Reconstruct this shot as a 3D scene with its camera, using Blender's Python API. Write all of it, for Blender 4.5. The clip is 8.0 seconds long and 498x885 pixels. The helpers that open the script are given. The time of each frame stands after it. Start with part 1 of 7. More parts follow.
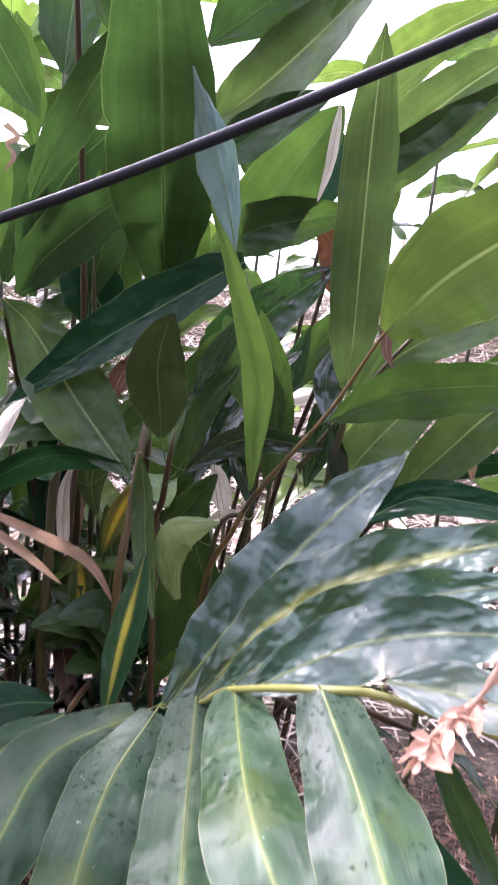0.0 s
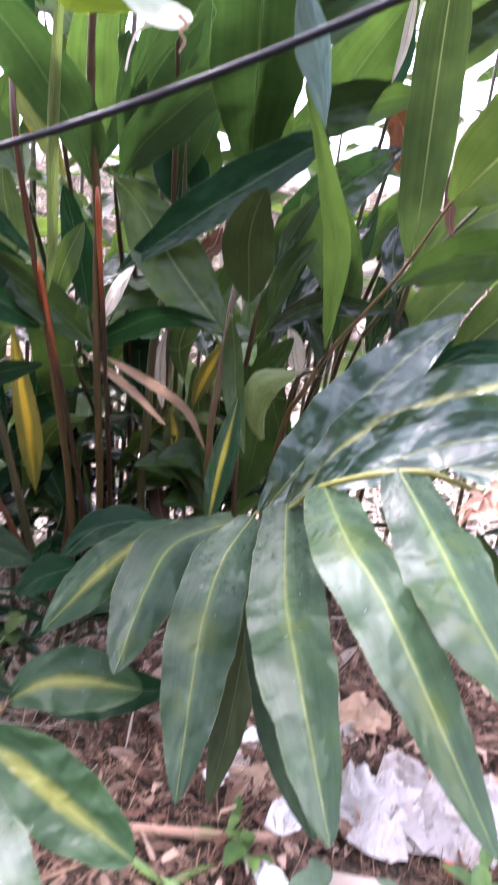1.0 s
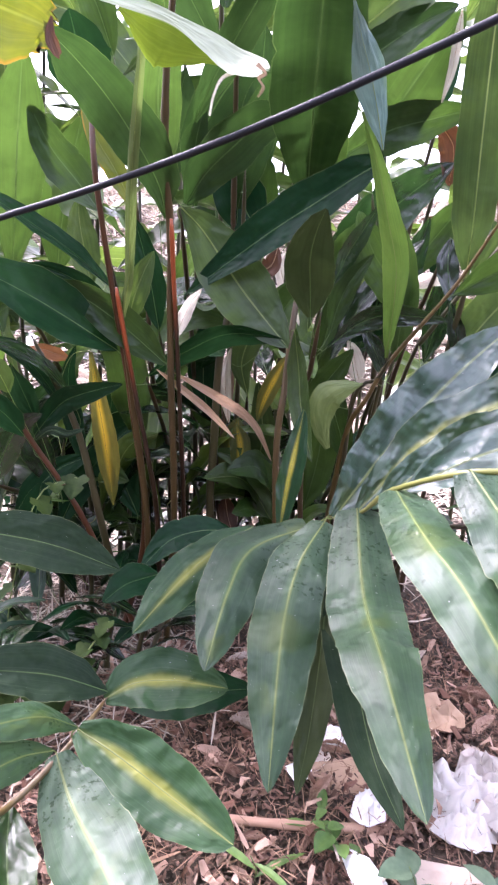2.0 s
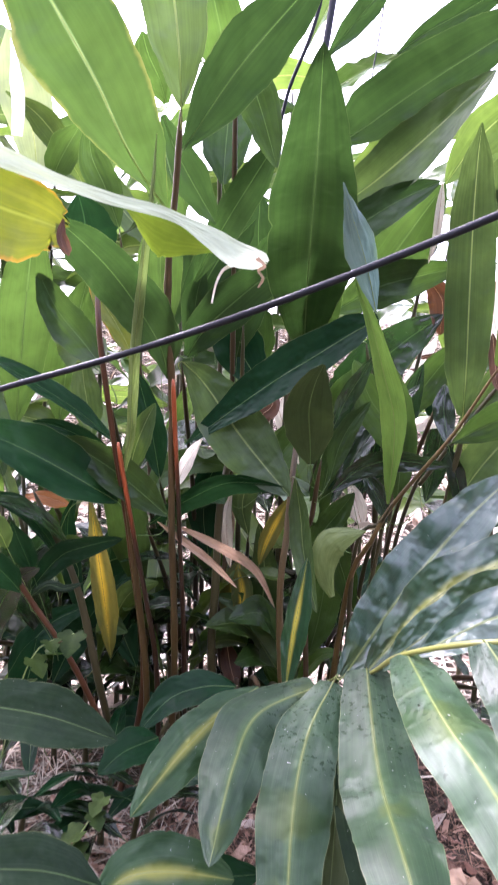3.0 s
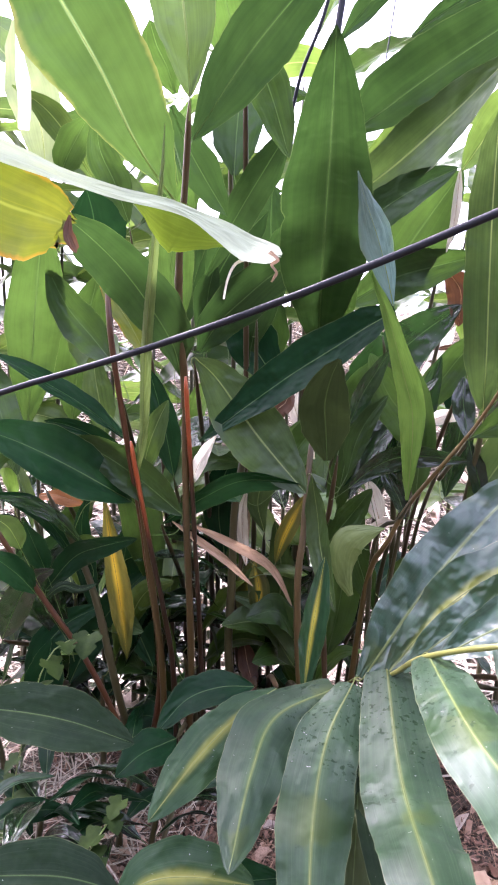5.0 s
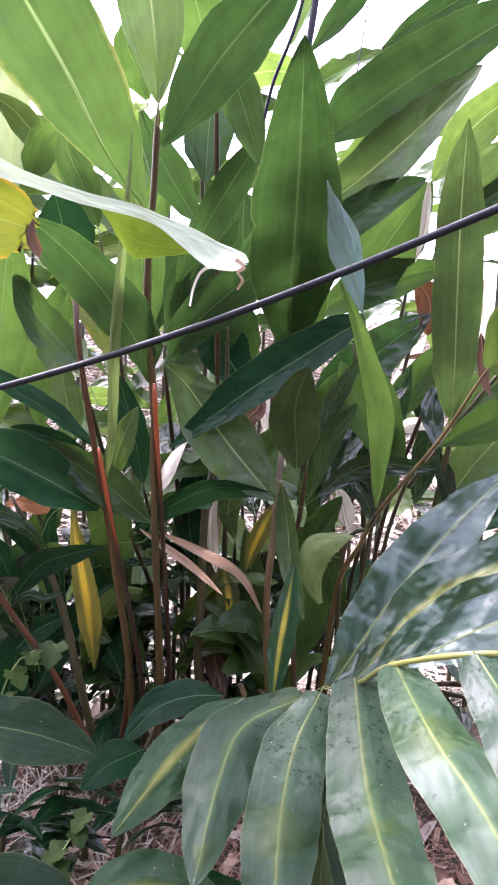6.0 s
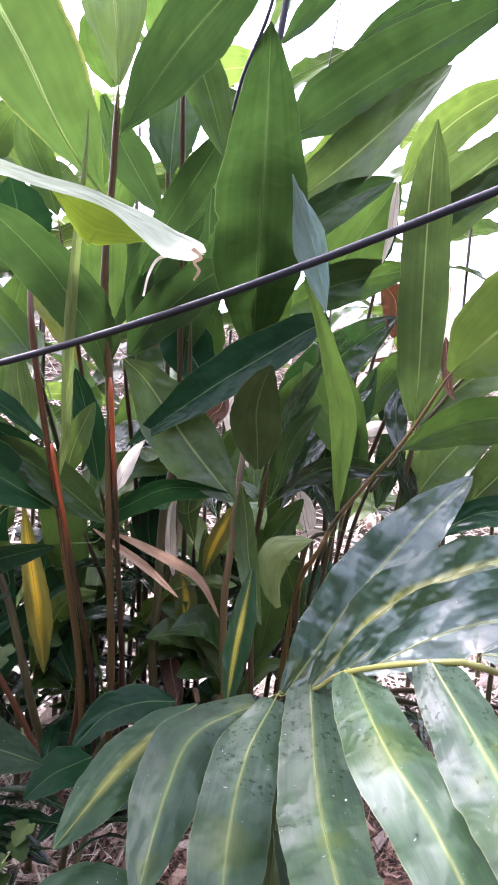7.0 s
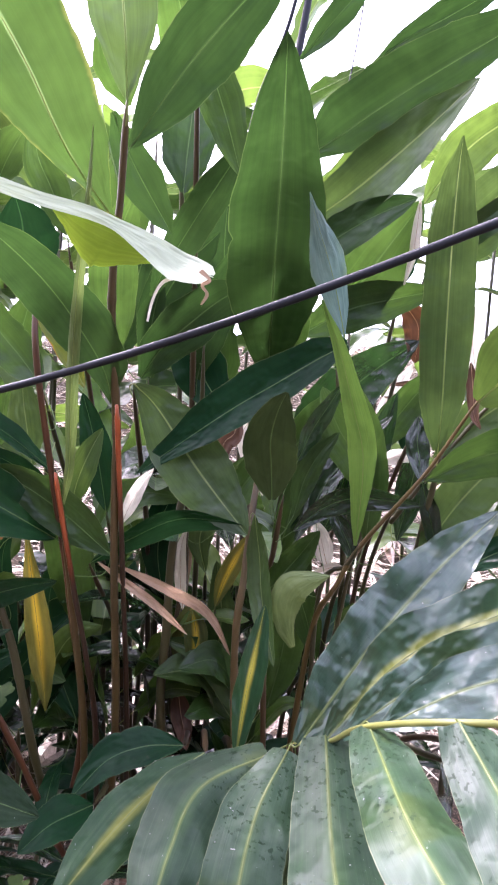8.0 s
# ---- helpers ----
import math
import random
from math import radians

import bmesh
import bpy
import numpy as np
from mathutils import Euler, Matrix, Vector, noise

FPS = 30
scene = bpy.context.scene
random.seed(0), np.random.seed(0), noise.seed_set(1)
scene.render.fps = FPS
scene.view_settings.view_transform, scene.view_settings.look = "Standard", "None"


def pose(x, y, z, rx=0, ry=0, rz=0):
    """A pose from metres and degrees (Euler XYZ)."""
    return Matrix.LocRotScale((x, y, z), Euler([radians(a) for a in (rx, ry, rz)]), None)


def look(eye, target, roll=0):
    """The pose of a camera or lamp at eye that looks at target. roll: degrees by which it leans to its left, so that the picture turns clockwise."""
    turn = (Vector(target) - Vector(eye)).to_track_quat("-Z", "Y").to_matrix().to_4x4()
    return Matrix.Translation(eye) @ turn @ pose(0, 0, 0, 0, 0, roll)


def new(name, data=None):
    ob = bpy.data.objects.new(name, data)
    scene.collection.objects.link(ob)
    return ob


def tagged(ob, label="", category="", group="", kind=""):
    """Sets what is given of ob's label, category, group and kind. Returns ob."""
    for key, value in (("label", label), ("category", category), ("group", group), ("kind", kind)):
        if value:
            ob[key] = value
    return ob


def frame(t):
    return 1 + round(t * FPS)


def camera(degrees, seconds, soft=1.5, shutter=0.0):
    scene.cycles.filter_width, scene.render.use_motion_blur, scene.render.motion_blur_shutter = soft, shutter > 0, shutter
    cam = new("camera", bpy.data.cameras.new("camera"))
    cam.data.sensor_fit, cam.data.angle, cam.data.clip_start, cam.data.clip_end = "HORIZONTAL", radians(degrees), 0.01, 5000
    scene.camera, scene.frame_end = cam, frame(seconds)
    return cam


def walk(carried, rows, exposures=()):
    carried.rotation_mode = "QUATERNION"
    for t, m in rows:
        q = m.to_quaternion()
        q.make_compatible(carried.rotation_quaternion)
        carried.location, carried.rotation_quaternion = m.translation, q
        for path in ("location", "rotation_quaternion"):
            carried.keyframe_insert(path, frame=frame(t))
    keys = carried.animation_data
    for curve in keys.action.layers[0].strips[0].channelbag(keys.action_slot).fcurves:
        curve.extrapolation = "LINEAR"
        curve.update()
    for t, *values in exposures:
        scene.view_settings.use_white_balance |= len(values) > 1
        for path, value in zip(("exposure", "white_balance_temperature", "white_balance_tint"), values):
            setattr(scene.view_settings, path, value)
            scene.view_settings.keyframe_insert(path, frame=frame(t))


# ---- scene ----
from mathutils.geometry import delaunay_2d_cdt

cam = camera(41.5, 8.0, soft=2.0, shutter=0.3)
PATH = [
    (0, (0.1783, 0.2373, 1.0274), (0.4139, 2.2145, 0.8399), 5.44),
    (0.5, (0.1463, 0.1068, 0.9783), (0.3695, 2.0751, 0.7031), 5.04),
    (1, (0.0715, 0.0111, 0.9381), (0.2259, 1.9507, 0.4755), 5.56),
    (1.2, (0.0692, 0.003, 0.92), (0.1762, 1.9046, 0.3095), 3.87),
    (1.4, (0.0486, -0.0411, 0.9332), (0.2141, 1.9085, 0.5185), 4.47),
    (1.5, (0.0442, -0.0417, 0.9356), (0.1848, 1.8978, 0.4681), 3.32),
    (2, (0.0138, -0.0561, 0.9407), (0.0345, 1.8972, 0.5115), 2.72),
    (2.2, (0.0001, -0.0552, 0.9456), (0.0085, 1.9081, 0.5647), 2.68),
    (3.3, (0.0017, -0.0139, 1.0496), (0.0145, 1.985, 0.9836), 1.40),
    (3.5, (0.0058, -0.0053, 1.0507), (-0.0161, 1.9919, 0.9472), 0.70),
    (4, (0.0079, -0.0061, 1.0539), (-0.04, 1.9891, 0.9247), 0.78),
    (4.2, (-0.002, -0.0075, 1.0515), (-0.0276, 1.9865, 0.9134), 0.7),
    (5.3, (0.0016, -0.0008, 1.039), (-0.0254, 1.9954, 0.9183), 1.13),
    (5.5, (0.0, 0.0, 1.043), (-0.0, 1.9973, 0.9383), 1.50),
    (6, (0.0147, 0.0029, 1.043), (0.0586, 1.9993, 0.9314), 1.39),
    (6.5, (0.0296, 0.0151, 1.0394), (0.1325, 2.0088, 0.9194), 2.26),
    (7, (0.0362, 0.0358, 1.0369), (0.1723, 2.0286, 0.9349), 2.83),
    (7.5, (0.0301, 0.0718, 1.0452), (0.1678, 2.0646, 0.9466), 3.33),
    (8, (0.0474, 0.1041, 1.0563), (0.1272, 2.1019, 1.0078), 3.27),
]
EXPOSURES = [(0.0, 3.20, 5720, 35), (0.5, 3.28, 5720, 35), (1.0, 3.38, 5720, 35), (1.6, 3.44, 5720, 35), (7.0, 3.42, 5720, 35), (8.0, 3.36, 5720, 35)]
walk(cam, [(t, look(eye, target, roll)) for t, eye, target, roll in PATH], EXPOSURES)

# ---- world, sun and exposure ----
SUN_ELEVATION, SUN_AZIMUTH = 52.0, -46.0
world = bpy.data.worlds.new("sky")
scene.world = world
world.use_nodes = True
sky = world.node_tree.nodes.new("ShaderNodeTexSky")
sky.sky_type, sky.sun_disc = "NISHITA", False
sky.sun_elevation, sky.sun_rotation = radians(SUN_ELEVATION), radians(SUN_AZIMUTH)
sky.air_density, sky.dust_density, sky.ozone_density = 0.45, 8.0, 0.4
back = world.node_tree.nodes["Background"]
back.inputs["Strength"].default_value = 0.15
haze = world.node_tree.nodes.new("ShaderNodeMix")
haze.data_type = "RGBA"
haze.inputs[0].default_value, haze.inputs[7].default_value = 0.5, (3.9, 4.0, 4.0, 1.0)  # thin bright cloud veils part of the blue
world.node_tree.links.new(sky.outputs[0], haze.inputs[6])
world.node_tree.links.new(haze.outputs[2], back.inputs["Color"])

sun = new("sun", bpy.data.lights.new("sun", "SUN"))
sun.data.energy, sun.data.angle, sun.data.color = 1.5, radians(9.0), (1.0, 0.95, 0.88)
az, el = radians(SUN_AZIMUTH), radians(SUN_ELEVATION)
sun.matrix_world = look((math.sin(az) * math.cos(el) * 9, math.cos(az) * math.cos(el) * 9, math.sin(el) * 9), (0, 0, 0))


# ---- materials ----
def shader(name):
    m = bpy.data.materials.new(name)
    m.use_nodes = True
    m.node_tree.nodes.clear()
    return m, m.node_tree.nodes, m.node_tree.links


def node(m, kind, **inputs):
    n = m.node_tree.nodes.new(kind)
    for key, value in inputs.items():
        slot = n.inputs[int(key[1:])] if key[0] == "_" and key[1:].isdigit() else n.inputs[key.replace("_", " ")]
        if hasattr(value, "is_output") or isinstance(value, bpy.types.NodeSocket):
            m.node_tree.links.new(value, slot)
        else:
            slot.default_value = value
    return n


def calc(m, op, a, b=0.0, clamp=False):
    n = m.node_tree.nodes.new("ShaderNodeMath")
    n.operation, n.use_clamp = op, clamp
    for slot, value in zip(n.inputs, (a, b)):
        if isinstance(value, bpy.types.NodeSocket):
            m.node_tree.links.new(value, slot)
        else:
            slot.default_value = value
    return n.outputs[0]


def blend(m, fac, a, b):
    n = m.node_tree.nodes.new("ShaderNodeMix")
    n.data_type = "RGBA"
    for slot, value in ((n.inputs[0], fac), (n.inputs[6], a), (n.inputs[7], b)):
        if isinstance(value, bpy.types.NodeSocket):
            m.node_tree.links.new(value, slot)
        elif isinstance(value, (int, float)):
            slot.default_value = value
        else:
            slot.default_value = (*value, 1.0)
    return n.outputs[2]


def span(m, value, lo, hi, out_lo=0.0, out_hi=1.0):
    n = m.node_tree.nodes.new("ShaderNodeMapRange")
    n.interpolation_type = "SMOOTHSTEP"
    m.node_tree.links.new(value, n.inputs[0])
    for i, v in enumerate((lo, hi, out_lo, out_hi)):
        n.inputs[i + 1].default_value = v
    return n.outputs[0]


def grain(m, vector, scale, detail=3.0, rough=0.55):
    return node(m, "ShaderNodeTexNoise", Vector=vector, Scale=scale, Detail=detail, Roughness=rough).outputs["Fac"]


def uv_map(m, name):
    n = m.node_tree.nodes.new("ShaderNodeUVMap")
    n.uv_map = name
    return n.outputs[0]


def leaf_material(name, dark, light, glow, streak=None, streak_size=0.0, rib=None, gloss=0.3, through_light=0.4,
                  spots=0.0, dust=0.0, browning=0.0, coat=0.4, pucker=3.0, vein_size=0.05, pleat=0.15, coat_rough=0.24, shine=0.5, edge_colour=(0.22, 0.10, 0.05)):
    """A strap leaf. UV x runs from -1 to 1 across the blade, UV y in metres along it."""
    m, nodes, links = shader(name)
    uv = uv_map(m, "UVMap")
    parts = node(m, "ShaderNodeSeparateXYZ", Vector=uv)
    across, along = calc(m, "ABSOLUTE", parts.outputs[0]), parts.outputs[1]
    chance = node(m, "ShaderNodeObjectInfo").outputs["Random"]
    shift = calc(m, "MULTIPLY", chance, 37.0)
    lines = node(m, "ShaderNodeCombineXYZ", X=calc(m, "MULTIPLY", parts.outputs[0], 9.0), Y=calc(m, "MULTIPLY", along, 2.2), Z=shift).outputs[0]
    fine = node(m, "ShaderNodeCombineXYZ", X=calc(m, "MULTIPLY", parts.outputs[0], 34.0), Y=calc(m, "MULTIPLY", along, 3.0), Z=shift).outputs[0]
    place = node(m, "ShaderNodeCombineXYZ", X=calc(m, "MULTIPLY", parts.outputs[0], 0.06), Y=along, Z=shift).outputs[0]
    flat = node(m, "ShaderNodeCombineXYZ", X=calc(m, "MULTIPLY", parts.outputs[0], 0.045), Y=along, Z=shift).outputs[0]
    streaks, hairs, clouds = grain(m, lines, 1.0, 3.0), grain(m, fine, 1.0, 2.0), grain(m, place, 14.0, 4.0)
    tone = calc(m, "ADD", calc(m, "MULTIPLY", streaks, 0.32), calc(m, "MULTIPLY", clouds, 0.58))
    tone = calc(m, "ADD", tone, calc(m, "MULTIPLY", calc(m, "SUBTRACT", chance, 0.5), 0.22))
    colour = blend(m, span(m, tone, 0.2, 0.75), dark, light)
    colour = blend(m, span(m, hairs, 0.5, 0.75, 0.0, 0.12), colour, light)
    run = node(m, "ShaderNodeSeparateXYZ", Vector=uv_map(m, "Run")).outputs[0]
    if streak:
        reach = calc(m, "ADD", across, calc(m, "MULTIPLY", calc(m, "SUBTRACT", clouds, 0.5), 0.35))
        middle = calc(m, "MULTIPLY", span(m, run, 0.02, 0.3, 0.3, 1.0), span(m, run, 0.55, 0.95, 1.0, 0.1))
        colour = blend(m, calc(m, "MULTIPLY", span(m, reach, 0.02, streak_size, 0.85, 0.0), middle), colour, streak)
    if dust:
        clean = colour
        colour = blend(m, span(m, grain(m, place, 45.0, 6.0, 0.7), 0.3, 0.75, dust * 0.25, dust), colour, (0.36, 0.42, 0.35))
        colour = blend(m, span(m, hairs, 0.55, 0.75, 0.0, 0.07), colour, (0.20, 0.25, 0.15))
        specks = span(m, grain(m, flat, 230.0, 1.0), 0.78, 0.80, 0.0, 0.6)
        colour = blend(m, specks, colour, (0.5, 0.52, 0.47))
        if spots:
            washed = span(m, grain(m, place, 7.0, 3.0), 0.54, 0.60)
            colour = blend(m, calc(m, "MULTIPLY", washed, 0.75), colour, blend(m, span(m, across, 0.0, 0.7), (0.050, 0.078, 0.012), (0.016, 0.044, 0.010)))
            wet = calc(m, "MULTIPLY", span(m, grain(m, flat, 130.0, 2.0), 0.58, 0.63), span(m, calc(m, "ADD", grain(m, flat, 22.0, 2.0), calc(m, "MULTIPLY", run, -0.7)), 0.26, 0.42))
            patch = span(m, calc(m, "ADD", grain(m, flat, 26.0, 3.0), calc(m, "MULTIPLY", run, -0.12)), 0.64, 0.67)
            colour = blend(m, calc(m, "MULTIPLY", calc(m, "MAXIMUM", wet, patch), spots), colour, clean)
            colour = blend(m, calc(m, "MULTIPLY", wet, spots * 0.7), colour, (0.004, 0.014, 0.005))
    if browning:
        edge = calc(m, "ADD", across, calc(m, "MULTIPLY", calc(m, "SUBTRACT", clouds, 0.5), 0.5))
        colour = blend(m, span(m, edge, 1.0 - browning, 1.02), colour, edge_colour)
    colour = blend(m, span(m, calc(m, "ADD", across, calc(m, "MULTIPLY", calc(m, "SUBTRACT", clouds, 0.5), 0.06)), 0.972, 1.0, 0.0, 0.4), colour, (0.24, 0.27, 0.12))
    if rib:
        vein = span(m, across, 0.01, vein_size, 0.85, 0.0)
        colour = blend(m, vein, colour, rib)
    relief = calc(m, "ADD", calc(m, "MULTIPLY", streaks, pleat), calc(m, "MULTIPLY", hairs, 0.04))
    puckers = node(m, "ShaderNodeCombineXYZ", X=calc(m, "MULTIPLY", parts.outputs[0], 1.5), Y=calc(m, "SUBTRACT", calc(m, "MULTIPLY", along, 21.0), calc(m, "MULTIPLY", across, 1.35)), Z=shift).outputs[0]
    uneven = span(m, grain(m, place, 16.0, 2.0), 0.38, 0.62, 0.35, 1.0)
    relief = calc(m, "ADD", relief, calc(m, "MULTIPLY", calc(m, "MULTIPLY", grain(m, puckers, 1.0, 0.3), uneven), pucker))
    bump = node(m, "ShaderNodeBump", Strength=0.4, Distance=0.005, Height=relief).outputs[0]
    rough = calc(m, "ADD", gloss, calc(m, "MULTIPLY", clouds, 0.18))
    skin = node(m, "ShaderNodeBsdfPrincipled", Base_Color=colour, Roughness=rough, Normal=bump)
    skin.inputs["IOR"].default_value, skin.inputs["Specular IOR Level"].default_value = 1.5, shine
    skin.inputs["Coat Weight"].default_value, skin.inputs["Coat Roughness"].default_value = coat, coat_rough
    veined = calc(m, "ADD", tone, calc(m, "MULTIPLY", calc(m, "SUBTRACT", hairs, 0.5), 0.22))
    if spots and dust:
        links.new(calc(m, "MULTIPLY", calc(m, "SUBTRACT", 1.0, calc(m, "MULTIPLY", wet, 0.6 * spots)), coat), skin.inputs["Coat Weight"])
        links.new(calc(m, "MULTIPLY", calc(m, "SUBTRACT", 1.0, calc(m, "MULTIPLY", wet, 0.5 * spots)), shine), skin.inputs["Specular IOR Level"])
    pass_colour = blend(m, 0.3, blend(m, span(m, veined, 0.2, 0.75), tuple(c * 0.6 for c in glow), tuple(min(1.0, c * 1.4) for c in glow)), colour)
    if rib:
        pass_colour = blend(m, vein, pass_colour, tuple(min(0.8, c * 1.15) for c in rib))
    inner = node(m, "ShaderNodeBsdfTranslucent", Color=pass_colour, Normal=bump)
    mix = node(m, "ShaderNodeMixShader", Fac=through_light)
    links.new(skin.outputs[0], mix.inputs[1])
    links.new(inner.outputs[0], mix.inputs[2])
    links.new(mix.outputs[0], node(m, "ShaderNodeOutputMaterial").inputs[0])
    return m


def plain_material(name, dark, light, scale=30.0, rough=0.7, stretch=(1, 1, 1), bump=0.3, depth=0.003, through_light=0.0, metal=0.0, speck=None, shine=0.5, foot=None, foot_span=(-0.17, 0.0)):
    """Grained, slightly uneven surface in object space, varied from piece to piece."""
    m, nodes, links = shader(name)
    chance = node(m, "ShaderNodeObjectInfo").outputs["Random"]
    island = node(m, "ShaderNodeNewGeometry").outputs["Random Per Island"]
    place = node(m, "ShaderNodeMapping", Vector=node(m, "ShaderNodeTexCoord").outputs["Object"], Scale=stretch).outputs[0]
    coarse, close = grain(m, place, scale * 0.25, 3.0), grain(m, place, scale, 5.0, 0.65)
    tone = calc(m, "ADD", calc(m, "MULTIPLY", coarse, 0.5), calc(m, "MULTIPLY", close, 0.5))
    tone = calc(m, "ADD", tone, calc(m, "MULTIPLY", calc(m, "SUBTRACT", chance, 0.5), 0.3))
    tone = calc(m, "ADD", tone, calc(m, "MULTIPLY", calc(m, "SUBTRACT", island, 0.5), 0.55))
    colour = blend(m, span(m, tone, 0.25, 0.78), dark, light)
    if speck:
        colour = blend(m, span(m, grain(m, place, scale * 3.0, 2.0), 0.62, 0.7), colour, speck)
    if foot:
        drop = node(m, "ShaderNodeSeparateXYZ", Vector=node(m, "ShaderNodeTexCoord").outputs["Object"]).outputs[2]
        colour = blend(m, span(m, calc(m, "ADD", drop, calc(m, "MULTIPLY", coarse, 0.05)), *foot_span), foot, colour)
    height = node(m, "ShaderNodeBump", Strength=bump, Distance=depth, Height=close).outputs[0]
    skin = node(m, "ShaderNodeBsdfPrincipled", Base_Color=colour, Roughness=rough, Normal=height, Metallic=metal)
    skin.inputs["Specular IOR Level"].default_value = shine
    last = skin.outputs[0]
    if through_light:
        inner = node(m, "ShaderNodeBsdfTranslucent", Color=colour, Normal=height)
        mix = node(m, "ShaderNodeMixShader", Fac=through_light)
        links.new(last, mix.inputs[1])
        links.new(inner.outputs[0], mix.inputs[2])
        last = mix.outputs[0]
    links.new(last, node(m, "ShaderNodeOutputMaterial").inputs[0])
    return m


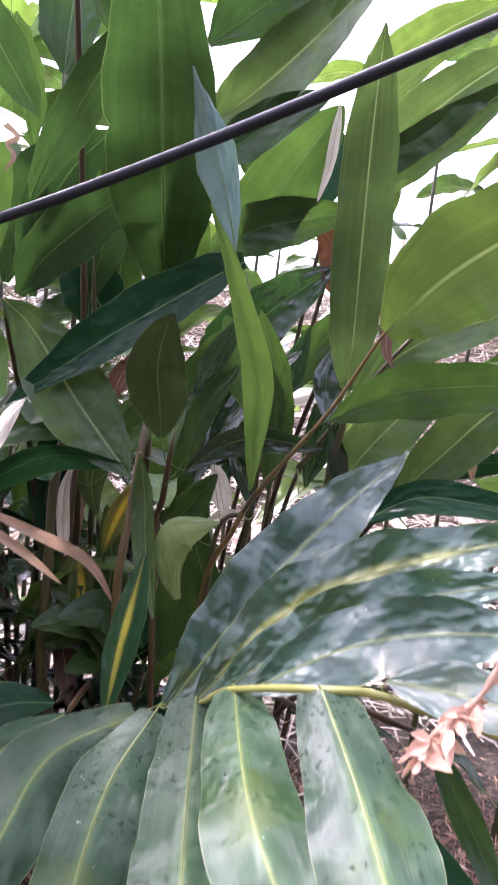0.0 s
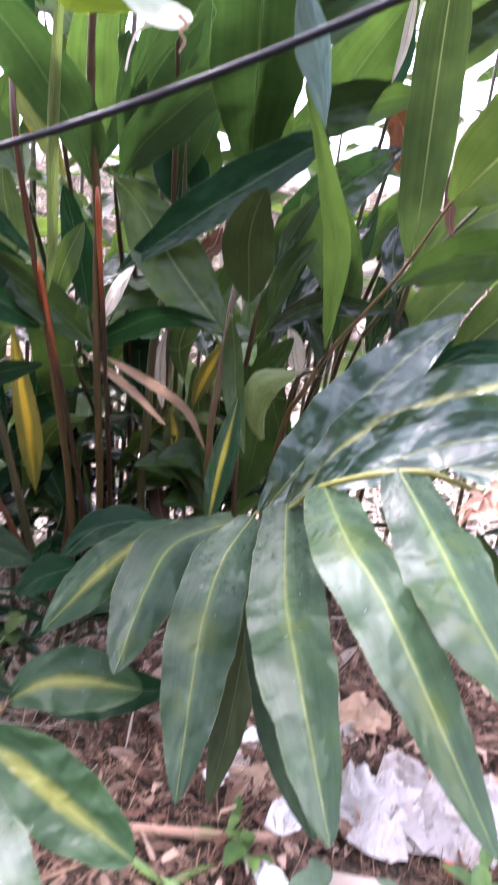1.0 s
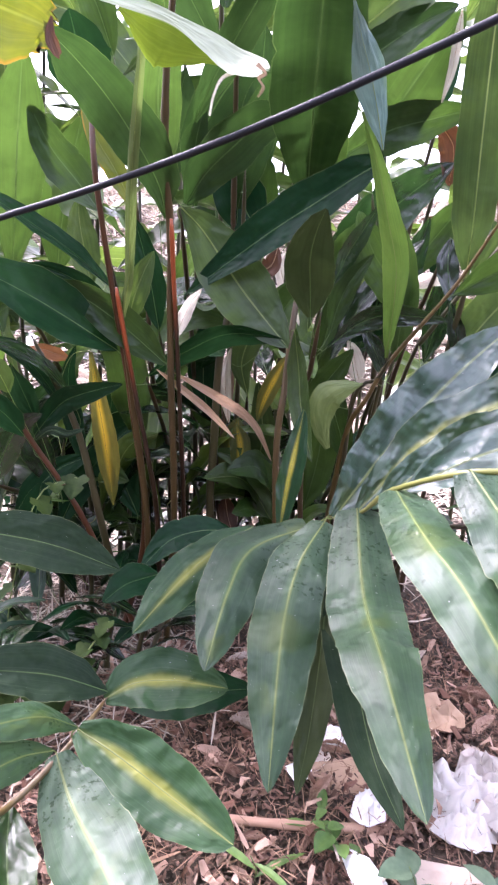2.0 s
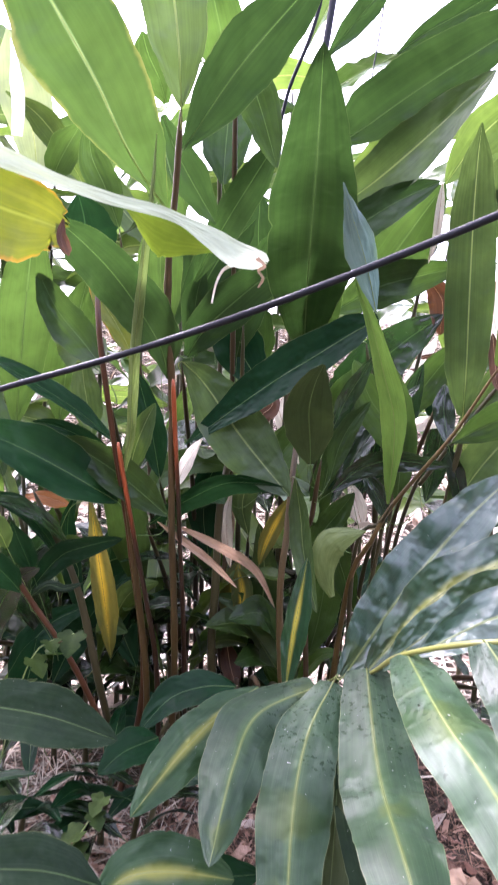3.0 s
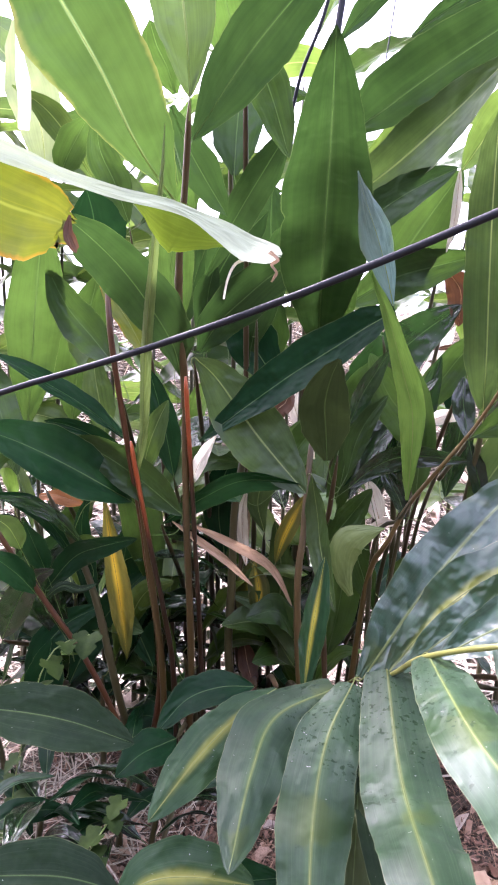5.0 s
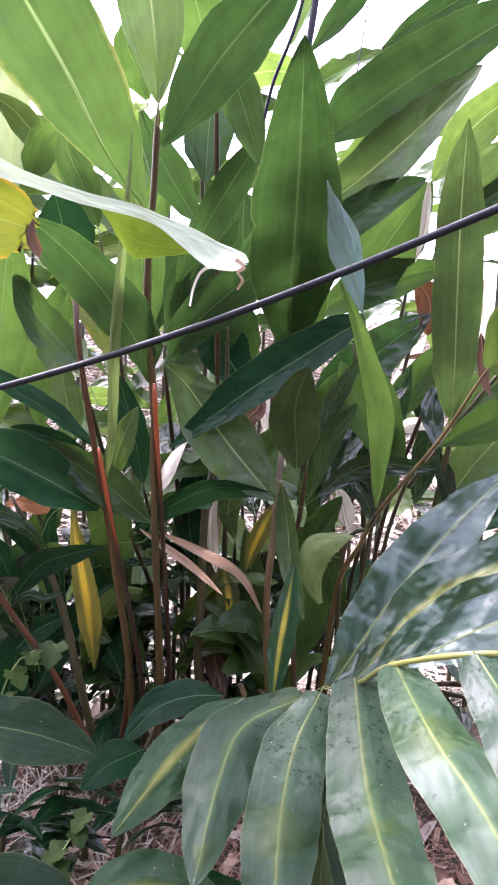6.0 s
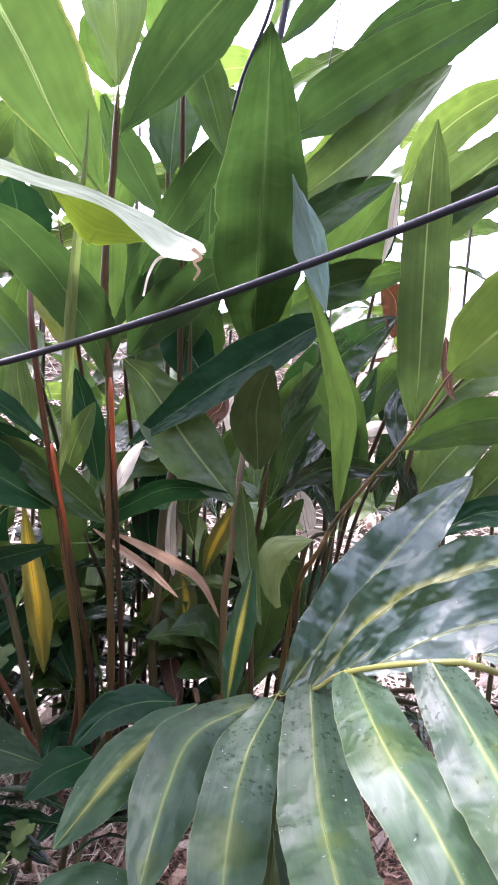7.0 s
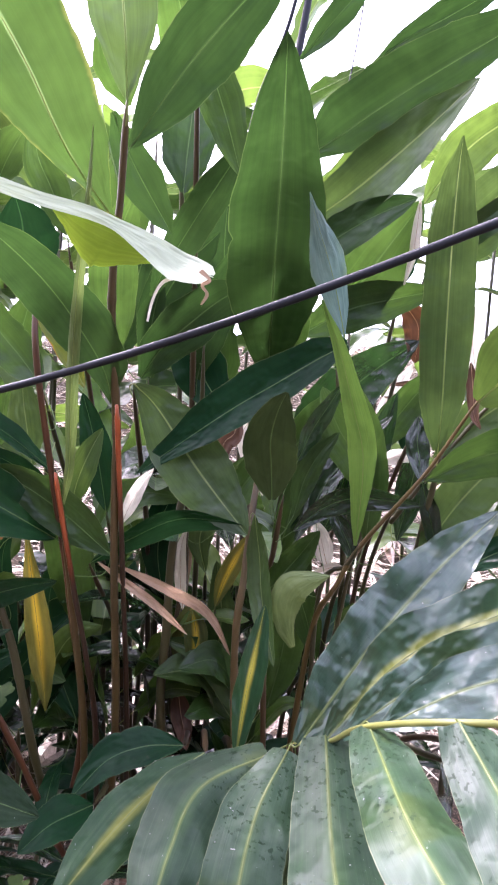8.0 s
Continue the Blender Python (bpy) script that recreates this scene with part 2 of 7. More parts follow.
LEAF = {
    "mature": leaf_material("mature_leaf", (0.011, 0.034, 0.006), (0.036, 0.078, 0.014), (0.066, 0.130, 0.018), rib=(0.065, 0.115, 0.03), gloss=0.26, coat=0.05, shine=0.36, pleat=0.15, through_light=0.4),
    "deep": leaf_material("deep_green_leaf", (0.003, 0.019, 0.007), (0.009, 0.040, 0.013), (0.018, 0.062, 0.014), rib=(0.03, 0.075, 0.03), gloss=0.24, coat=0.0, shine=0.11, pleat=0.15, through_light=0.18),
    # near-black green: the shade inside the clump is put into this colour
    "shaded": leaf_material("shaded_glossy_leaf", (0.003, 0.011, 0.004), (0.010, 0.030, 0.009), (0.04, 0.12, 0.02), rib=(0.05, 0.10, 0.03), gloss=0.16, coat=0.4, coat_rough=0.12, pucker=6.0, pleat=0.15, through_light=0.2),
    "teal": leaf_material("dark_backlit_leaf", (0.010, 0.030, 0.008), (0.027, 0.060, 0.014), (0.026, 0.060, 0.010), rib=(0.050, 0.090, 0.025), gloss=0.3, coat=0.05, shine=0.22, pleat=0.15, through_light=0.34),
    "young": leaf_material("young_leaf", (0.040, 0.085, 0.012), (0.090, 0.155, 0.026), (0.095, 0.152, 0.020), rib=(0.20, 0.27, 0.08), gloss=0.3, pleat=0.15, coat=0.25, through_light=0.44),
    "fresh": leaf_material("fresh_green_leaf", (0.018, 0.046, 0.010), (0.050, 0.096, 0.022), (0.074, 0.122, 0.023), rib=(0.18, 0.23, 0.09), gloss=0.3, coat=0.15, shine=0.4, through_light=0.42),
    "tanned": leaf_material("tan_edged_leaf", (0.018, 0.046, 0.008), (0.046, 0.092, 0.016), (0.040, 0.084, 0.013), rib=(0.15, 0.22, 0.08), gloss=0.32, through_light=0.38,
                            browning=0.10, edge_colour=(0.22, 0.19, 0.05)),
    "dusty": leaf_material("dusty_leaf", (0.008, 0.030, 0.011), (0.023, 0.060, 0.022), (0.10, 0.20, 0.05), streak=(0.036, 0.080, 0.026), streak_size=0.30, rib=(0.13, 0.17, 0.045), gloss=0.42, coat=0.18, coat_rough=0.42, shine=0.24, pucker=5.0, pleat=0.25, vein_size=0.075,
                           through_light=0.2, spots=1.0, dust=0.04),
    "glossy": leaf_material("rippled_glossy_leaf", (0.005, 0.036, 0.020), (0.018, 0.070, 0.038), (0.10, 0.20, 0.04), rib=(0.20, 0.25, 0.10), gloss=0.3, coat=0.8, coat_rough=0.18, pucker=14.0,
                            vein_size=0.09, through_light=0.2, spots=0.35, dust=0.05),
    "olive": leaf_material("olive_leaf", (0.018, 0.034, 0.010), (0.044, 0.064, 0.020), (0.07, 0.105, 0.025), rib=(0.08, 0.10, 0.03), gloss=0.45, coat=0.0, shine=0.25, through_light=0.33),
    "striped": leaf_material("yellow_striped_leaf", (0.009, 0.035, 0.011), (0.025, 0.068, 0.020), (0.11, 0.22, 0.04), streak=(0.19, 0.20, 0.028), rib=(0.20, 0.22, 0.05),
                             streak_size=0.30, gloss=0.34, through_light=0.25, dust=0.025, pucker=5.0, coat=0.05, coat_rough=0.28, shine=0.18, vein_size=0.07),
    "sheen": leaf_material("shiny_yellow_striped_leaf", (0.008, 0.040, 0.018), (0.024, 0.075, 0.032), (0.10, 0.20, 0.04), streak=(0.26, 0.27, 0.03), rib=(0.25, 0.27, 0.06),
                           streak_size=0.28, gloss=0.3, through_light=0.2, pucker=12.0, coat=0.9, coat_rough=0.17, vein_size=0.07),
    "banded": leaf_material("dark_leaf_with_yellow_band", (0.004, 0.024, 0.008), (0.012, 0.048, 0.015), (0.03, 0.09, 0.02), streak=(0.50, 0.42, 0.04), rib=(0.45, 0.40, 0.06),
                            streak_size=0.3, gloss=0.25, coat=0.1, shine=0.3, through_light=0.2),
    "yellowing": leaf_material("yellowing_leaf", (0.022, 0.048, 0.009), (0.07, 0.095, 0.015), (0.38, 0.30, 0.03), streak=(0.88, 0.58, 0.02), rib=(0.7, 0.45, 0.03),
                               streak_size=0.44, gloss=0.36, through_light=0.35),
    "yellow": leaf_material("yellow_leaf", (0.075, 0.115, 0.008), (0.20, 0.20, 0.012), (0.125, 0.15, 0.006), rib=(0.14, 0.17, 0.02), gloss=0.45, coat=0.1, through_light=0.42, browning=0.12, edge_colour=(0.42, 0.17, 0.012)),
    "pale": leaf_material("pale_leaf", (0.17, 0.22, 0.115), (0.29, 0.33, 0.18), (0.21, 0.28, 0.08), rib=(0.4, 0.44, 0.2), gloss=0.34, through_light=0.35),
    # whitish base stands in for bright sky reflected on the arched leaf
    "silver": leaf_material("sky_white_torn_leaf", (0.23, 0.29, 0.17), (0.37, 0.42, 0.28), (0.28, 0.34, 0.14), gloss=0.38, coat=0.35, coat_rough=0.3, through_light=0.3),
    # the blue-grey is sky sheen mixed into the base colour of the twisted leaf
    "underside": leaf_material("sky_sheen_leaf_underside", (0.060, 0.140, 0.120), (0.165, 0.275, 0.245), (0.10, 0.16, 0.06), gloss=0.3, coat=0.5, coat_rough=0.3, pleat=0.5, through_light=0.2),
    "vivid": leaf_material("vivid_green_leaf", (0.050, 0.125, 0.020), (0.120, 0.225, 0.040), (0.17, 0.29, 0.040), rib=(0.12, 0.20, 0.05), gloss=0.32, coat=0.15, shine=0.4, through_light=0.42),
    "rolled": leaf_material("rolled_young_leaf", (0.105, 0.155, 0.045), (0.19, 0.245, 0.085), (0.12, 0.18, 0.035), gloss=0.34, coat=0.1, shine=0.35, through_light=0.3),
    # base darker than the foliage itself; it carries the shade on the low leaves
    "dull": leaf_material("dull_shaded_leaf", (0.006, 0.017, 0.007), (0.015, 0.033, 0.012), (0.03, 0.07, 0.02), rib=(0.05, 0.075, 0.03), gloss=0.5, coat=0.0, shine=0.10, through_light=0.15, dust=0.03, pucker=4.0),
    "lime": leaf_material("lime_green_leaf", (0.060, 0.095, 0.008), (0.115, 0.155, 0.016), (0.25, 0.38, 0.022), rib=(0.24, 0.30, 0.12), gloss=0.4, coat=0.0, shine=0.15, through_light=0.6),
    "dry": leaf_material("dry_leaf", (0.22, 0.14, 0.085), (0.44, 0.31, 0.21), (0.5, 0.33, 0.21), gloss=0.6, coat=0.0, through_light=0.35),
    "ochre": leaf_material("orange_brown_dead_leaf", (0.22, 0.085, 0.025), (0.46, 0.20, 0.07), (0.45, 0.19, 0.05), gloss=0.6, coat=0.0, through_light=0.3),
    "bleached": leaf_material("bleached_leaf", (0.55, 0.48, 0.37), (0.86, 0.78, 0.63), (0.86, 0.79, 0.63), gloss=0.6, coat=0.0, through_light=0.5),
    "husk": leaf_material("brown_husk", (0.045, 0.018, 0.008), (0.12, 0.051, 0.021), (0.10, 0.042, 0.015), gloss=0.55, coat=0.0, through_light=0.25),
}
RIB = {
    "mature": plain_material("green_rib", (0.055, 0.105, 0.025), (0.11, 0.18, 0.05), 60, 0.4, through_light=0.4),
    "young": plain_material("light_rib", (0.16, 0.22, 0.06), (0.28, 0.33, 0.11), 60, 0.4, through_light=0.5),
    "striped": plain_material("yellow_rib", (0.12, 0.165, 0.045), (0.20, 0.24, 0.07), 60, 0.4, through_light=0.4),
    "dry": plain_material("dry_rib", (0.34, 0.20, 0.10), (0.5, 0.34, 0.2), 60, 0.6),
}
RIB["deep"], RIB["dusty"], RIB["yellowing"], RIB["yellow"], RIB["pale"] = RIB["mature"], RIB["striped"], RIB["striped"], RIB["striped"], RIB["young"]
RIB["banded"] = RIB["sheen"] = RIB["striped"]
RIB["silver"] = RIB["underside"] = RIB["lime"] = RIB["vivid"] = RIB["rolled"] = RIB["young"]
RIB["dull"] = RIB["mature"]
RIB["tanned"], RIB["shaded"], RIB["teal"] = RIB["young"], RIB["mature"], RIB["mature"]
RIB["fresh"], RIB["olive"], RIB["glossy"] = RIB["young"], RIB["mature"], RIB["striped"]
RIB["bleached"] = RIB["ochre"] = RIB["husk"] = RIB["dry"]
STEM = {
    "rust": plain_material("rusty_stem", (0.024, 0.011, 0.005), (0.080, 0.030, 0.011), 40, 0.35, (1, 1, 0.12), 0.25),
    "redtop": plain_material("red_to_brown_stem", (0.12, 0.024, 0.007), (0.33, 0.072, 0.018), 40, 0.3, (1, 1, 0.12), 0.25, foot=(0.024, 0.011, 0.005), foot_span=(-0.23, -0.05)),
    "bronze": plain_material("bronze_stem", (0.016, 0.011, 0.003), (0.066, 0.041, 0.011), 40, 0.42, (1, 1, 0.12), 0.25),
    "brown": plain_material("brown_stem", (0.010, 0.007, 0.003), (0.046, 0.026, 0.009), 40, 0.4, (1, 1, 0.12), 0.25),
    "orange": plain_material("orange_brown_stem", (0.028, 0.020, 0.006), (0.095, 0.062, 0.017), 40, 0.42, (1, 1, 0.2), 0.25),
    "green": plain_material("green_stem", (0.09, 0.13, 0.03), (0.20, 0.26, 0.07), 40, 0.4, (1, 1, 0.12), 0.25),
    "olive": plain_material("olive_stem", (0.014, 0.014, 0.005), (0.048, 0.042, 0.014), 40, 0.45, (1, 1, 0.12), 0.25),
    "yellow": plain_material("yellow_green_stem", (0.09, 0.10, 0.020), (0.19, 0.195, 0.046), 40, 0.4, (1, 1, 0.2), 0.2),
}
WATER, _n, _l = shader("water")
_l.new(node(WATER, "ShaderNodeBsdfPrincipled", Base_Color=(1.0, 1.0, 1.0, 1.0), Roughness=0.02, IOR=1.33, Transmission_Weight=1.0).outputs[0], node(WATER, "ShaderNodeOutputMaterial").inputs[0])
# green-black so that the added wall sends little light onto the leaves
WALL = plain_material("dark_unseen_wall", (0.018, 0.026, 0.017), (0.050, 0.060, 0.042), 6, 0.9, bump=0.5, depth=0.01)
CABLE = plain_material("black_cable_sheath", (0.004, 0.005, 0.007), (0.012, 0.014, 0.019), 90, 0.62, shine=0.22, bump=0.15, depth=0.001)
SOIL = plain_material("mulchy_soil", (0.034, 0.024, 0.014), (0.135, 0.098, 0.060), 60, 0.95, bump=0.9, depth=0.02, speck=(0.21, 0.155, 0.095))
STRAW = plain_material("straw_and_bark_bits", (0.05, 0.026, 0.014), (0.34, 0.21, 0.133), 40, 0.85, bump=0.4)
BARK = plain_material("bark_and_leaf_crumbs", (0.028, 0.015, 0.009), (0.20, 0.113, 0.077), 40, 0.85, bump=0.5)
GREY_STRAW = plain_material("weathered_straw", (0.20, 0.165, 0.125), (0.66, 0.58, 0.47), 40, 0.85, bump=0.4)
LITTER = plain_material("dead_leaf_litter", (0.16, 0.075, 0.045), (0.56, 0.38, 0.28), 30, 0.75, bump=0.5, through_light=0.15)
PALE_LITTER = plain_material("sun_bleached_litter", (0.48, 0.38, 0.31), (0.86, 0.77, 0.68), 30, 0.8, bump=0.5, through_light=0.15)
PLASTIC = plain_material("thin_white_plastic", (0.62, 0.57, 0.53), (0.88, 0.84, 0.80), 30, 0.24, bump=0.3, depth=0.004, through_light=0.4)
FOAM = plain_material("dirty_foam", (0.26, 0.19, 0.14), (0.50, 0.40, 0.32), 40, 0.85, bump=0.5)
PAPER = plain_material("crumpled_white_paper", (0.70, 0.68, 0.66), (0.88, 0.87, 0.85), 20, 0.7, bump=0.2)
CARD = plain_material("damp_cardboard", (0.30, 0.19, 0.12), (0.48, 0.33, 0.22), 40, 0.85, bump=0.3)
WOOD = plain_material("split_cane", (0.30, 0.17, 0.11), (0.50, 0.32, 0.22), 50, 0.7, (0.15, 1, 1), 0.3)
WEED = plain_material("weed_leaf", (0.06, 0.13, 0.03), (0.16, 0.28, 0.07), 60, 0.45, bump=0.3, through_light=0.35)
SAGE = plain_material("grey_green_weed_leaf", (0.06, 0.11, 0.06), (0.14, 0.21, 0.12), 60, 0.65, bump=0.3, through_light=0.3)
IVY = plain_material("vine_leaf_green", (0.012, 0.030, 0.005), (0.040, 0.070, 0.012), 60, 0.7, shine=0.2, bump=0.3, through_light=0.25)
RED_BIT = plain_material("red_plastic", (0.5, 0.05, 0.02), (0.7, 0.09, 0.04), 60, 0.4, bump=0.1)
FLOWER = plain_material("withered_flower", (0.46, 0.27, 0.18), (0.85, 0.60, 0.46), 60, 0.7, bump=0.5, through_light=0.3)


# ---- builders ----
def part(name, bm, material, parent, label="", smooth=True, at=(0, 0, 0)):
    """Links a bmesh as one mesh object under a thing or a part; `at` is its place in the world."""
    me = bpy.data.meshes.new(name)
    bm.to_mesh(me)
    bm.free()
    me.materials.append(material)
    me.polygons.foreach_set("use_smooth", [smooth] * len(me.polygons))
    ob = new(name, me)
    above, spot = parent, Vector(at)
    while above is not None:
        spot -= above.location
        above = above.parent
    ob.parent, ob.location = parent, spot
    if label:
        tagged(ob, label)
    return ob


def thing(name, at, label, category, group="", kind=""):
    ob = new(name)
    ob.location, ob.empty_display_size = at, 0.05
    return tagged(ob, label, category, group, kind)


def curve_through(points, count):
    """Even samples of a smooth line through a few points."""
    p = [Vector(q) for q in points]
    if len(p) == 2:
        return [p[0].lerp(p[1], i / (count - 1)) for i in range(count)]
    p = [p[0] * 2 - p[1]] + p + [p[-1] * 2 - p[-2]]
    fine = []
    for a, b, c, d in zip(p, p[1:], p[2:], p[3:]):
        for i in range(24):
            t = i / 24
            fine.append(0.5 * (2 * b + (c - a) * t + (2 * a - 5 * b + 4 * c - d) * t * t + (3 * b - a - 3 * c + d) * t ** 3))
    fine.append(p[-2])
    run = [0.0]
    for a, b in zip(fine, fine[1:]):
        run.append(run[-1] + (b - a).length)
    out, k = [], 0
    for i in range(count):
        want = run[-1] * i / (count - 1)
        while k < len(run) - 2 and run[k + 1] < want:
            k += 1
        out.append(fine[k].lerp(fine[k + 1], (want - run[k]) / max(run[k + 1] - run[k], 1e-9)))
    return out


def tube(bm, points, radius, sides=8, cap=True):
    """A round tube along points; radius is a function of 0..1."""
    rings, n, side = [], len(points), None
    for i, c in enumerate(points):
        t = (points[min(i + 1, n - 1)] - points[max(i - 1, 0)]).normalized()
        side = t.orthogonal() if side is None else side - t * side.dot(t)
        side.normalize()
        other, r = t.cross(side), radius(i / (n - 1))
        rings.append([bm.verts.new(c + (side * math.cos(a) + other * math.sin(a)) * r) for a in (2 * math.pi * k / sides for k in range(sides))])
    for a, b in zip(rings, rings[1:]):
        for k in range(sides):
            bm.faces.new((a[k], a[(k + 1) % sides], b[(k + 1) % sides], b[k]))
    if cap:
        bm.faces.new(rings[0][::-1])
        bm.faces.new(rings[-1])


def outline(s, peak, base, tip):
    """The half width of a strap leaf, 0..1, at 0..1 of its length."""
    if s < peak:
        return base + (1 - base) * math.sin(math.pi / 2 * s / peak) ** 0.85
    return max(math.cos(math.pi / 2 * (s - peak) / (1 - peak)), 0.0) ** tip


def side_widths(sides, s):
    """The blade's reach to its left and right at 0..1 of its length, eased between the stations."""
    for (a, la, ra), (b, lb, rb) in zip(sides, sides[1:]):
        if s <= b:
            break
    k = (s - a) / (b - a)
    k += 0.35 * (k * k * (3 - 2 * k) - k)
    return la + (lb - la) * k, ra + (rb - ra) * k


def leaf(shoot, points, width, facing, kind="mature", twist=(0, 0), fold=12, wave=0.05, peak=0.42, base=0.03, tip=0.72, curl=0.0, attach=None, seed=0, label="", drops=0, sides=None, ragged=0.0, ribbed=True):
    """One strap leaf with its raised midrib, from base to tip along points; facing: the way its middle looks; twist: degrees at base and tip;
    sides: how far the blade reaches to both sides at a few stations; ragged: how torn its end is."""
    rnd = random.Random(seed)
    n, m = 44, 5
    mid = curve_through(points, n)
    nicks = [(rnd.uniform(0.2, 0.95), rnd.choice((-1, 1)), rnd.uniform(0.02, 0.08), rnd.uniform(0.006, 0.016)) for _ in range(rnd.randint(1, 4))]
    length = sum((b - a).length for a, b in zip(mid, mid[1:]))
    origin, half = mid[0].copy(), width / 2
    bm = bmesh.new()
    layer, run = bm.loops.layers.uv.new("UVMap"), bm.loops.layers.uv.new("Run")
    rows, where, rows_at = [], {}, []
    phase, cycles = rnd.uniform(0, 6.3), rnd.uniform(2.2, 4.2) * length / 0.5
    look_way = Vector(facing).normalized()
    for i, c in enumerate(mid):
        s = i / (n - 1)
        t = (mid[min(i + 1, n - 1)] - mid[max(i - 1, 0)]).normalized()
        up = (look_way - t * look_way.dot(t)).normalized()
        side = t.cross(up)
        a = radians(twist[0] + (twist[-1] - twist[0]) * s) if len(twist) == 2 else radians(
            twist[0] + (twist[1] - twist[0]) * s * 2 if s < 0.5 else twist[1] + (twist[2] - twist[1]) * (s * 2 - 1))
        up, side = up * math.cos(a) + side * math.sin(a), side * math.cos(a) - up * math.sin(a)
        rows_at.append((side.copy(), up.copy()))
        hw = half * outline(s, peak, base, tip) * (1 + 0.03 * math.sin(s * 23 + phase)) + 0.0006
        reach = (hw, hw) if sides is None else [w + 0.0006 for w in side_widths(sides, s)]
        row = []
        for j in range(-m, m + 1):
            u = j / m
            k = abs(u)
            hw = reach[0] if u < 0 else reach[1]
            if k == 1:
                worn = rnd.uniform(-0.018, 0.012) - sum(d * math.exp(-((s - at) / w) ** 2) for at, way, d, w in nicks if way * u > 0)
                u *= 1 + worn
            lift = k * math.sin(radians(fold)) - curl * k * k
            ripple = wave * k * k * (math.sin(s * cycles * 6.28 + phase + (1.7 if u > 0 else 0)) + 0.5 * math.sin(s * cycles * 15 + phase * 2 + u))
            v = bm.verts.new(c - origin + side * (u * hw * math.cos(radians(fold) * k)) + up * (hw * (lift + ripple)))
            if ragged and s > 0.8:
                v.co += t * (rnd.uniform(-1, 1) * ragged * (s - 0.8) * 5 * half * 0.5)
            where[v] = (j / m, s * length)
            row.append(v)
        rows.append(row)
    for a, b in zip(rows, rows[1:]):
        for j in range(2 * m):
            face = bm.faces.new((a[j], a[j + 1], b[j + 1], b[j]))
            for loop in face.loops:
                loop[layer].uv = where[loop.vert]
                loop[run].uv = (where[loop.vert][1] / length, 0.0)
    spots_at = [[v.co.copy() for v in row] for row in rows]
    ob = part("leaf", bm, LEAF[kind], shoot, label or LEAF_WORDS[kind], at=origin)
    for k in range(drops):
        i, j = rnd.randint(6, 24), rnd.randint(1, 2 * m - 1)
        side_way, up_way = rows_at[i]
        bm = bmesh.new()
        bmesh.ops.create_uvsphere(bm, u_segments=8, v_segments=5, radius=rnd.uniform(0.0012, 0.0024))
        spot = spots_at[i][j]
        for v in bm.verts:
            v.co.z *= 0.6
        part("water_drop", bm, WATER, ob, at=origin + spot + up_way * 0.0008)
    if not ribbed:
        return ob
    bm = bmesh.new()
    rib = [c - origin for c in mid[: n - 1]]
    thick = 0.0004 + width * 0.006
    ring = []
    for i, c in enumerate(rib):
        a, b = rows_at[i]
        r = thick * (1.15 - i / n)
        ring.append([bm.verts.new(c - a * r + b * 0.0004), bm.verts.new(c + b * (0.0005 + r * 0.4)), bm.verts.new(c + a * r + b * 0.0004)])
    for a, b in zip(ring, ring[1:]):
        for j in (0, 1):
            bm.faces.new((a[j], a[j + 1], b[j + 1], b[j]))
    if attach is not None:
        root = Vector(attach) - origin
        drop = root * 0.5 - (rib[1] - rib[0]).normalized() * 0.3 * root.length
        tube(bm, curve_through([root, drop, Vector((0, 0, 0)), rib[2]], 14), lambda s: thick * (1.5 - 0.7 * s), 6)
    part("midrib", bm, RIB[kind], ob, at=origin)
    return ob


LEAF_WORDS = {"mature": "mature green leaf", "deep": "glossy dark green leaf", "young": "light green translucent leaf", "fresh": "fresh green translucent leaf", "tanned": "backlit green leaf with tan margins", "glossy": "rippled leaf with a bright sky sheen", "shaded": "shiny leaf deep in the clump with shade put into its colour", "teal": "dark green backlit leaf", "banded": "dark green leaf with a yellow midrib band", "olive": "dull olive leaf", "dusty": "dusty spotted green leaf",
              "striped": "green leaf with a yellow midrib streak", "sheen": "shiny rippled leaf with a yellow midrib streak", "yellowing": "leaf turning yellow and orange", "yellow": "yellow leaf with a browned edge",
              "pale": "pale green curled leaf", "silver": "arched leaf with a torn end, white sky sheen put into its colour", "underside": "twisted leaf underside with blue-grey sky sheen in its colour", "vivid": "vivid green narrow leaf", "rolled": "rolled light green young leaf", "dull": "dull green leaf, darkened in colour for its shade", "lime": "curled lime green leaf", "dry": "dry pinkish leaf", "ochre": "orange-brown dead leaf", "bleached": "bleached papery leaf", "husk": "brown withered sheath"}


def stem(shoot, points, r0, r1, kind="brown", name="stem", seed=0):
    """A leaf-sheath stem with swollen joints where one sheath ends and the next begins."""
    rnd = random.Random(seed)
    n = 40
    mid = curve_through(points, n)
    origin = mid[0].copy()
    joints = [rnd.uniform(0.1, 0.3), rnd.uniform(0.36, 0.55), rnd.uniform(0.6, 0.8)]
    bm = bmesh.new()

    def radius(s):
        swell = sum(math.exp(-((s - j) / 0.012) ** 2) for j in joints)
        taper = 1 - 0.8 * max(0.0, (s - 0.9) / 0.1) ** 2
        taper *= min(1.0, 0.6 + s / 0.03) if kind == "redtop" else 1.0
        return (r0 + (r1 - r0) * s) * (1 + 0.16 * swell + 0.04 * math.sin(s * 31)) * taper

    tube(bm, [c - origin for c in mid], radius, 10)
    return part(name, bm, STEM[kind], shoot, at=origin)


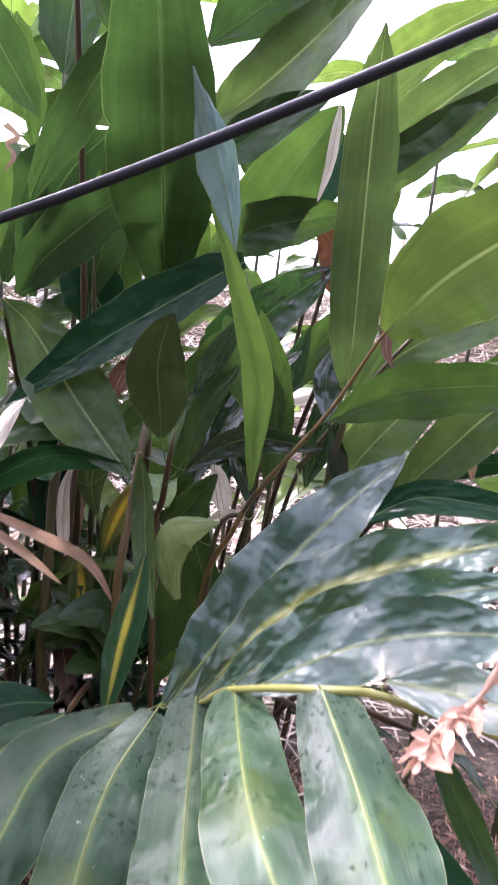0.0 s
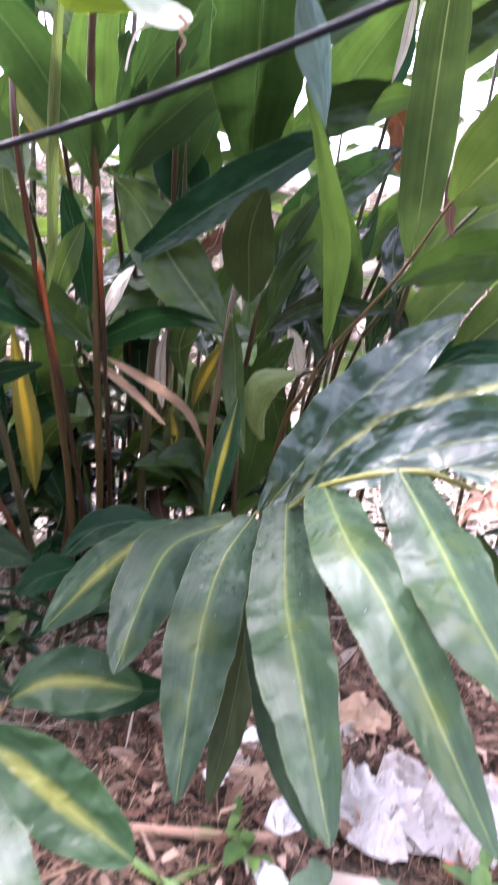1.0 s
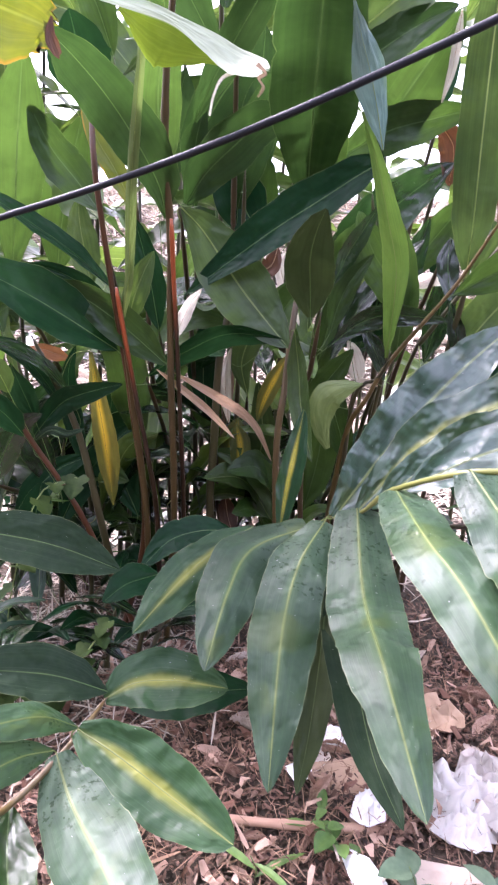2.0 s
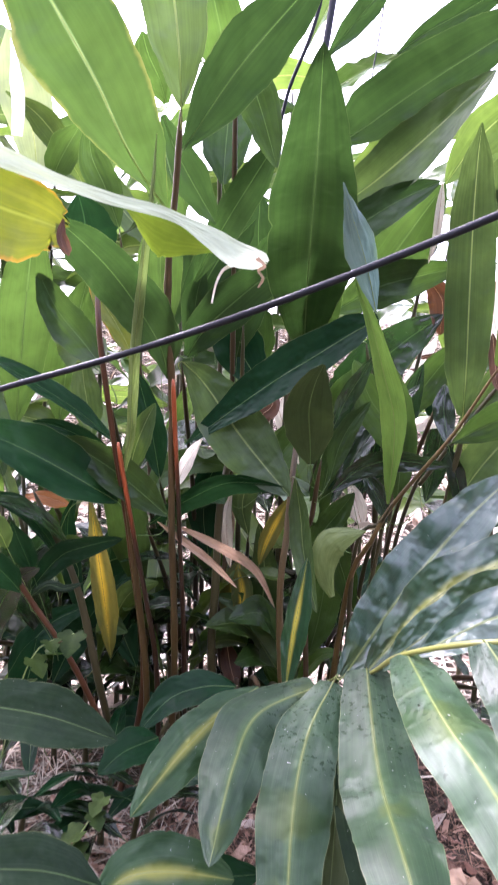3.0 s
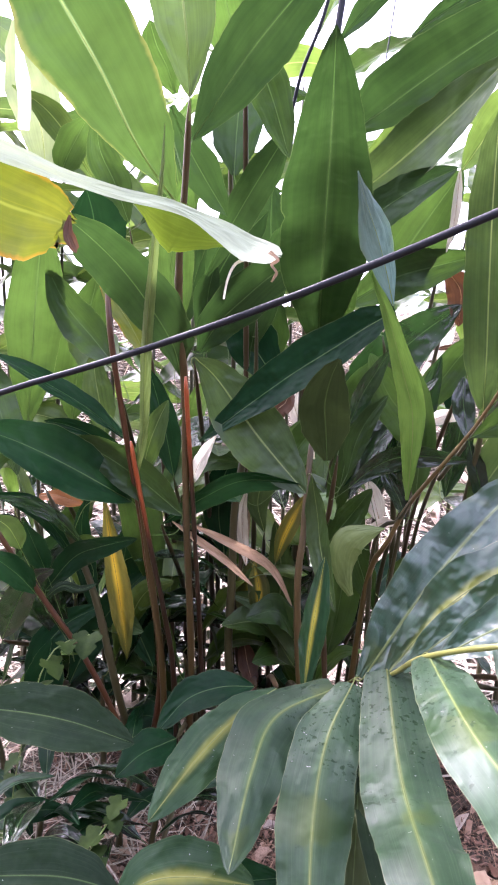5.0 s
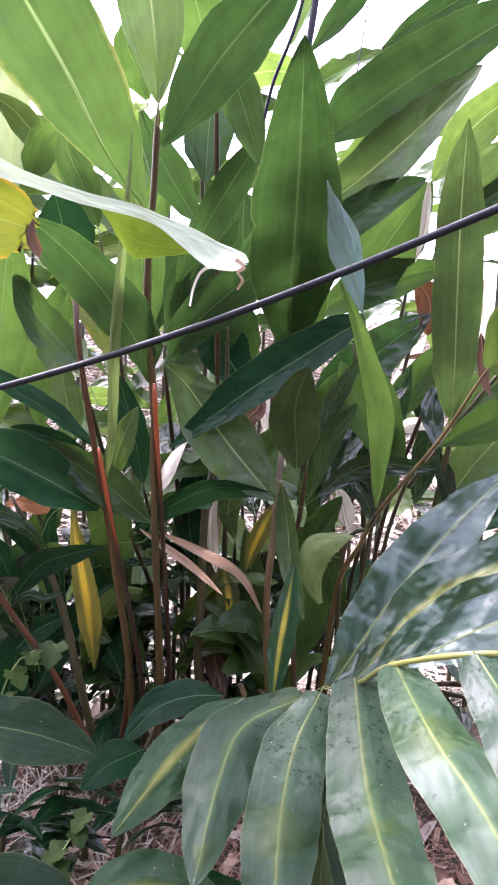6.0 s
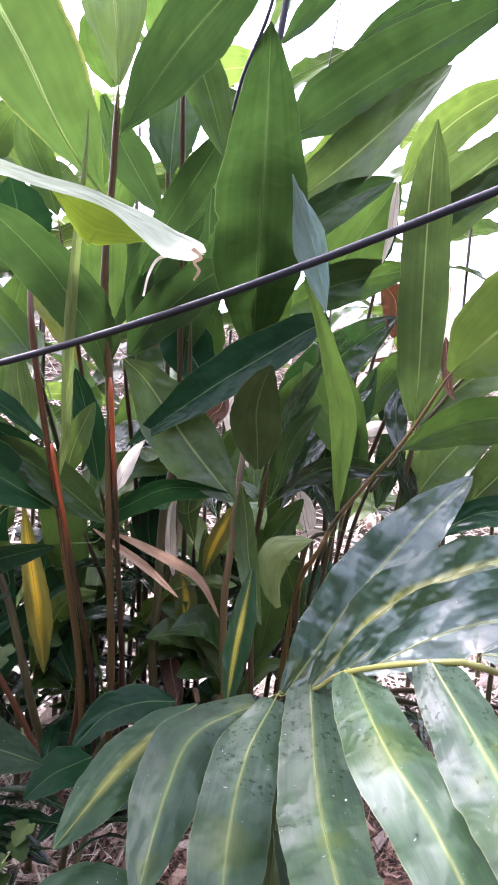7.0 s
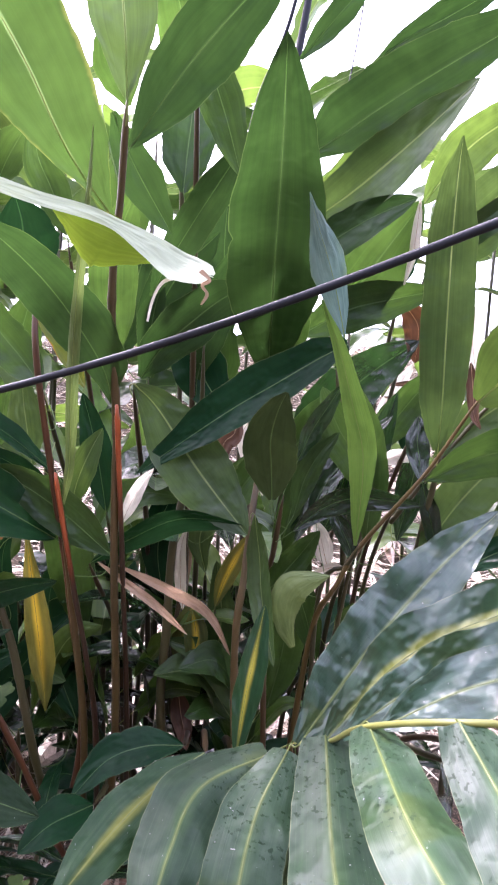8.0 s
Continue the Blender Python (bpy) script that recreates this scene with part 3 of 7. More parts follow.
# ---- the ginger clump, shoot by shoot ----
shoot_a = thing("ginger_shoot", (-0.17, 1.58, -0.02), "tall red-stemmed ginger shoot with broad backlit leaves", "ginger plant", "shoots of the ginger clump")
stem(shoot_a, [(-0.17, 1.58, -0.02), (-0.146, 1.488, 0.397), (-0.148, 1.368, 0.782), (-0.146, 1.293, 1.076)], 0.0088, 0.0068, "bronze", seed=1)
stem(shoot_a, [(-0.141, 1.262, 1.081), (-0.139, 1.305, 0.976), (-0.135, 1.34, 0.87), (-0.132, 1.38, 0.756), (-0.127, 1.42, 0.623), (-0.124, 1.5, 0.413), (-0.123, 1.62, 0.011)], 0.0046, 0.0060, "redtop", seed=2)
stem(shoot_a, [(-0.146, 1.31, 1.02), (-0.147, 1.293, 1.076), (-0.151, 1.23, 1.21), (-0.144, 1.176, 1.311), (-0.132, 1.14, 1.398), (-0.117, 1.066, 1.516)], 0.0082, 0.0050, "bronze", seed=3)
leaf(shoot_a, [(-0.148, 1.149, 1.375), (-0.185, 1.103, 1.419), (-0.208, 1.057, 1.453), (-0.243, 1.012, 1.524), (-0.289, 0.966, 1.598), (-0.354, 0.92, 1.697)], 0.165, (0.182, -0.914, -0.364), "tanned", sides=[(0, 0.0039, 0.0039), (0.06, 0.0059, 0.0195), (0.127, 0.0096, 0.0385), (0.238, 0.0263, 0.063), (0.436, 0.0622, 0.0766), (0.67, 0.0855, 0.0796), (0.85, 0.0574, 0.0574), (1, 0.0008, 0.0008)], fold=9, wave=0.06, attach=(-0.14, 1.163, 1.343), seed=28)
leaf(shoot_a, [(-0.173, 1.26, 1.585), (-0.156, 1.3, 1.544), (-0.121, 1.33, 1.486), (-0.07, 1.36, 1.41)], 0.082, (0.25, -0.85, -0.4), "teal", sides=[(0, 0.0054, 0.0054), (0.25, 0.0288, 0.031), (0.55, 0.0408, 0.0408), (0.85, 0.0231, 0.0231), (1, 0.0006, 0.0006)], attach=(-0.13, 1.14, 1.40), seed=53)
leaf(shoot_a, [(-0.117, 1.066, 1.514), (-0.122, 1.051, 1.603), (-0.135, 1.036, 1.712), (-0.14, 1.021, 1.799)], 0.110, (0.065, -0.99, -0.123), "fresh", peak=0.55, fold=18, attach=(-0.121, 1.086, 1.484), seed=36)
leaf(shoot_a, [(-0.117, 1.114, 1.466), (-0.03, 1.08, 1.581), (0.055, 1.034, 1.661), (0.114, 1.006, 1.711)], 0.106, (-0.017, -0.874, -0.486), "teal", peak=0.5, fold=10, attach=(-0.128, 1.12, 1.43), seed=44)
leaf(shoot_a, [(-0.153, 1.289, 1.084), (-0.166, 1.25, 1.143), (-0.205, 1.19, 1.213), (-0.241, 1.14, 1.262), (-0.279, 1.08, 1.299), (-0.313, 1.03, 1.323)], 0.099, (0.369, -0.818, -0.441), "teal", sides=[(0, 0.0033, 0.0033), (0.08, 0.0131, 0.0175), (0.16, 0.0238, 0.0432), (0.4, 0.0429, 0.0562), (0.61, 0.0488, 0.0449), (0.82, 0.0425, 0.0333), (0.94, 0.0198, 0.0162), (1, 0.0009, 0.0009)], fold=10, seed=68)
stem(shoot_a, [(-0.118, 1.95, -0.02), (-0.133, 1.848, 0.68), (-0.149, 1.506, 1.135)], 0.0090, 0.0052, "brown", seed=26)
leaf(shoot_a, [(-0.148, 1.507, 1.133), (-0.096, 1.524, 1.084), (-0.001, 1.498, 0.957), (0.108, 1.441, 0.834)], 0.146, (-0.071, -0.985, 0.154), "fresh", peak=0.5, fold=6, attach=(-0.148, 1.533, 1.1), seed=83)

shoot_h = thing("ginger_shoot", (-0.62, 1.5, -0.02), "leaning ginger shoot with an arched, torn and yellowed leaf", "ginger plant", "shoots of the ginger clump")
stem(shoot_h, [(-0.62, 1.5, -0.02), (-0.6, 1.35, 0.5), (-0.5, 1.1, 0.95), (-0.42, 0.86, 1.22)], 0.0096, 0.0059, "olive", seed=1)
stem(shoot_h, [(-0.78, 1.2, -0.02), (-0.66, 0.98, 0.85), (-0.391, 0.816, 1.358)], 0.0090, 0.0052, "brown", seed=20)
leaf(shoot_h, [(-0.362, 0.82, 1.354), (-0.301, 0.845, 1.337), (-0.256, 0.86, 1.323), (-0.187, 0.88, 1.307), (-0.115, 0.895, 1.295), (-0.061, 0.9, 1.271), (-0.015, 0.89, 1.242), (0.023, 0.87, 1.226)], 0.049, (0.2, -0.88, 0.43), "silver", sides=[(0, 0.0197, 0.0197), (0.17, 0.0153, 0.0153), (0.3, 0.0104, 0.0104), (0.48, 0.0099, 0.0099), (0.67, 0.0093, 0.0093), (0.8, 0.0169, 0.0207), (0.91, 0.0205, 0.0288), (0.97, 0.0165, 0.021), (1, 0.006, 0.009)], fold=4, wave=0.06, ragged=0.5, ribbed=False, seed=8)
leaf(shoot_h, [(-0.177, 0.93, 1.314), (-0.143, 0.935, 1.308), (-0.109, 0.94, 1.3), (-0.077, 0.945, 1.283), (-0.042, 0.95, 1.269), (-0.011, 0.955, 1.257)], 0.071, (0.1, -0.98, -0.17), "lime", sides=[(0, 0.0048, 0.0048), (0.08, 0.008, 0.0176), (0.16, 0.0096, 0.0353), (0.26, 0.0113, 0.0515), (0.38, 0.0113, 0.0597), (0.5, 0.0113, 0.0518), (0.62, 0.0114, 0.0325), (0.76, 0.0114, 0.0171), (0.9, 0.0098, 0.0106), (1, 0.0049, 0.0041)], fold=4, wave=0.03, ribbed=False, seed=26)
leaf(shoot_h, [(-0.361, 0.835, 1.296), (-0.324, 0.85, 1.282), (-0.299, 0.86, 1.276), (-0.272, 0.868, 1.269), (-0.252, 0.874, 1.263)], 0.119, (0.189, -0.977, -0.1), "yellow", sides=[(0, 0.0538, 0.0502), (0.35, 0.0543, 0.0646), (0.6, 0.0489, 0.0638), (0.8, 0.0411, 0.0463), (0.93, 0.03, 0.03), (1, 0.0105, 0.0225)], fold=3, wave=0.10, ragged=0.25, ribbed=False, seed=32)
leaf(shoot_h, [(-0.25, 0.868, 1.276), (-0.253, 0.868, 1.255), (-0.249, 0.868, 1.241), (-0.242, 0.868, 1.227)], 0.016, (0.1, -0.99, 0.1), "husk", sides=[(0, 0.0007, 0.0015), (0.3, 0.0052, 0.0052), (0.6, 0.0089, 0.0067), (0.85, 0.0075, 0.0045), (1, 0.0007, 0.0007)], wave=0.3, ragged=0.3, ribbed=False, seed=40)
leaf(shoot_h, [(0.011, 0.862, 1.231), (0.022, 0.862, 1.221), (0.014, 0.862, 1.214), (0.02, 0.862, 1.204), (0.014, 0.862, 1.192)], 0.006, (0.1, -0.95, 0.3), "dry", sides=[(0, 0.003, 0.003), (0.3, 0.0016, 0.0016), (0.8, 0.0015, 0.0015), (1, 0.0006, 0.0006)], wave=0.4, ragged=0.3, ribbed=False, seed=48)
leaf(shoot_h, [(-0.016, 0.885, 1.228), (-0.034, 0.885, 1.219), (-0.044, 0.885, 1.199), (-0.049, 0.885, 1.173)], 0.005, (0.2, -0.95, 0.2), "bleached", sides=[(0, 0.0023, 0.0023), (0.4, 0.0012, 0.0012), (1, 0.0008, 0.0008)], wave=0.2, ribbed=False, seed=56)

shoot_b = thing("ginger_shoot", (-0.235, 1.62, -0.02), "ginger shoot with a vivid red sheath and a rolled leaf", "ginger plant", "shoots of the ginger clump")
stem(shoot_b, [(-0.235, 1.62, -0.02), (-0.215, 1.516, 0.363), (-0.24, 1.434, 0.692), (-0.254, 1.355, 0.911)], 0.0090, 0.0062, "bronze", seed=1)
stem(shoot_b, [(-0.262, 1.345, 0.949), (-0.253, 1.365, 0.875), (-0.241, 1.385, 0.795), (-0.227, 1.41, 0.698), (-0.207, 1.44, 0.577), (-0.188, 1.5, 0.385), (-0.187, 1.6, 0.008)], 0.0048, 0.007, "redtop", seed=2)
leaf(shoot_b, [(-0.252, 1.37, 0.886), (-0.234, 1.33, 0.96), (-0.221, 1.27, 1.041), (-0.207, 1.2, 1.123), (-0.19, 1.13, 1.195), (-0.173, 1.07, 1.268), (-0.16, 1.03, 1.329), (-0.15, 1.0, 1.378), (-0.142, 0.97, 1.434)], 0.026, (0.1, -0.98, -0.1), "rolled", sides=[(0, 0.0047, 0.0047), (0.1, 0.0103, 0.0103), (0.3, 0.0128, 0.0128), (0.55, 0.0114, 0.0114), (0.75, 0.008, 0.008), (0.9, 0.0034, 0.0034), (1, 0.0004, 0.0004)], fold=-38, wave=0.02, seed=3)
leaf(shoot_b, [(-0.27, 1.397, 0.941), (-0.348, 1.34, 1.014), (-0.422, 1.283, 1.068), (-0.489, 1.205, 1.116)], 0.064, (0.526, -0.834, -0.166), "deep", twist=(50, 50), fold=15, peak=0.5, attach=(-0.253, 1.362, 0.892), seed=92)
leaf(shoot_b, [(-0.161, 1.409, 0.786), (-0.257, 1.393, 0.869), (-0.342, 1.366, 0.929), (-0.41, 1.337, 0.955)], 0.084, (0.32, -0.947, 0.026), "mature", peak=0.4, attach=(-0.233, 1.421, 0.738), seed=3)
leaf(shoot_b, [(-0.274, 1.414, 0.896), (-0.345, 1.377, 0.955), (-0.399, 1.359, 0.98), (-0.436, 1.329, 0.989)], 0.042, (0.417, -0.875, 0.244), "deep", attach=(-0.25, 1.376, 0.852), seed=11)
leaf(shoot_b, [(-0.272, 1.41, 0.814), (-0.368, 1.334, 0.887), (-0.448, 1.266, 0.942), (-0.517, 1.198, 0.981)], 0.127, (0.603, -0.793, -0.089), "deep", twist=(20, 20), peak=0.5, fold=16, attach=(-0.245, 1.405, 0.772), seed=19)
leaf(shoot_b, [(-0.264, 1.493, 0.862), (-0.252, 1.496, 0.924), (-0.231, 1.499, 0.983), (-0.207, 1.502, 1.035)], 0.059, (0.14, -0.99, 0.003), "young", attach=(-0.246, 1.398, 0.792), seed=27)
stem(shoot_b, [(-0.159, 1.95, -0.02), (-0.179, 1.866, 0.513), (-0.198, 1.543, 0.852)], 0.0090, 0.0052, "olive", seed=25)
leaf(shoot_b, [(-0.198, 1.542, 0.856), (-0.217, 1.528, 0.963), (-0.236, 1.522, 1.041), (-0.253, 1.505, 1.107)], 0.069, (0.227, -0.974, -0.019), "deep", attach=(-0.196, 1.568, 0.826), seed=42)

shoot_c = thing("ginger_shoot", (-0.3, 1.56, -0.02), "ginger shoot with a slim brown stem behind a leaning cable", "ginger plant", "shoots of the ginger clump")
stem(shoot_c, [(-0.3, 1.56, -0.02), (-0.227, 1.545, 0.336), (-0.245, 1.443, 0.689), (-0.274, 1.357, 0.958), (-0.29, 1.287, 1.149), (-0.298, 1.29, 1.253), (-0.303, 1.31, 1.35)], 0.0085, 0.0053, "rust", seed=1)
leaf(shoot_c, [(-0.312, 1.425, 1.106), (-0.363, 1.438, 1.166), (-0.417, 1.432, 1.231), (-0.458, 1.416, 1.314)], 0.088, (0.154, -0.988, 0.027), "mature", attach=(-0.28, 1.332, 1.027), seed=58)
stem(shoot_c, [(-0.267, 1.95, -0.02), (-0.3, 1.848, 0.66), (-0.332, 1.503, 1.099)], 0.0090, 0.0052, "olive", seed=21)
leaf(shoot_c, [(-0.334, 1.505, 1.1), (-0.379, 1.557, 1.144), (-0.427, 1.56, 1.196), (-0.488, 1.561, 1.214)], 0.115, (0.073, -0.99, 0.12), "young", attach=(-0.33, 1.53, 1.065), seed=73)
leaf(shoot_c, [(-0.349, 1.497, 0.948), (-0.364, 1.501, 1.025), (-0.376, 1.504, 1.089), (-0.38, 1.507, 1.146)], 0.070, (0.221, -0.971, 0.092), "young", attach=(-0.325, 1.583, 0.997), seed=81)
stem(shoot_c, [(-0.424, 1.95, -0.02), (-0.477, 1.844, 0.581), (-0.531, 1.499, 0.965)], 0.0090, 0.0052, "olive", seed=23)
leaf(shoot_c, [(-0.53, 1.498, 0.969), (-0.512, 1.474, 1.084), (-0.493, 1.441, 1.218), (-0.451, 1.371, 1.406)], 0.121, (0.304, -0.914, -0.268), "mature", peak=0.55, fold=5, attach=(-0.527, 1.525, 0.936), seed=96)
leaf(shoot_c, [(-0.462, 1.619, 0.98), (-0.445, 1.605, 1.09), (-0.422, 1.59, 1.199), (-0.384, 1.567, 1.33)], 0.124, (0.239, -0.955, -0.177), "mature", fold=5, attach=(-0.518, 1.579, 0.877), seed=7)
leaf(shoot_c, [(-0.25, 1.506, 1.118), (-0.298, 1.511, 1.207), (-0.338, 1.514, 1.27), (-0.373, 1.519, 1.359)], 0.050, (0.068, -0.993, 0.095), "yellow", tip=0.6, attach=(-0.33, 1.53, 1.065), seed=15)
stem(shoot_c, [(-0.235, 1.95, -0.02), (-0.264, 1.831, 0.855), (-0.293, 1.473, 1.423)], 0.0090, 0.0052, "brown", seed=26)
leaf(shoot_c, [(-0.294, 1.472, 1.425), (-0.32, 1.446, 1.502), (-0.348, 1.429, 1.566), (-0.351, 1.413, 1.63)], 0.073, (0.159, -0.97, -0.182), "mature", attach=(-0.291, 1.5, 1.379), seed=30)
leaf(shoot_c, [(-0.289, 1.316, 1.307), (-0.317, 1.288, 1.354), (-0.324, 1.27, 1.397), (-0.327, 1.242, 1.425)], 0.120, (0.318, -0.894, -0.317), "deep", attach=(-0.298, 1.263, 1.253), seed=38)
leaf(shoot_c, [(-0.565, 1.75, 1.593), (-0.567, 1.717, 1.71), (-0.588, 1.683, 1.834), (-0.616, 1.65, 1.951)], 0.134, (0.2, -0.9, -0.35), "pale", sides=[(0, 0.006, 0.006), (0.3, 0.0502, 0.0591), (0.6, 0.0668, 0.0668), (0.85, 0.0372, 0.0372), (1, 0.0014, 0.0014)], seed=131)
leaf(shoot_c, [(-0.434, 1.7, 1.595), (-0.483, 1.667, 1.679), (-0.534, 1.633, 1.738), (-0.599, 1.6, 1.774)], 0.073, (0.2, -0.8, -0.5), "young", sides=[(0, 0.0058, 0.0058), (0.3, 0.0316, 0.0344), (0.6, 0.0366, 0.0366), (1, 0.0014, 0.0014)], seed=132)
leaf(shoot_c, [(-0.482, 1.35, 1.572), (-0.478, 1.343, 1.63), (-0.483, 1.337, 1.693), (-0.487, 1.33, 1.754)], 0.026, (0.2, -0.95, -0.2), "bleached", sides=[(0, 0.0104, 0.0104), (0.5, 0.0127, 0.0138), (1, 0.0034, 0.0034)], wave=0.2, ragged=0.3, seed=133)
leaf(shoot_c, [(-0.23, 1.75, 1.825), (-0.245, 1.707, 1.868), (-0.265, 1.663, 1.9), (-0.277, 1.62, 1.937)], 0.098, (0.1, -0.9, -0.4), "mature", sides=[(0, 0.0075, 0.0075), (0.3, 0.0441, 0.0441), (0.6, 0.0488, 0.0488), (0.88, 0.0253, 0.0253), (1, 0.0014, 0.0014)], attach=(-0.293, 1.6, 1.5), seed=134)
leaf(shoot_c, [(-0.369, 1.55, 1.527), (-0.349, 1.527, 1.571), (-0.334, 1.503, 1.607), (-0.311, 1.48, 1.649)], 0.065, (0.15, -0.93, -0.3), "fresh", sides=[(0, 0.0067, 0.0067), (0.3, 0.0315, 0.0289), (0.6, 0.0337, 0.0311), (1, 0.0013, 0.0013)], attach=(-0.293, 1.5, 1.4), seed=135)
leaf(shoot_c, [(-0.487, 1.6, 1.56), (-0.456, 1.567, 1.602), (-0.419, 1.533, 1.641), (-0.385, 1.5, 1.672)], 0.077, (0.15, -0.93, -0.3), "mature", sides=[(0, 0.0069, 0.0069), (0.3, 0.0351, 0.0351), (0.6, 0.0397, 0.037), (1, 0.0013, 0.0013)], attach=(-0.332, 1.503, 1.099), seed=136)

shoot_d = thing("ginger_shoot", (0.02, 1.78, -0.02), "ginger shoot whose big central leaf leans forward", "ginger plant", "shoots of the ginger clump")
stem(shoot_d, [(0.02, 1.78, -0.02), (-0.062, 1.684, 0.315), (-0.061, 1.658, 0.57), (-0.048, 1.611, 0.823), (0.011, 1.601, 1.02), (0.138, 1.608, 1.147)], 0.0132, 0.0077, "olive", seed=1)
leaf(shoot_d, [(0.143, 1.609, 1.168), (0.131, 1.436, 1.318), (0.118, 1.185, 1.487), (0.104, 0.995, 1.588)], 0.185, (-0.084, -0.553, -0.829), "teal", peak=0.42, fold=13, wave=0.03, tip=0.78, attach=(0.127, 1.607, 1.135), seed=52)
# extra leaf hidden behind the big one, added to shade its lower half
leaf(shoot_d, [(0.175, 1.67, 1.15), (0.165, 1.56, 1.29), (0.15, 1.45, 1.39), (0.13, 1.36, 1.45)], 0.120, (-0.084, -0.553, -0.829), "mature", attach=(0.138, 1.608, 1.147), seed=93)
stem(shoot_d, [(-0.007, 1.95, -0.02), (-0.008, 1.912, 0.753), (-0.009, 1.635, 1.252)], 0.0090, 0.0052, "olive", seed=21)
leaf(shoot_d, [(-0.131, 1.6, 1.336), (-0.098, 1.555, 1.393), (-0.04, 1.51, 1.482), (0.011, 1.465, 1.552), (0.065, 1.42, 1.626)], 0.081, (0.1, -0.9, -0.42), "teal", sides=[(0, 0.0055, 0.0055), (0.15, 0.0216, 0.0216), (0.4, 0.0394, 0.042), (0.7, 0.038, 0.0405), (0.9, 0.0198, 0.0198), (1, 0.0012, 0.0012)], seed=67)
leaf(shoot_d, [(-0.148, 1.62, 1.154), (-0.1, 1.59, 1.221), (-0.036, 1.56, 1.278), (0.028, 1.53, 1.327), (0.09, 1.5, 1.354)], 0.118, (0.05, -0.95, -0.3), "teal", sides=[(0, 0.0084, 0.0084), (0.2, 0.0466, 0.0411), (0.5, 0.0617, 0.0563), (0.8, 0.0471, 0.0445), (1, 0.0026, 0.0026)], seed=75)
stem(shoot_d, [(-0.104, 1.95, -0.02), (-0.117, 1.899, 0.692), (-0.13, 1.609, 1.151)], 0.0090, 0.0052, "olive", seed=23)
leaf(shoot_d, [(-0.133, 1.68, 1.159), (-0.136, 1.66, 1.228), (-0.128, 1.64, 1.309), (-0.106, 1.62, 1.388)], 0.073, (0.05, -0.95, -0.3), "teal", sides=[(0, 0.0072, 0.0072), (0.3, 0.0286, 0.0314), (0.6, 0.0367, 0.0367), (1, 0.0014, 0.0014)], seed=90)
stem(shoot_d, [(-0.031, 1.95, -0.02), (-0.035, 1.765, 1.069), (-0.04, 1.34, 1.784)], 0.0090, 0.0052, "brown", seed=24)
leaf(shoot_d, [(-0.039, 1.341, 1.782), (-0.011, 1.357, 1.715), (0.022, 1.373, 1.634), (0.054, 1.388, 1.538)], 0.086, (-0.088, -0.97, -0.225), "mature", attach=(-0.04, 1.373, 1.729), seed=8)
stem(shoot_d, [(-0.064, 1.95, -0.02), (-0.072, 1.865, 1.06), (-0.081, 1.541, 1.764)], 0.0090, 0.0052, "olive", seed=25)
leaf(shoot_d, [(-0.08, 1.54, 1.766), (-0.074, 1.494, 1.842), (-0.092, 1.447, 1.91), (-0.113, 1.452, 2.005)], 0.112, (0.064, -0.832, -0.551), "mature", attach=(-0.08, 1.566, 1.71), seed=23)
stem(shoot_d, [(-0.174, 1.95, -0.02), (-0.196, 1.848, 0.449), (-0.221, 1.507, 0.746)], 0.0090, 0.0052, "brown", seed=26)
leaf(shoot_d, [(-0.218, 1.507, 0.748), (-0.125, 1.48, 0.813), (-0.024, 1.462, 0.859), (0.105, 1.452, 0.849)], 0.066, (-0.186, -0.982, 0.036), "deep", twist=(35, 35), peak=0.5, fold=15, attach=(-0.219, 1.534, 0.723), seed=38)
leaf(shoot_d, [(-0.144, 1.7, 1.203), (-0.122, 1.673, 1.314), (-0.066, 1.647, 1.415), (0.015, 1.62, 1.496)], 0.119, (0.05, -0.93, -0.35), "teal", sides=[(0, 0.0088, 0.0088), (0.3, 0.049, 0.049), (0.6, 0.0596, 0.0596), (0.88, 0.0308, 0.0308), (1, 0.0014, 0.0014)], attach=(-0.13, 1.7, 1.1), seed=91)
leaf(shoot_d, [(-0.025, 1.74, 1.166), (-0.001, 1.713, 1.281), (0.03, 1.687, 1.391), (0.069, 1.66, 1.484)], 0.105, (0.0, -0.93, -0.35), "teal", sides=[(0, 0.009, 0.009), (0.3, 0.0442, 0.0442), (0.6, 0.0523, 0.0523), (0.88, 0.0258, 0.0258), (1, 0.0014, 0.0014)], attach=(-0.01, 1.75, 1.0), seed=92)
leaf(shoot_d, [(-0.2, 1.611, 1.207), (-0.212, 1.569, 1.361), (-0.195, 1.524, 1.454), (-0.153, 1.478, 1.541)], 0.107, (0.091, -0.889, -0.449), "mature", attach=(-0.13, 1.609, 1.151), seed=46)
leaf(shoot_d, [(0.049, 1.85, 1.301), (0.033, 1.827, 1.405), (0.024, 1.803, 1.506), (0.026, 1.78, 1.611)], 0.118, (0.05, -0.93, -0.35), "teal", sides=[(0, 0.0095, 0.0095), (0.3, 0.0534, 0.0534), (0.6, 0.059, 0.059), (0.88, 0.0307, 0.0307), (1, 0.0015, 0.0015)], attach=(-0.008, 1.85, 1.0), seed=94)
leaf(shoot_d, [(-0.259, 1.95, 1.211), (-0.237, 1.917, 1.317), (-0.209, 1.883, 1.417), (-0.177, 1.85, 1.526)], 0.131, (0.05, -0.93, -0.35), "teal", sides=[(0, 0.0088, 0.0088), (0.3, 0.0578, 0.0578), (0.6, 0.0653, 0.0653), (0.88, 0.0335, 0.0335), (1, 0.0014, 0.0014)], attach=(-0.12, 1.9, 0.7), seed=95)
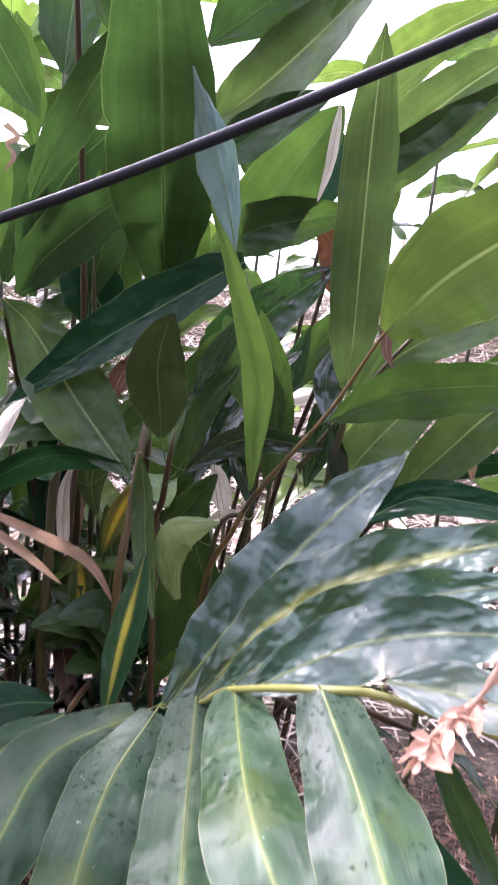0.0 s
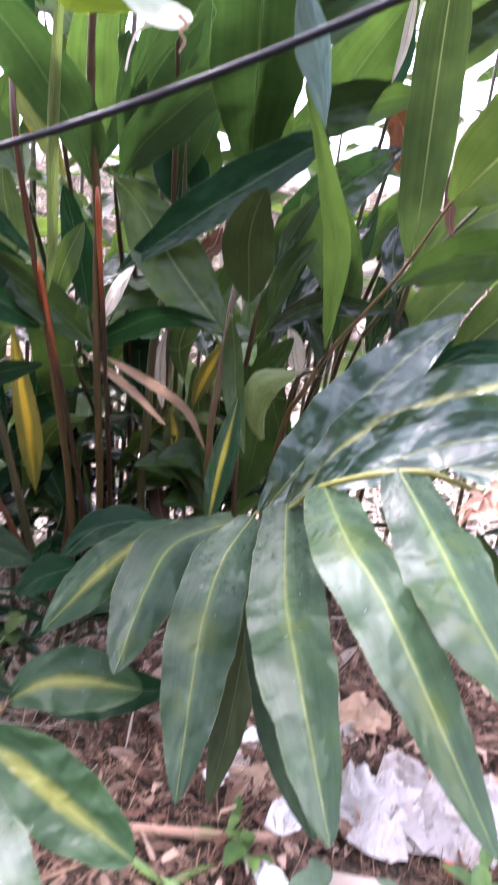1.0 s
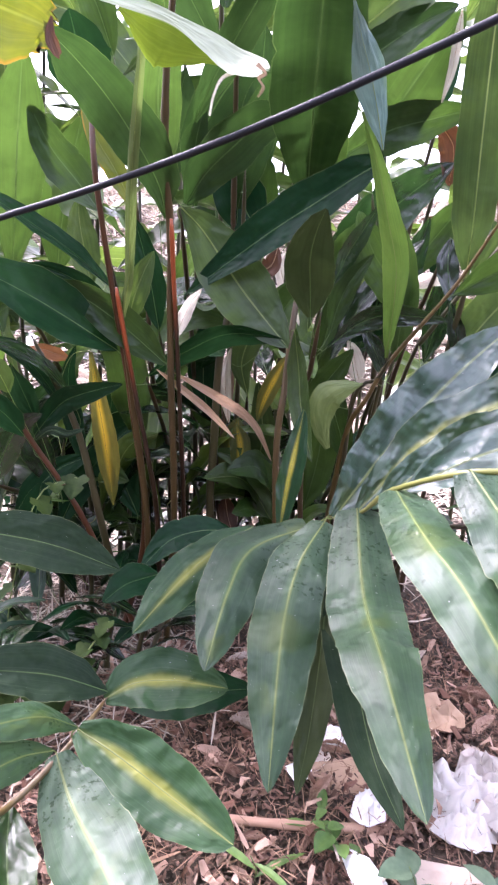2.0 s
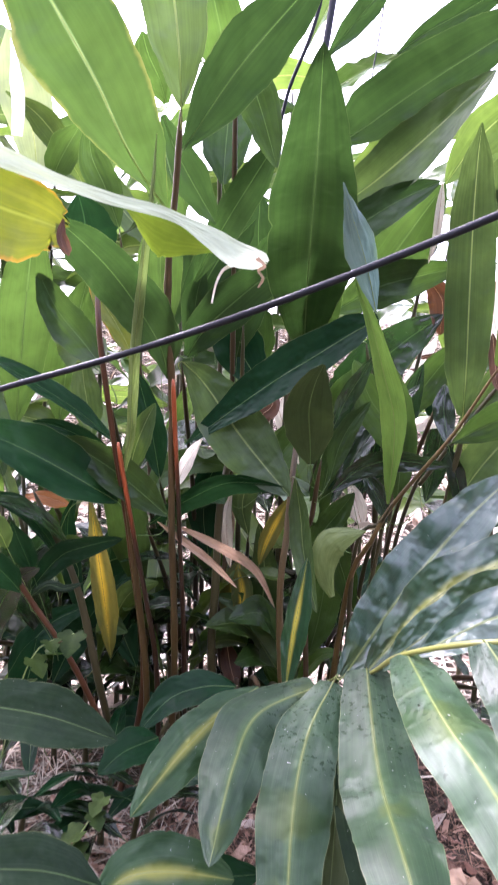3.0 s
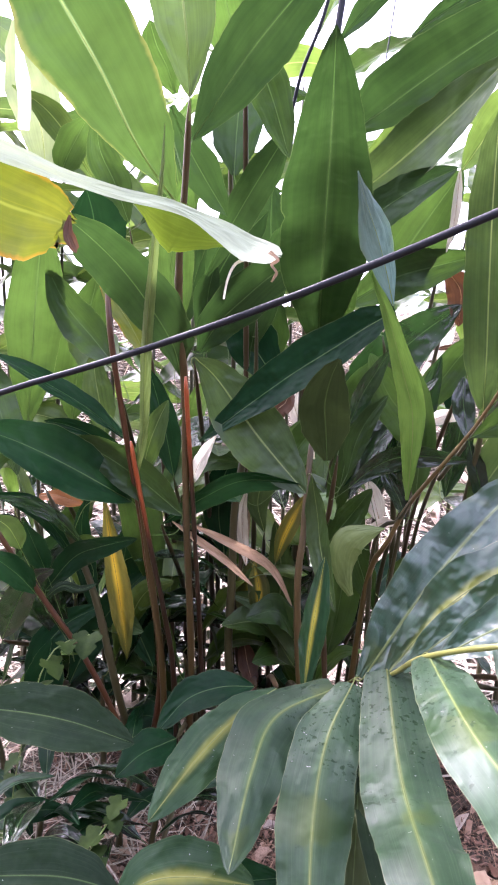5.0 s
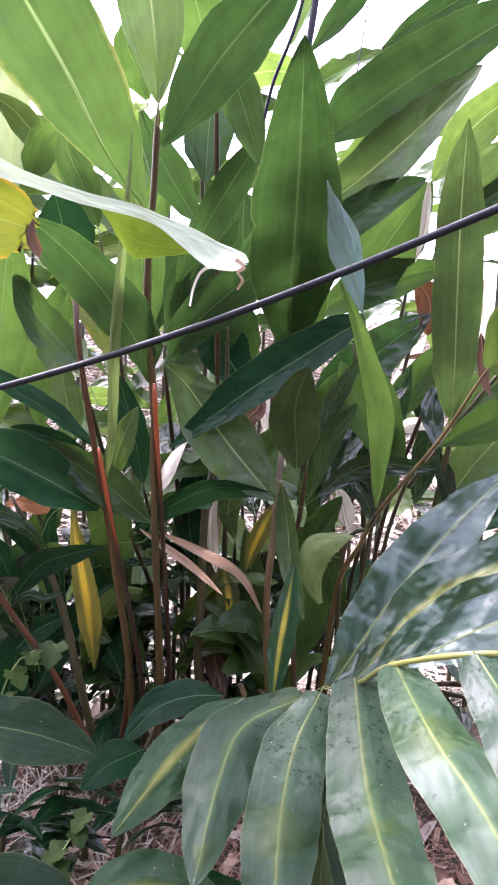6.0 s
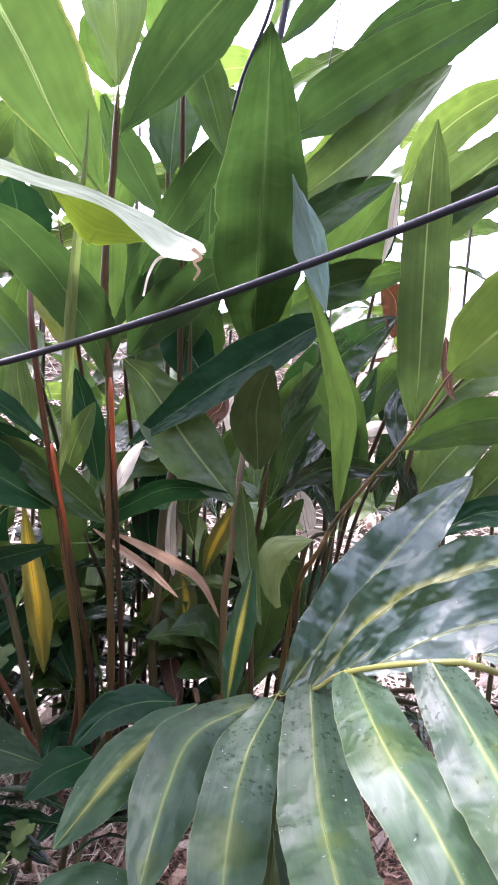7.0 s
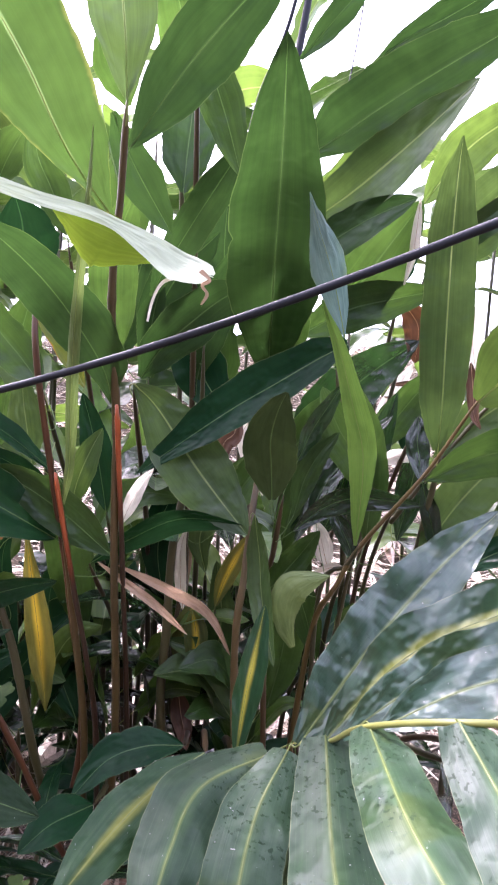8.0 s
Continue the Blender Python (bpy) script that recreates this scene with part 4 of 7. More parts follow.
leaf(shoot_d, [(-0.098, 1.95, 1.257), (-0.087, 1.917, 1.374), (-0.078, 1.883, 1.498), (-0.081, 1.85, 1.614)], 0.125, (0.05, -0.93, -0.35), "mature", sides=[(0, 0.0088, 0.0088), (0.3, 0.0549, 0.0549), (0.6, 0.0625, 0.0625), (0.88, 0.0307, 0.0307), (1, 0.0014, 0.0014)], attach=(-0.008, 1.9, 0.76), seed=96)
leaf(shoot_d, [(-0.211, 1.95, 1.542), (-0.236, 1.917, 1.631), (-0.245, 1.883, 1.704), (-0.243, 1.85, 1.798)], 0.131, (0.05, -0.93, -0.35), "mature", sides=[(0, 0.0088, 0.0088), (0.3, 0.0578, 0.0578), (0.6, 0.0653, 0.0653), (0.88, 0.0335, 0.0335), (1, 0.0014, 0.0014)], attach=(-0.009, 1.7, 1.2), seed=97)
leaf(shoot_d, [(-0.064, 1.5, 1.538), (-0.061, 1.507, 1.621), (-0.056, 1.513, 1.698), (-0.053, 1.52, 1.776)], 0.119, (0.1, -0.95, -0.28), "teal", sides=[(0, 0.0077, 0.0077), (0.25, 0.0517, 0.0466), (0.55, 0.0597, 0.0597), (0.85, 0.0313, 0.0313), (1, 0.0013, 0.0013)], attach=(-0.037, 1.52, 1.48), seed=99)
leaf(shoot_d, [(-0.006, 1.86, 1.095), (0.012, 1.847, 1.166), (0.025, 1.833, 1.236), (0.041, 1.82, 1.32)], 0.120, (0.0, -0.97, -0.1), "mature", sides=[(0, 0.008, 0.008), (0.3, 0.0476, 0.0476), (0.6, 0.0599, 0.0599), (0.88, 0.0345, 0.0345), (1, 0.0016, 0.0016)], attach=(-0.008, 1.88, 0.95), seed=100)
leaf(shoot_d, [(0.055, 1.754, 1.079), (-0.007, 1.759, 1.168), (-0.07, 1.765, 1.286), (-0.128, 1.718, 1.336)], 0.137, (0.067, -0.994, 0.088), "deep", attach=(-0.009, 1.763, 1.022), seed=54)

shoot_e = thing("ginger_shoot", (0.14, 1.56, -0.02), "upright ginger shoot with a blunt olive leaf", "ginger plant", "shoots of the ginger clump")
stem(shoot_e, [(0.14, 1.56, -0.02), (0.099, 1.506, 0.537), (0.11, 1.516, 0.735), (0.122, 1.553, 0.876), (0.141, 1.62, 1.009)], 0.0104, 0.0069, "bronze", seed=1)
stem(shoot_e, [(0.2, 1.66, -0.02), (0.162, 1.582, 0.667), (0.171, 1.548, 0.77), (0.183, 1.495, 0.916)], 0.0077, 0.0060, "brown", seed=2)
leaf(shoot_e, [(0.159, 1.5, 0.903), (0.152, 1.47, 0.969), (0.144, 1.43, 1.032), (0.151, 1.39, 1.086), (0.165, 1.36, 1.126)], 0.114, (-0.099, -0.97, -0.22), "olive", sides=[(0, 0.0077, 0.0077), (0.12, 0.0306, 0.0306), (0.3, 0.054, 0.0528), (0.5, 0.0577, 0.0565), (0.72, 0.0455, 0.0455), (0.9, 0.0236, 0.0236), (1, 0.0035, 0.0035)], fold=8, attach=(0.178, 1.519, 0.85), seed=74)
leaf(shoot_e, [(0.124, 1.493, 0.87), (0.139, 1.488, 0.78), (0.148, 1.464, 0.695), (0.174, 1.398, 0.582)], 0.067, (-0.102, -0.959, 0.265), "fresh", twist=(40, 40), attach=(0.117, 1.54, 0.825), seed=82)
stem(shoot_e, [(0.084, 1.95, -0.02), (0.094, 1.76, 0.255), (0.104, 1.329, 0.422)], 0.0090, 0.0052, "brown", seed=22)
leaf(shoot_e, [(0.104, 1.329, 0.425), (0.117, 1.355, 0.528), (0.134, 1.38, 0.617), (0.15, 1.404, 0.703)], 0.063, (-0.095, -0.954, 0.283), "banded", twist=(30, 30), peak=0.5, seed=97)
leaf(shoot_e, [(0.216, 1.46, 0.601), (0.197, 1.452, 0.648), (0.192, 1.444, 0.695), (0.204, 1.436, 0.731), (0.235, 1.428, 0.751), (0.28, 1.42, 0.764)], 0.073, (-0.148, -0.93, 0.25), "rolled", sides=[(0, 0.0063, 0.0063), (0.2, 0.0187, 0.0187), (0.42, 0.031, 0.0335), (0.62, 0.0333, 0.0395), (0.8, 0.0184, 0.0245), (1, 0.0012, 0.0012)], fold=-10, wave=0.02, ribbed=False, attach=(0.13, 1.5, 0.56), seed=8)
leaf(shoot_e, [(0.176, 1.633, 0.677), (0.208, 1.616, 0.724), (0.24, 1.608, 0.768), (0.28, 1.591, 0.828)], 0.067, (-0.257, -0.966, 0.02), "mature", attach=(0.165, 1.59, 0.604), seed=16)
stem(shoot_e, [(0.041, 1.98, -0.02), (0.046, 1.95, 0.371), (0.051, 1.681, 0.616)], 0.0090, 0.0052, "olive", seed=25)
leaf(shoot_e, [(0.051, 1.68, 0.618), (0.068, 1.663, 0.681), (0.09, 1.646, 0.736), (0.121, 1.63, 0.804)], 0.046, (-0.224, -0.952, -0.208), "yellowing", peak=0.5, attach=(0.05, 1.701, 0.597), seed=31)
leaf(shoot_e, [(0, 1.76, 0.612), (-0.009, 1.746, 0.546), (-0.014, 1.743, 0.485), (-0.006, 1.74, 0.417)], 0.085, (-0.012, -0.999, 0.053), "yellowing", attach=(0.05, 1.743, 0.56), seed=39)
stem(shoot_e, [(0.177, 1.99, -0.02), (0.199, 1.96, 0.487), (0.219, 1.691, 0.811)], 0.0090, 0.0052, "olive", seed=27)
leaf(shoot_e, [(0.221, 1.69, 0.812), (0.29, 1.673, 0.867), (0.353, 1.634, 0.89), (0.42, 1.595, 0.904)], 0.064, (-0.521, -0.853, -0.011), "deep", twist=(40, 40), attach=(0.218, 1.711, 0.786), seed=54)
leaf(shoot_e, [(0.174, 1.697, 0.935), (0.231, 1.701, 1.024), (0.284, 1.685, 1.098), (0.35, 1.669, 1.171)], 0.091, (-0.196, -0.978, -0.073), "mature", attach=(0.219, 1.691, 0.811), seed=62)
stem(shoot_e, [(0.236, 1.95, -0.02), (0.266, 1.912, 0.308), (0.296, 1.634, 0.511)], 0.0090, 0.0052, "olive", seed=29)
leaf(shoot_e, [(0.296, 1.635, 0.514), (0.272, 1.639, 0.598), (0.247, 1.634, 0.685), (0.256, 1.63, 0.801)], 0.071, (-0.066, -0.995, -0.081), "mature", attach=(0.294, 1.656, 0.495), seed=77)
leaf(shoot_e, [(0.304, 1.606, 0.742), (0.293, 1.609, 0.784), (0.281, 1.611, 0.825), (0.269, 1.612, 0.846)], 0.047, (-0.136, -0.991, 0.012), "bleached", wave=0.35, ragged=0.6, seed=85)
leaf(shoot_e, [(0.348, 1.586, 0.74), (0.314, 1.587, 0.746), (0.28, 1.586, 0.732), (0.255, 1.585, 0.717)], 0.022, (-0.078, -0.97, 0.231), "bleached", wave=0.35, ragged=0.6, seed=93)
leaf(shoot_e, [(0.208, 1.491, 0.84), (0.271, 1.494, 0.893), (0.346, 1.485, 0.918), (0.474, 1.465, 0.91)], 0.056, (-0.17, -0.98, 0.04), "shaded", twist=(15, 15), attach=(0.175, 1.534, 0.81), seed=101)
leaf(shoot_e, [(0.213, 1.553, 0.865), (0.234, 1.557, 0.946), (0.264, 1.55, 1.007), (0.303, 1.543, 1.055)], 0.054, (-0.2, -0.97, -0.02), "mature", attach=(0.176, 1.529, 0.823), seed=109)
leaf(shoot_e, [(0.217, 1.569, 0.985), (0.246, 1.573, 1.054), (0.276, 1.566, 1.108), (0.307, 1.558, 1.162)], 0.049, (-0.17, -0.98, 0.04), "shaded", twist=(20, 20), attach=(0.183, 1.495, 0.916), seed=20)

shoot_k = thing("ginger_shoot", (0.3, 1.72, -0.02), "ginger shoot with a narrow twisted leaf", "ginger plant", "shoots of the ginger clump")
stem(shoot_k, [(0.3, 1.72, -0.02), (0.282, 1.582, 0.656), (0.333, 1.518, 0.767), (0.346, 1.46, 0.822)], 0.0091, 0.0042, "olive", seed=1)
leaf(shoot_k, [(0.335, 1.46, 0.821), (0.333, 1.43, 0.895), (0.329, 1.4, 0.971), (0.32, 1.38, 1.031), (0.293, 1.35, 1.1), (0.259, 1.31, 1.187), (0.227, 1.28, 1.253), (0.209, 1.265, 1.288)], 0.058, (-0.25, -0.93, -0.25), "vivid", sides=[(0, 0.0025, 0.0025), (0.13, 0.016, 0.0111), (0.28, 0.0253, 0.0205), (0.4, 0.0297, 0.0285), (0.55, 0.0209, 0.0314), (0.75, 0.0134, 0.019), (0.91, 0.0066, 0.0099), (1, 0.0022, 0.0022)], fold=16, wave=0.05, seed=27)
leaf(shoot_k, [(0.252, 1.262, 1.222), (0.234, 1.25, 1.286), (0.215, 1.235, 1.339), (0.191, 1.21, 1.388), (0.176, 1.19, 1.417), (0.166, 1.175, 1.441)], 0.063, (-0.1, -0.9, 0.22), "underside", sides=[(0, 0.0011, 0.0011), (0.24, 0.0214, 0.0182), (0.47, 0.0348, 0.0274), (0.56, 0.0324, 0.0303), (0.66, 0.0248, 0.0248), (0.82, 0.0102, 0.0133), (0.93, 0.003, 0.0041), (1, 0.0005, 0.0005)], fold=-10, wave=0.05, seed=35)
leaf(shoot_k, [(0.388, 1.6, 0.80), (0.392, 1.59, 0.94), (0.376, 1.58, 1.06), (0.335, 1.565, 1.17)], 0.075, (-0.214, -0.966, -0.143), "mature", attach=(0.328, 1.523, 0.757), seed=43)
stem(shoot_k, [(0.325, 1.95, -0.02), (0.365, 1.893, 0.544), (0.407, 1.595, 0.904)], 0.0090, 0.0052, "olive", seed=23)
leaf(shoot_k, [(0.406, 1.595, 0.907), (0.355, 1.6, 1.002), (0.312, 1.603, 1.062), (0.269, 1.608, 1.157)], 0.102, (-0.158, -0.986, -0.06), "mature", attach=(0.404, 1.618, 0.876), seed=58)
stem(shoot_k, [(0.322, 1.75, 0.321), (0.365, 1.66, 0.712), (0.358, 1.55, 0.842), (0.341, 1.47, 0.98), (0.314, 1.42, 1.091), (0.282, 1.37, 1.206)], 0.007, 0.003, "olive", seed=24)
leaf(shoot_k, [(0.277, 1.36, 1.224), (0.23, 1.392, 1.199), (0.152, 1.424, 1.148), (0.07, 1.456, 1.095), (-0.028, 1.488, 1.023), (-0.137, 1.52, 0.939)], 0.107, (-0.365, -0.924, 0.116), "deep", sides=[(0, 0.0117, 0.0164), (0.12, 0.0355, 0.0427), (0.38, 0.0488, 0.0586), (0.62, 0.0414, 0.0501), (0.85, 0.0193, 0.0244), (1, 0.0007, 0.0007)], fold=12, seed=73)
stem(shoot_k, [(0.173, 2.049, -0.02), (0.194, 2.019, 0.587), (0.213, 1.75, 0.974)], 0.0090, 0.0052, "olive", seed=25)
leaf(shoot_k, [(0.216, 1.749, 0.978), (0.301, 1.706, 1.106), (0.389, 1.66, 1.199), (0.488, 1.614, 1.277)], 0.142, (-0.3, -0.92, 0.18), "shaded", twist=(10, 10), fold=12, attach=(0.212, 1.771, 0.944), seed=88)
leaf(shoot_k, [(0.227, 1.742, 0.843), (0.255, 1.747, 0.934), (0.292, 1.721, 1.026), (0.36, 1.705, 1.101)], 0.066, (-0.2, -0.97, -0.02), "shaded", attach=(0.3, 1.74, 0.804), seed=96)
leaf(shoot_k, [(0.231, 1.649, 0.79), (0.289, 1.636, 0.921), (0.345, 1.62, 1.008), (0.435, 1.605, 1.1)], 0.062, (-0.35, -0.76, 0.52), "shaded", attach=(0.291, 1.57, 0.676), seed=7)
leaf(shoot_k, [(0.372, 1.71, 0.806), (0.401, 1.697, 0.941), (0.428, 1.702, 1.029), (0.463, 1.688, 1.16)], 0.073, (-0.212, -0.97, 0.116), "shaded", attach=(0.391, 1.709, 0.765), seed=15)
stem(shoot_k, [(0.146, 2.004, -0.02), (0.164, 1.974, 0.419), (0.182, 1.705, 0.694)], 0.0090, 0.0052, "olive", seed=29)
leaf(shoot_k, [(0.183, 1.704, 0.698), (0.214, 1.691, 0.82), (0.234, 1.695, 0.908), (0.285, 1.683, 1.055)], 0.067, (-0.2, -0.97, -0.02), "mature", attach=(0.18, 1.725, 0.673), seed=30)
leaf(shoot_k, [(0.304, 1.739, 0.785), (0.339, 1.744, 0.876), (0.358, 1.738, 0.952), (0.365, 1.723, 1.057)], 0.069, (-0.22, -0.975, -0.024), "shaded", attach=(0.298, 1.772, 0.764), seed=38)
leaf(shoot_k, [(0.499, 1.739, 0.79), (0.523, 1.736, 0.912), (0.53, 1.72, 1.002), (0.521, 1.706, 1.105)], 0.075, (-0.309, -0.941, -0.137), "shaded", attach=(0.388, 1.732, 0.738), seed=46)
stem(shoot_k, [(0.017, 2.083, -0.02), (0.019, 2.053, 0.406), (0.022, 1.783, 0.675)], 0.0090, 0.0052, "brown", seed=32)
leaf(shoot_k, [(0.021, 1.783, 0.677), (0.003, 1.788, 0.77), (0.046, 1.774, 0.881), (0.119, 1.76, 0.99)], 0.077, (-0.097, -0.991, -0.089), "fresh", attach=(0.021, 1.804, 0.654), seed=61)
leaf(shoot_k, [(-0.088, 1.829, 0.601), (-0.107, 1.835, 0.712), (-0.093, 1.821, 0.825), (-0.032, 1.796, 0.923)], 0.089, (-0.012, -0.993, -0.121), "deep", attach=(0.021, 1.866, 0.592), seed=69)

shoot_q = thing("ginger_shoot", (0.42, 1.95, -0.02), "ginger shoot leaning over the back of the clump", "ginger plant", "shoots of the ginger clump")
stem(shoot_q, [(0.42, 1.95, -0.02), (0.4, 1.9, 0.5), (0.36, 1.75, 0.95), (0.3, 1.62, 1.2)], 0.0111, 0.0074, "olive", seed=1)
stem(shoot_q, [(0.111, 1.95, -0.02), (0.125, 1.871, 0.967), (0.135, 1.555, 1.61)], 0.0090, 0.0052, "brown", seed=20)
leaf(shoot_q, [(0.188, 1.54, 1.644), (0.253, 1.476, 1.667), (0.311, 1.412, 1.692), (0.385, 1.348, 1.725), (0.47, 1.284, 1.761), (0.555, 1.22, 1.794)], 0.130, (-0.34, -0.83, -0.44), "teal", sides=[(0, 0.0079, 0.0053), (0.08, 0.0442, 0.0182), (0.22, 0.0758, 0.0404), (0.45, 0.0768, 0.0528), (0.7, 0.0633, 0.0452), (0.9, 0.0366, 0.0258), (1, 0.021, 0.0147)], fold=10, attach=(0.134, 1.58, 1.561), seed=84)
stem(shoot_q, [(0.106, 1.95, -0.02), (0.119, 1.865, 1.063), (0.131, 1.541, 1.77)], 0.0090, 0.0052, "olive", seed=21)
leaf(shoot_q, [(0.166, 1.5, 1.833), (0.206, 1.473, 1.873), (0.245, 1.447, 1.912), (0.302, 1.42, 1.971)], 0.055, (0.0, -0.94, -0.34), "teal", sides=[(0, 0.0039, 0.0039), (0.3, 0.0228, 0.0228), (0.6, 0.0274, 0.0274), (1, 0.0073, 0.0073)], attach=(0.13, 1.566, 1.715), seed=2)
leaf(shoot_q, [(0.334, 1.56, 1.872), (0.384, 1.49, 1.885), (0.447, 1.42, 1.893), (0.534, 1.35, 1.921)], 0.069, (-0.33, -0.77, -0.54), "teal", sides=[(0, 0.0027, 0.0027), (0.3, 0.0206, 0.0257), (0.6, 0.0345, 0.0345), (1, 0.0116, 0.0116)], attach=(0.131, 1.541, 1.77), seed=10)
leaf(shoot_q, [(0.203, 1.629, 1.561), (0.314, 1.583, 1.641), (0.411, 1.518, 1.725), (0.519, 1.442, 1.799)], 0.101, (-0.247, -0.881, -0.403), "young", attach=(0.134, 1.604, 1.511), seed=18)
leaf(shoot_q, [(0.184, 1.576, 1.498), (0.283, 1.479, 1.552), (0.382, 1.362, 1.622), (0.455, 1.235, 1.678)], 0.121, (-0.458, -0.71, -0.535), "fresh", twist=(0, -30), fold=14, attach=(0.133, 1.628, 1.462), seed=26)
leaf(shoot_q, [(0.196, 1.542, 1.417), (0.266, 1.504, 1.467), (0.327, 1.446, 1.497), (0.401, 1.387, 1.522)], 0.089, (-0.617, -0.756, -0.217), "teal", attach=(0.132, 1.653, 1.412), seed=34)
leaf(shoot_q, [(0.28, 1.665, 1.295), (0.345, 1.621, 1.4), (0.398, 1.575, 1.483), (0.454, 1.53, 1.567)], 0.154, (-0.274, -0.907, -0.32), "mature", attach=(0.3, 1.62, 1.2), seed=42)
leaf(shoot_q, [(0.213, 1.634, 1.275), (0.319, 1.618, 1.337), (0.409, 1.599, 1.363), (0.51, 1.57, 1.385)], 0.107, (-0.154, -0.974, -0.165), "mature", attach=(0.3, 1.62, 1.2), seed=50)
leaf(shoot_q, [(0.447, 1.53, 1.571), (0.442, 1.526, 1.509), (0.435, 1.523, 1.445), (0.419, 1.52, 1.38)], 0.020, (-0.243, -0.967, 0.078), "bleached", seed=58)
leaf(shoot_q, [(0.442, 1.619, 1.361), (0.47, 1.617, 1.334), (0.485, 1.616, 1.3), (0.486, 1.632, 1.227)], 0.069, (-0.313, -0.946, -0.086), "husk", wave=0.3, seed=66)

shoot_r = thing("ginger_shoot", (0.24, 1.78, -0.02), "orange-stemmed ginger shoot with a large light green leaf", "ginger plant", "shoots of the ginger clump")
stem(shoot_r, [(0.24, 1.78, -0.02), (0.273, 1.61, 0.568), (0.313, 1.534, 0.714), (0.354, 1.503, 0.81), (0.455, 1.394, 0.985), (0.512, 1.295, 1.128), (0.555, 1.238, 1.187)], 0.0106, 0.0022, "orange", seed=1)
stem(shoot_r, [(0.471, 1.706, 0.839), (0.571, 1.634, 1.012), (0.648, 1.589, 1.131), (0.742, 1.492, 1.261)], 0.0063, 0.0031, "olive", seed=2)
leaf(shoot_r, [(0.512, 1.295, 1.125), (0.562, 1.199, 1.204), (0.621, 1.108, 1.26), (0.685, 0.996, 1.308)], 0.173, (-0.613, -0.665, -0.426), "young", peak=0.45, fold=10, base=0.15, attach=(0.502, 1.313, 1.102), seed=85)
leaf(shoot_r, [(0.456, 1.401, 0.968), (0.551, 1.348, 1.026), (0.632, 1.281, 1.048), (0.76, 1.167, 1.066)], 0.103, (-0.612, -0.783, -0.114), "mature", twist=(15, 15), peak=0.45, fold=14, attach=(0.437, 1.413, 0.953), seed=93)
leaf(shoot_r, [(0.546, 1.637, 1.009), (0.676, 1.596, 1.134), (0.793, 1.529, 1.195), (0.899, 1.422, 1.245)], 0.107, (-0.435, -0.89, -0.139), "fresh", twist=(-10, -10), attach=(0.553, 1.647, 0.98), seed=4)
leaf(shoot_r, [(0.519, 1.611, 0.776), (0.599, 1.598, 0.907), (0.682, 1.57, 1.01), (0.777, 1.518, 1.092)], 0.122, (-0.33, -0.944, 0.014), "fresh", attach=(0.471, 1.706, 0.839), seed=12)
stem(shoot_r, [(0.545, 1.95, -0.02), (0.613, 1.918, 0.477), (0.679, 1.647, 0.792)], 0.0090, 0.0052, "brown", seed=24)
leaf(shoot_r, [(0.681, 1.646, 0.795), (0.772, 1.599, 0.914), (0.843, 1.552, 1.012), (0.955, 1.501, 1.12)], 0.129, (-0.483, -0.873, -0.066), "fresh", attach=(0.674, 1.668, 0.768), seed=27)
leaf(shoot_r, [(0.642, 1.703, 0.811), (0.775, 1.693, 0.857), (0.91, 1.681, 0.89), (1.046, 1.616, 0.895)], 0.079, (-0.121, -0.981, 0.152), "deep", twist=(40, 40), attach=(0.669, 1.689, 0.743), seed=35)
leaf(shoot_r, [(0.816, 1.648, 0.947), (0.846, 1.64, 0.903), (0.856, 1.632, 0.851)], 0.029, (-0.349, -0.936, -0.051), "dry", seed=43)
stem(shoot_r, [(0.45, 1.95, -0.02), (0.507, 1.847, 0.457), (0.56, 1.505, 0.759)], 0.0090, 0.0052, "olive", seed=27)
leaf(shoot_r, [(0.563, 1.503, 0.761), (0.659, 1.45, 0.831), (0.764, 1.388, 0.838), (0.859, 1.325, 0.828)], 0.072, (-0.492, -0.79, 0.367), "deep", attach=(0.556, 1.531, 0.736), seed=58)
leaf(shoot_r, [(0.576, 1.655, 1.025), (0.639, 1.641, 1.133), (0.702, 1.623, 1.214), (0.784, 1.593, 1.292)], 0.052, (-0.252, -0.968, -0.016), "mature", attach=(0.562, 1.641, 0.996), seed=66)
leaf(shoot_r, [(0.565, 1.487, 1.219), (0.571, 1.479, 1.151), (0.574, 1.473, 1.106), (0.588, 1.468, 1.078)], 0.027, (-0.319, -0.943, 0.099), "husk", wave=0.3, seed=74)
stem(shoot_r, [(0.388, 1.95, -0.02), (0.436, 1.878, 0.66), (0.485, 1.566, 1.102)], 0.0090, 0.0052, "brown", seed=30)
leaf(shoot_r, [(0.485, 1.565, 1.1), (0.48, 1.552, 1.046), (0.485, 1.54, 0.994), (0.488, 1.527, 0.955)], 0.053, (-0.32, -0.927, 0.195), "shaded", wave=0.15, attach=(0.481, 1.59, 1.068), seed=89)
leaf(shoot_r, [(0.419, 1.659, 0.987), (0.447, 1.66, 0.999), (0.475, 1.66, 1.006), (0.511, 1.66, 0.998)], 0.037, (-0.008, -0.996, 0.086), "bleached", wave=0.35, ragged=0.6, seed=97)
leaf(shoot_r, [(0.511, 1.6, 0.951), (0.525, 1.593, 0.896), (0.539, 1.587, 0.842), (0.547, 1.58, 0.788)], 0.045, (-0.35, -0.93, 0.1), "shaded", sides=[(0, 0.0041, 0.0041), (0.4, 0.0246, 0.0205), (0.75, 0.0191, 0.0191), (1, 0.0014, 0.0014)], wave=0.15, attach=(0.565, 1.64, 1.0), seed=141)
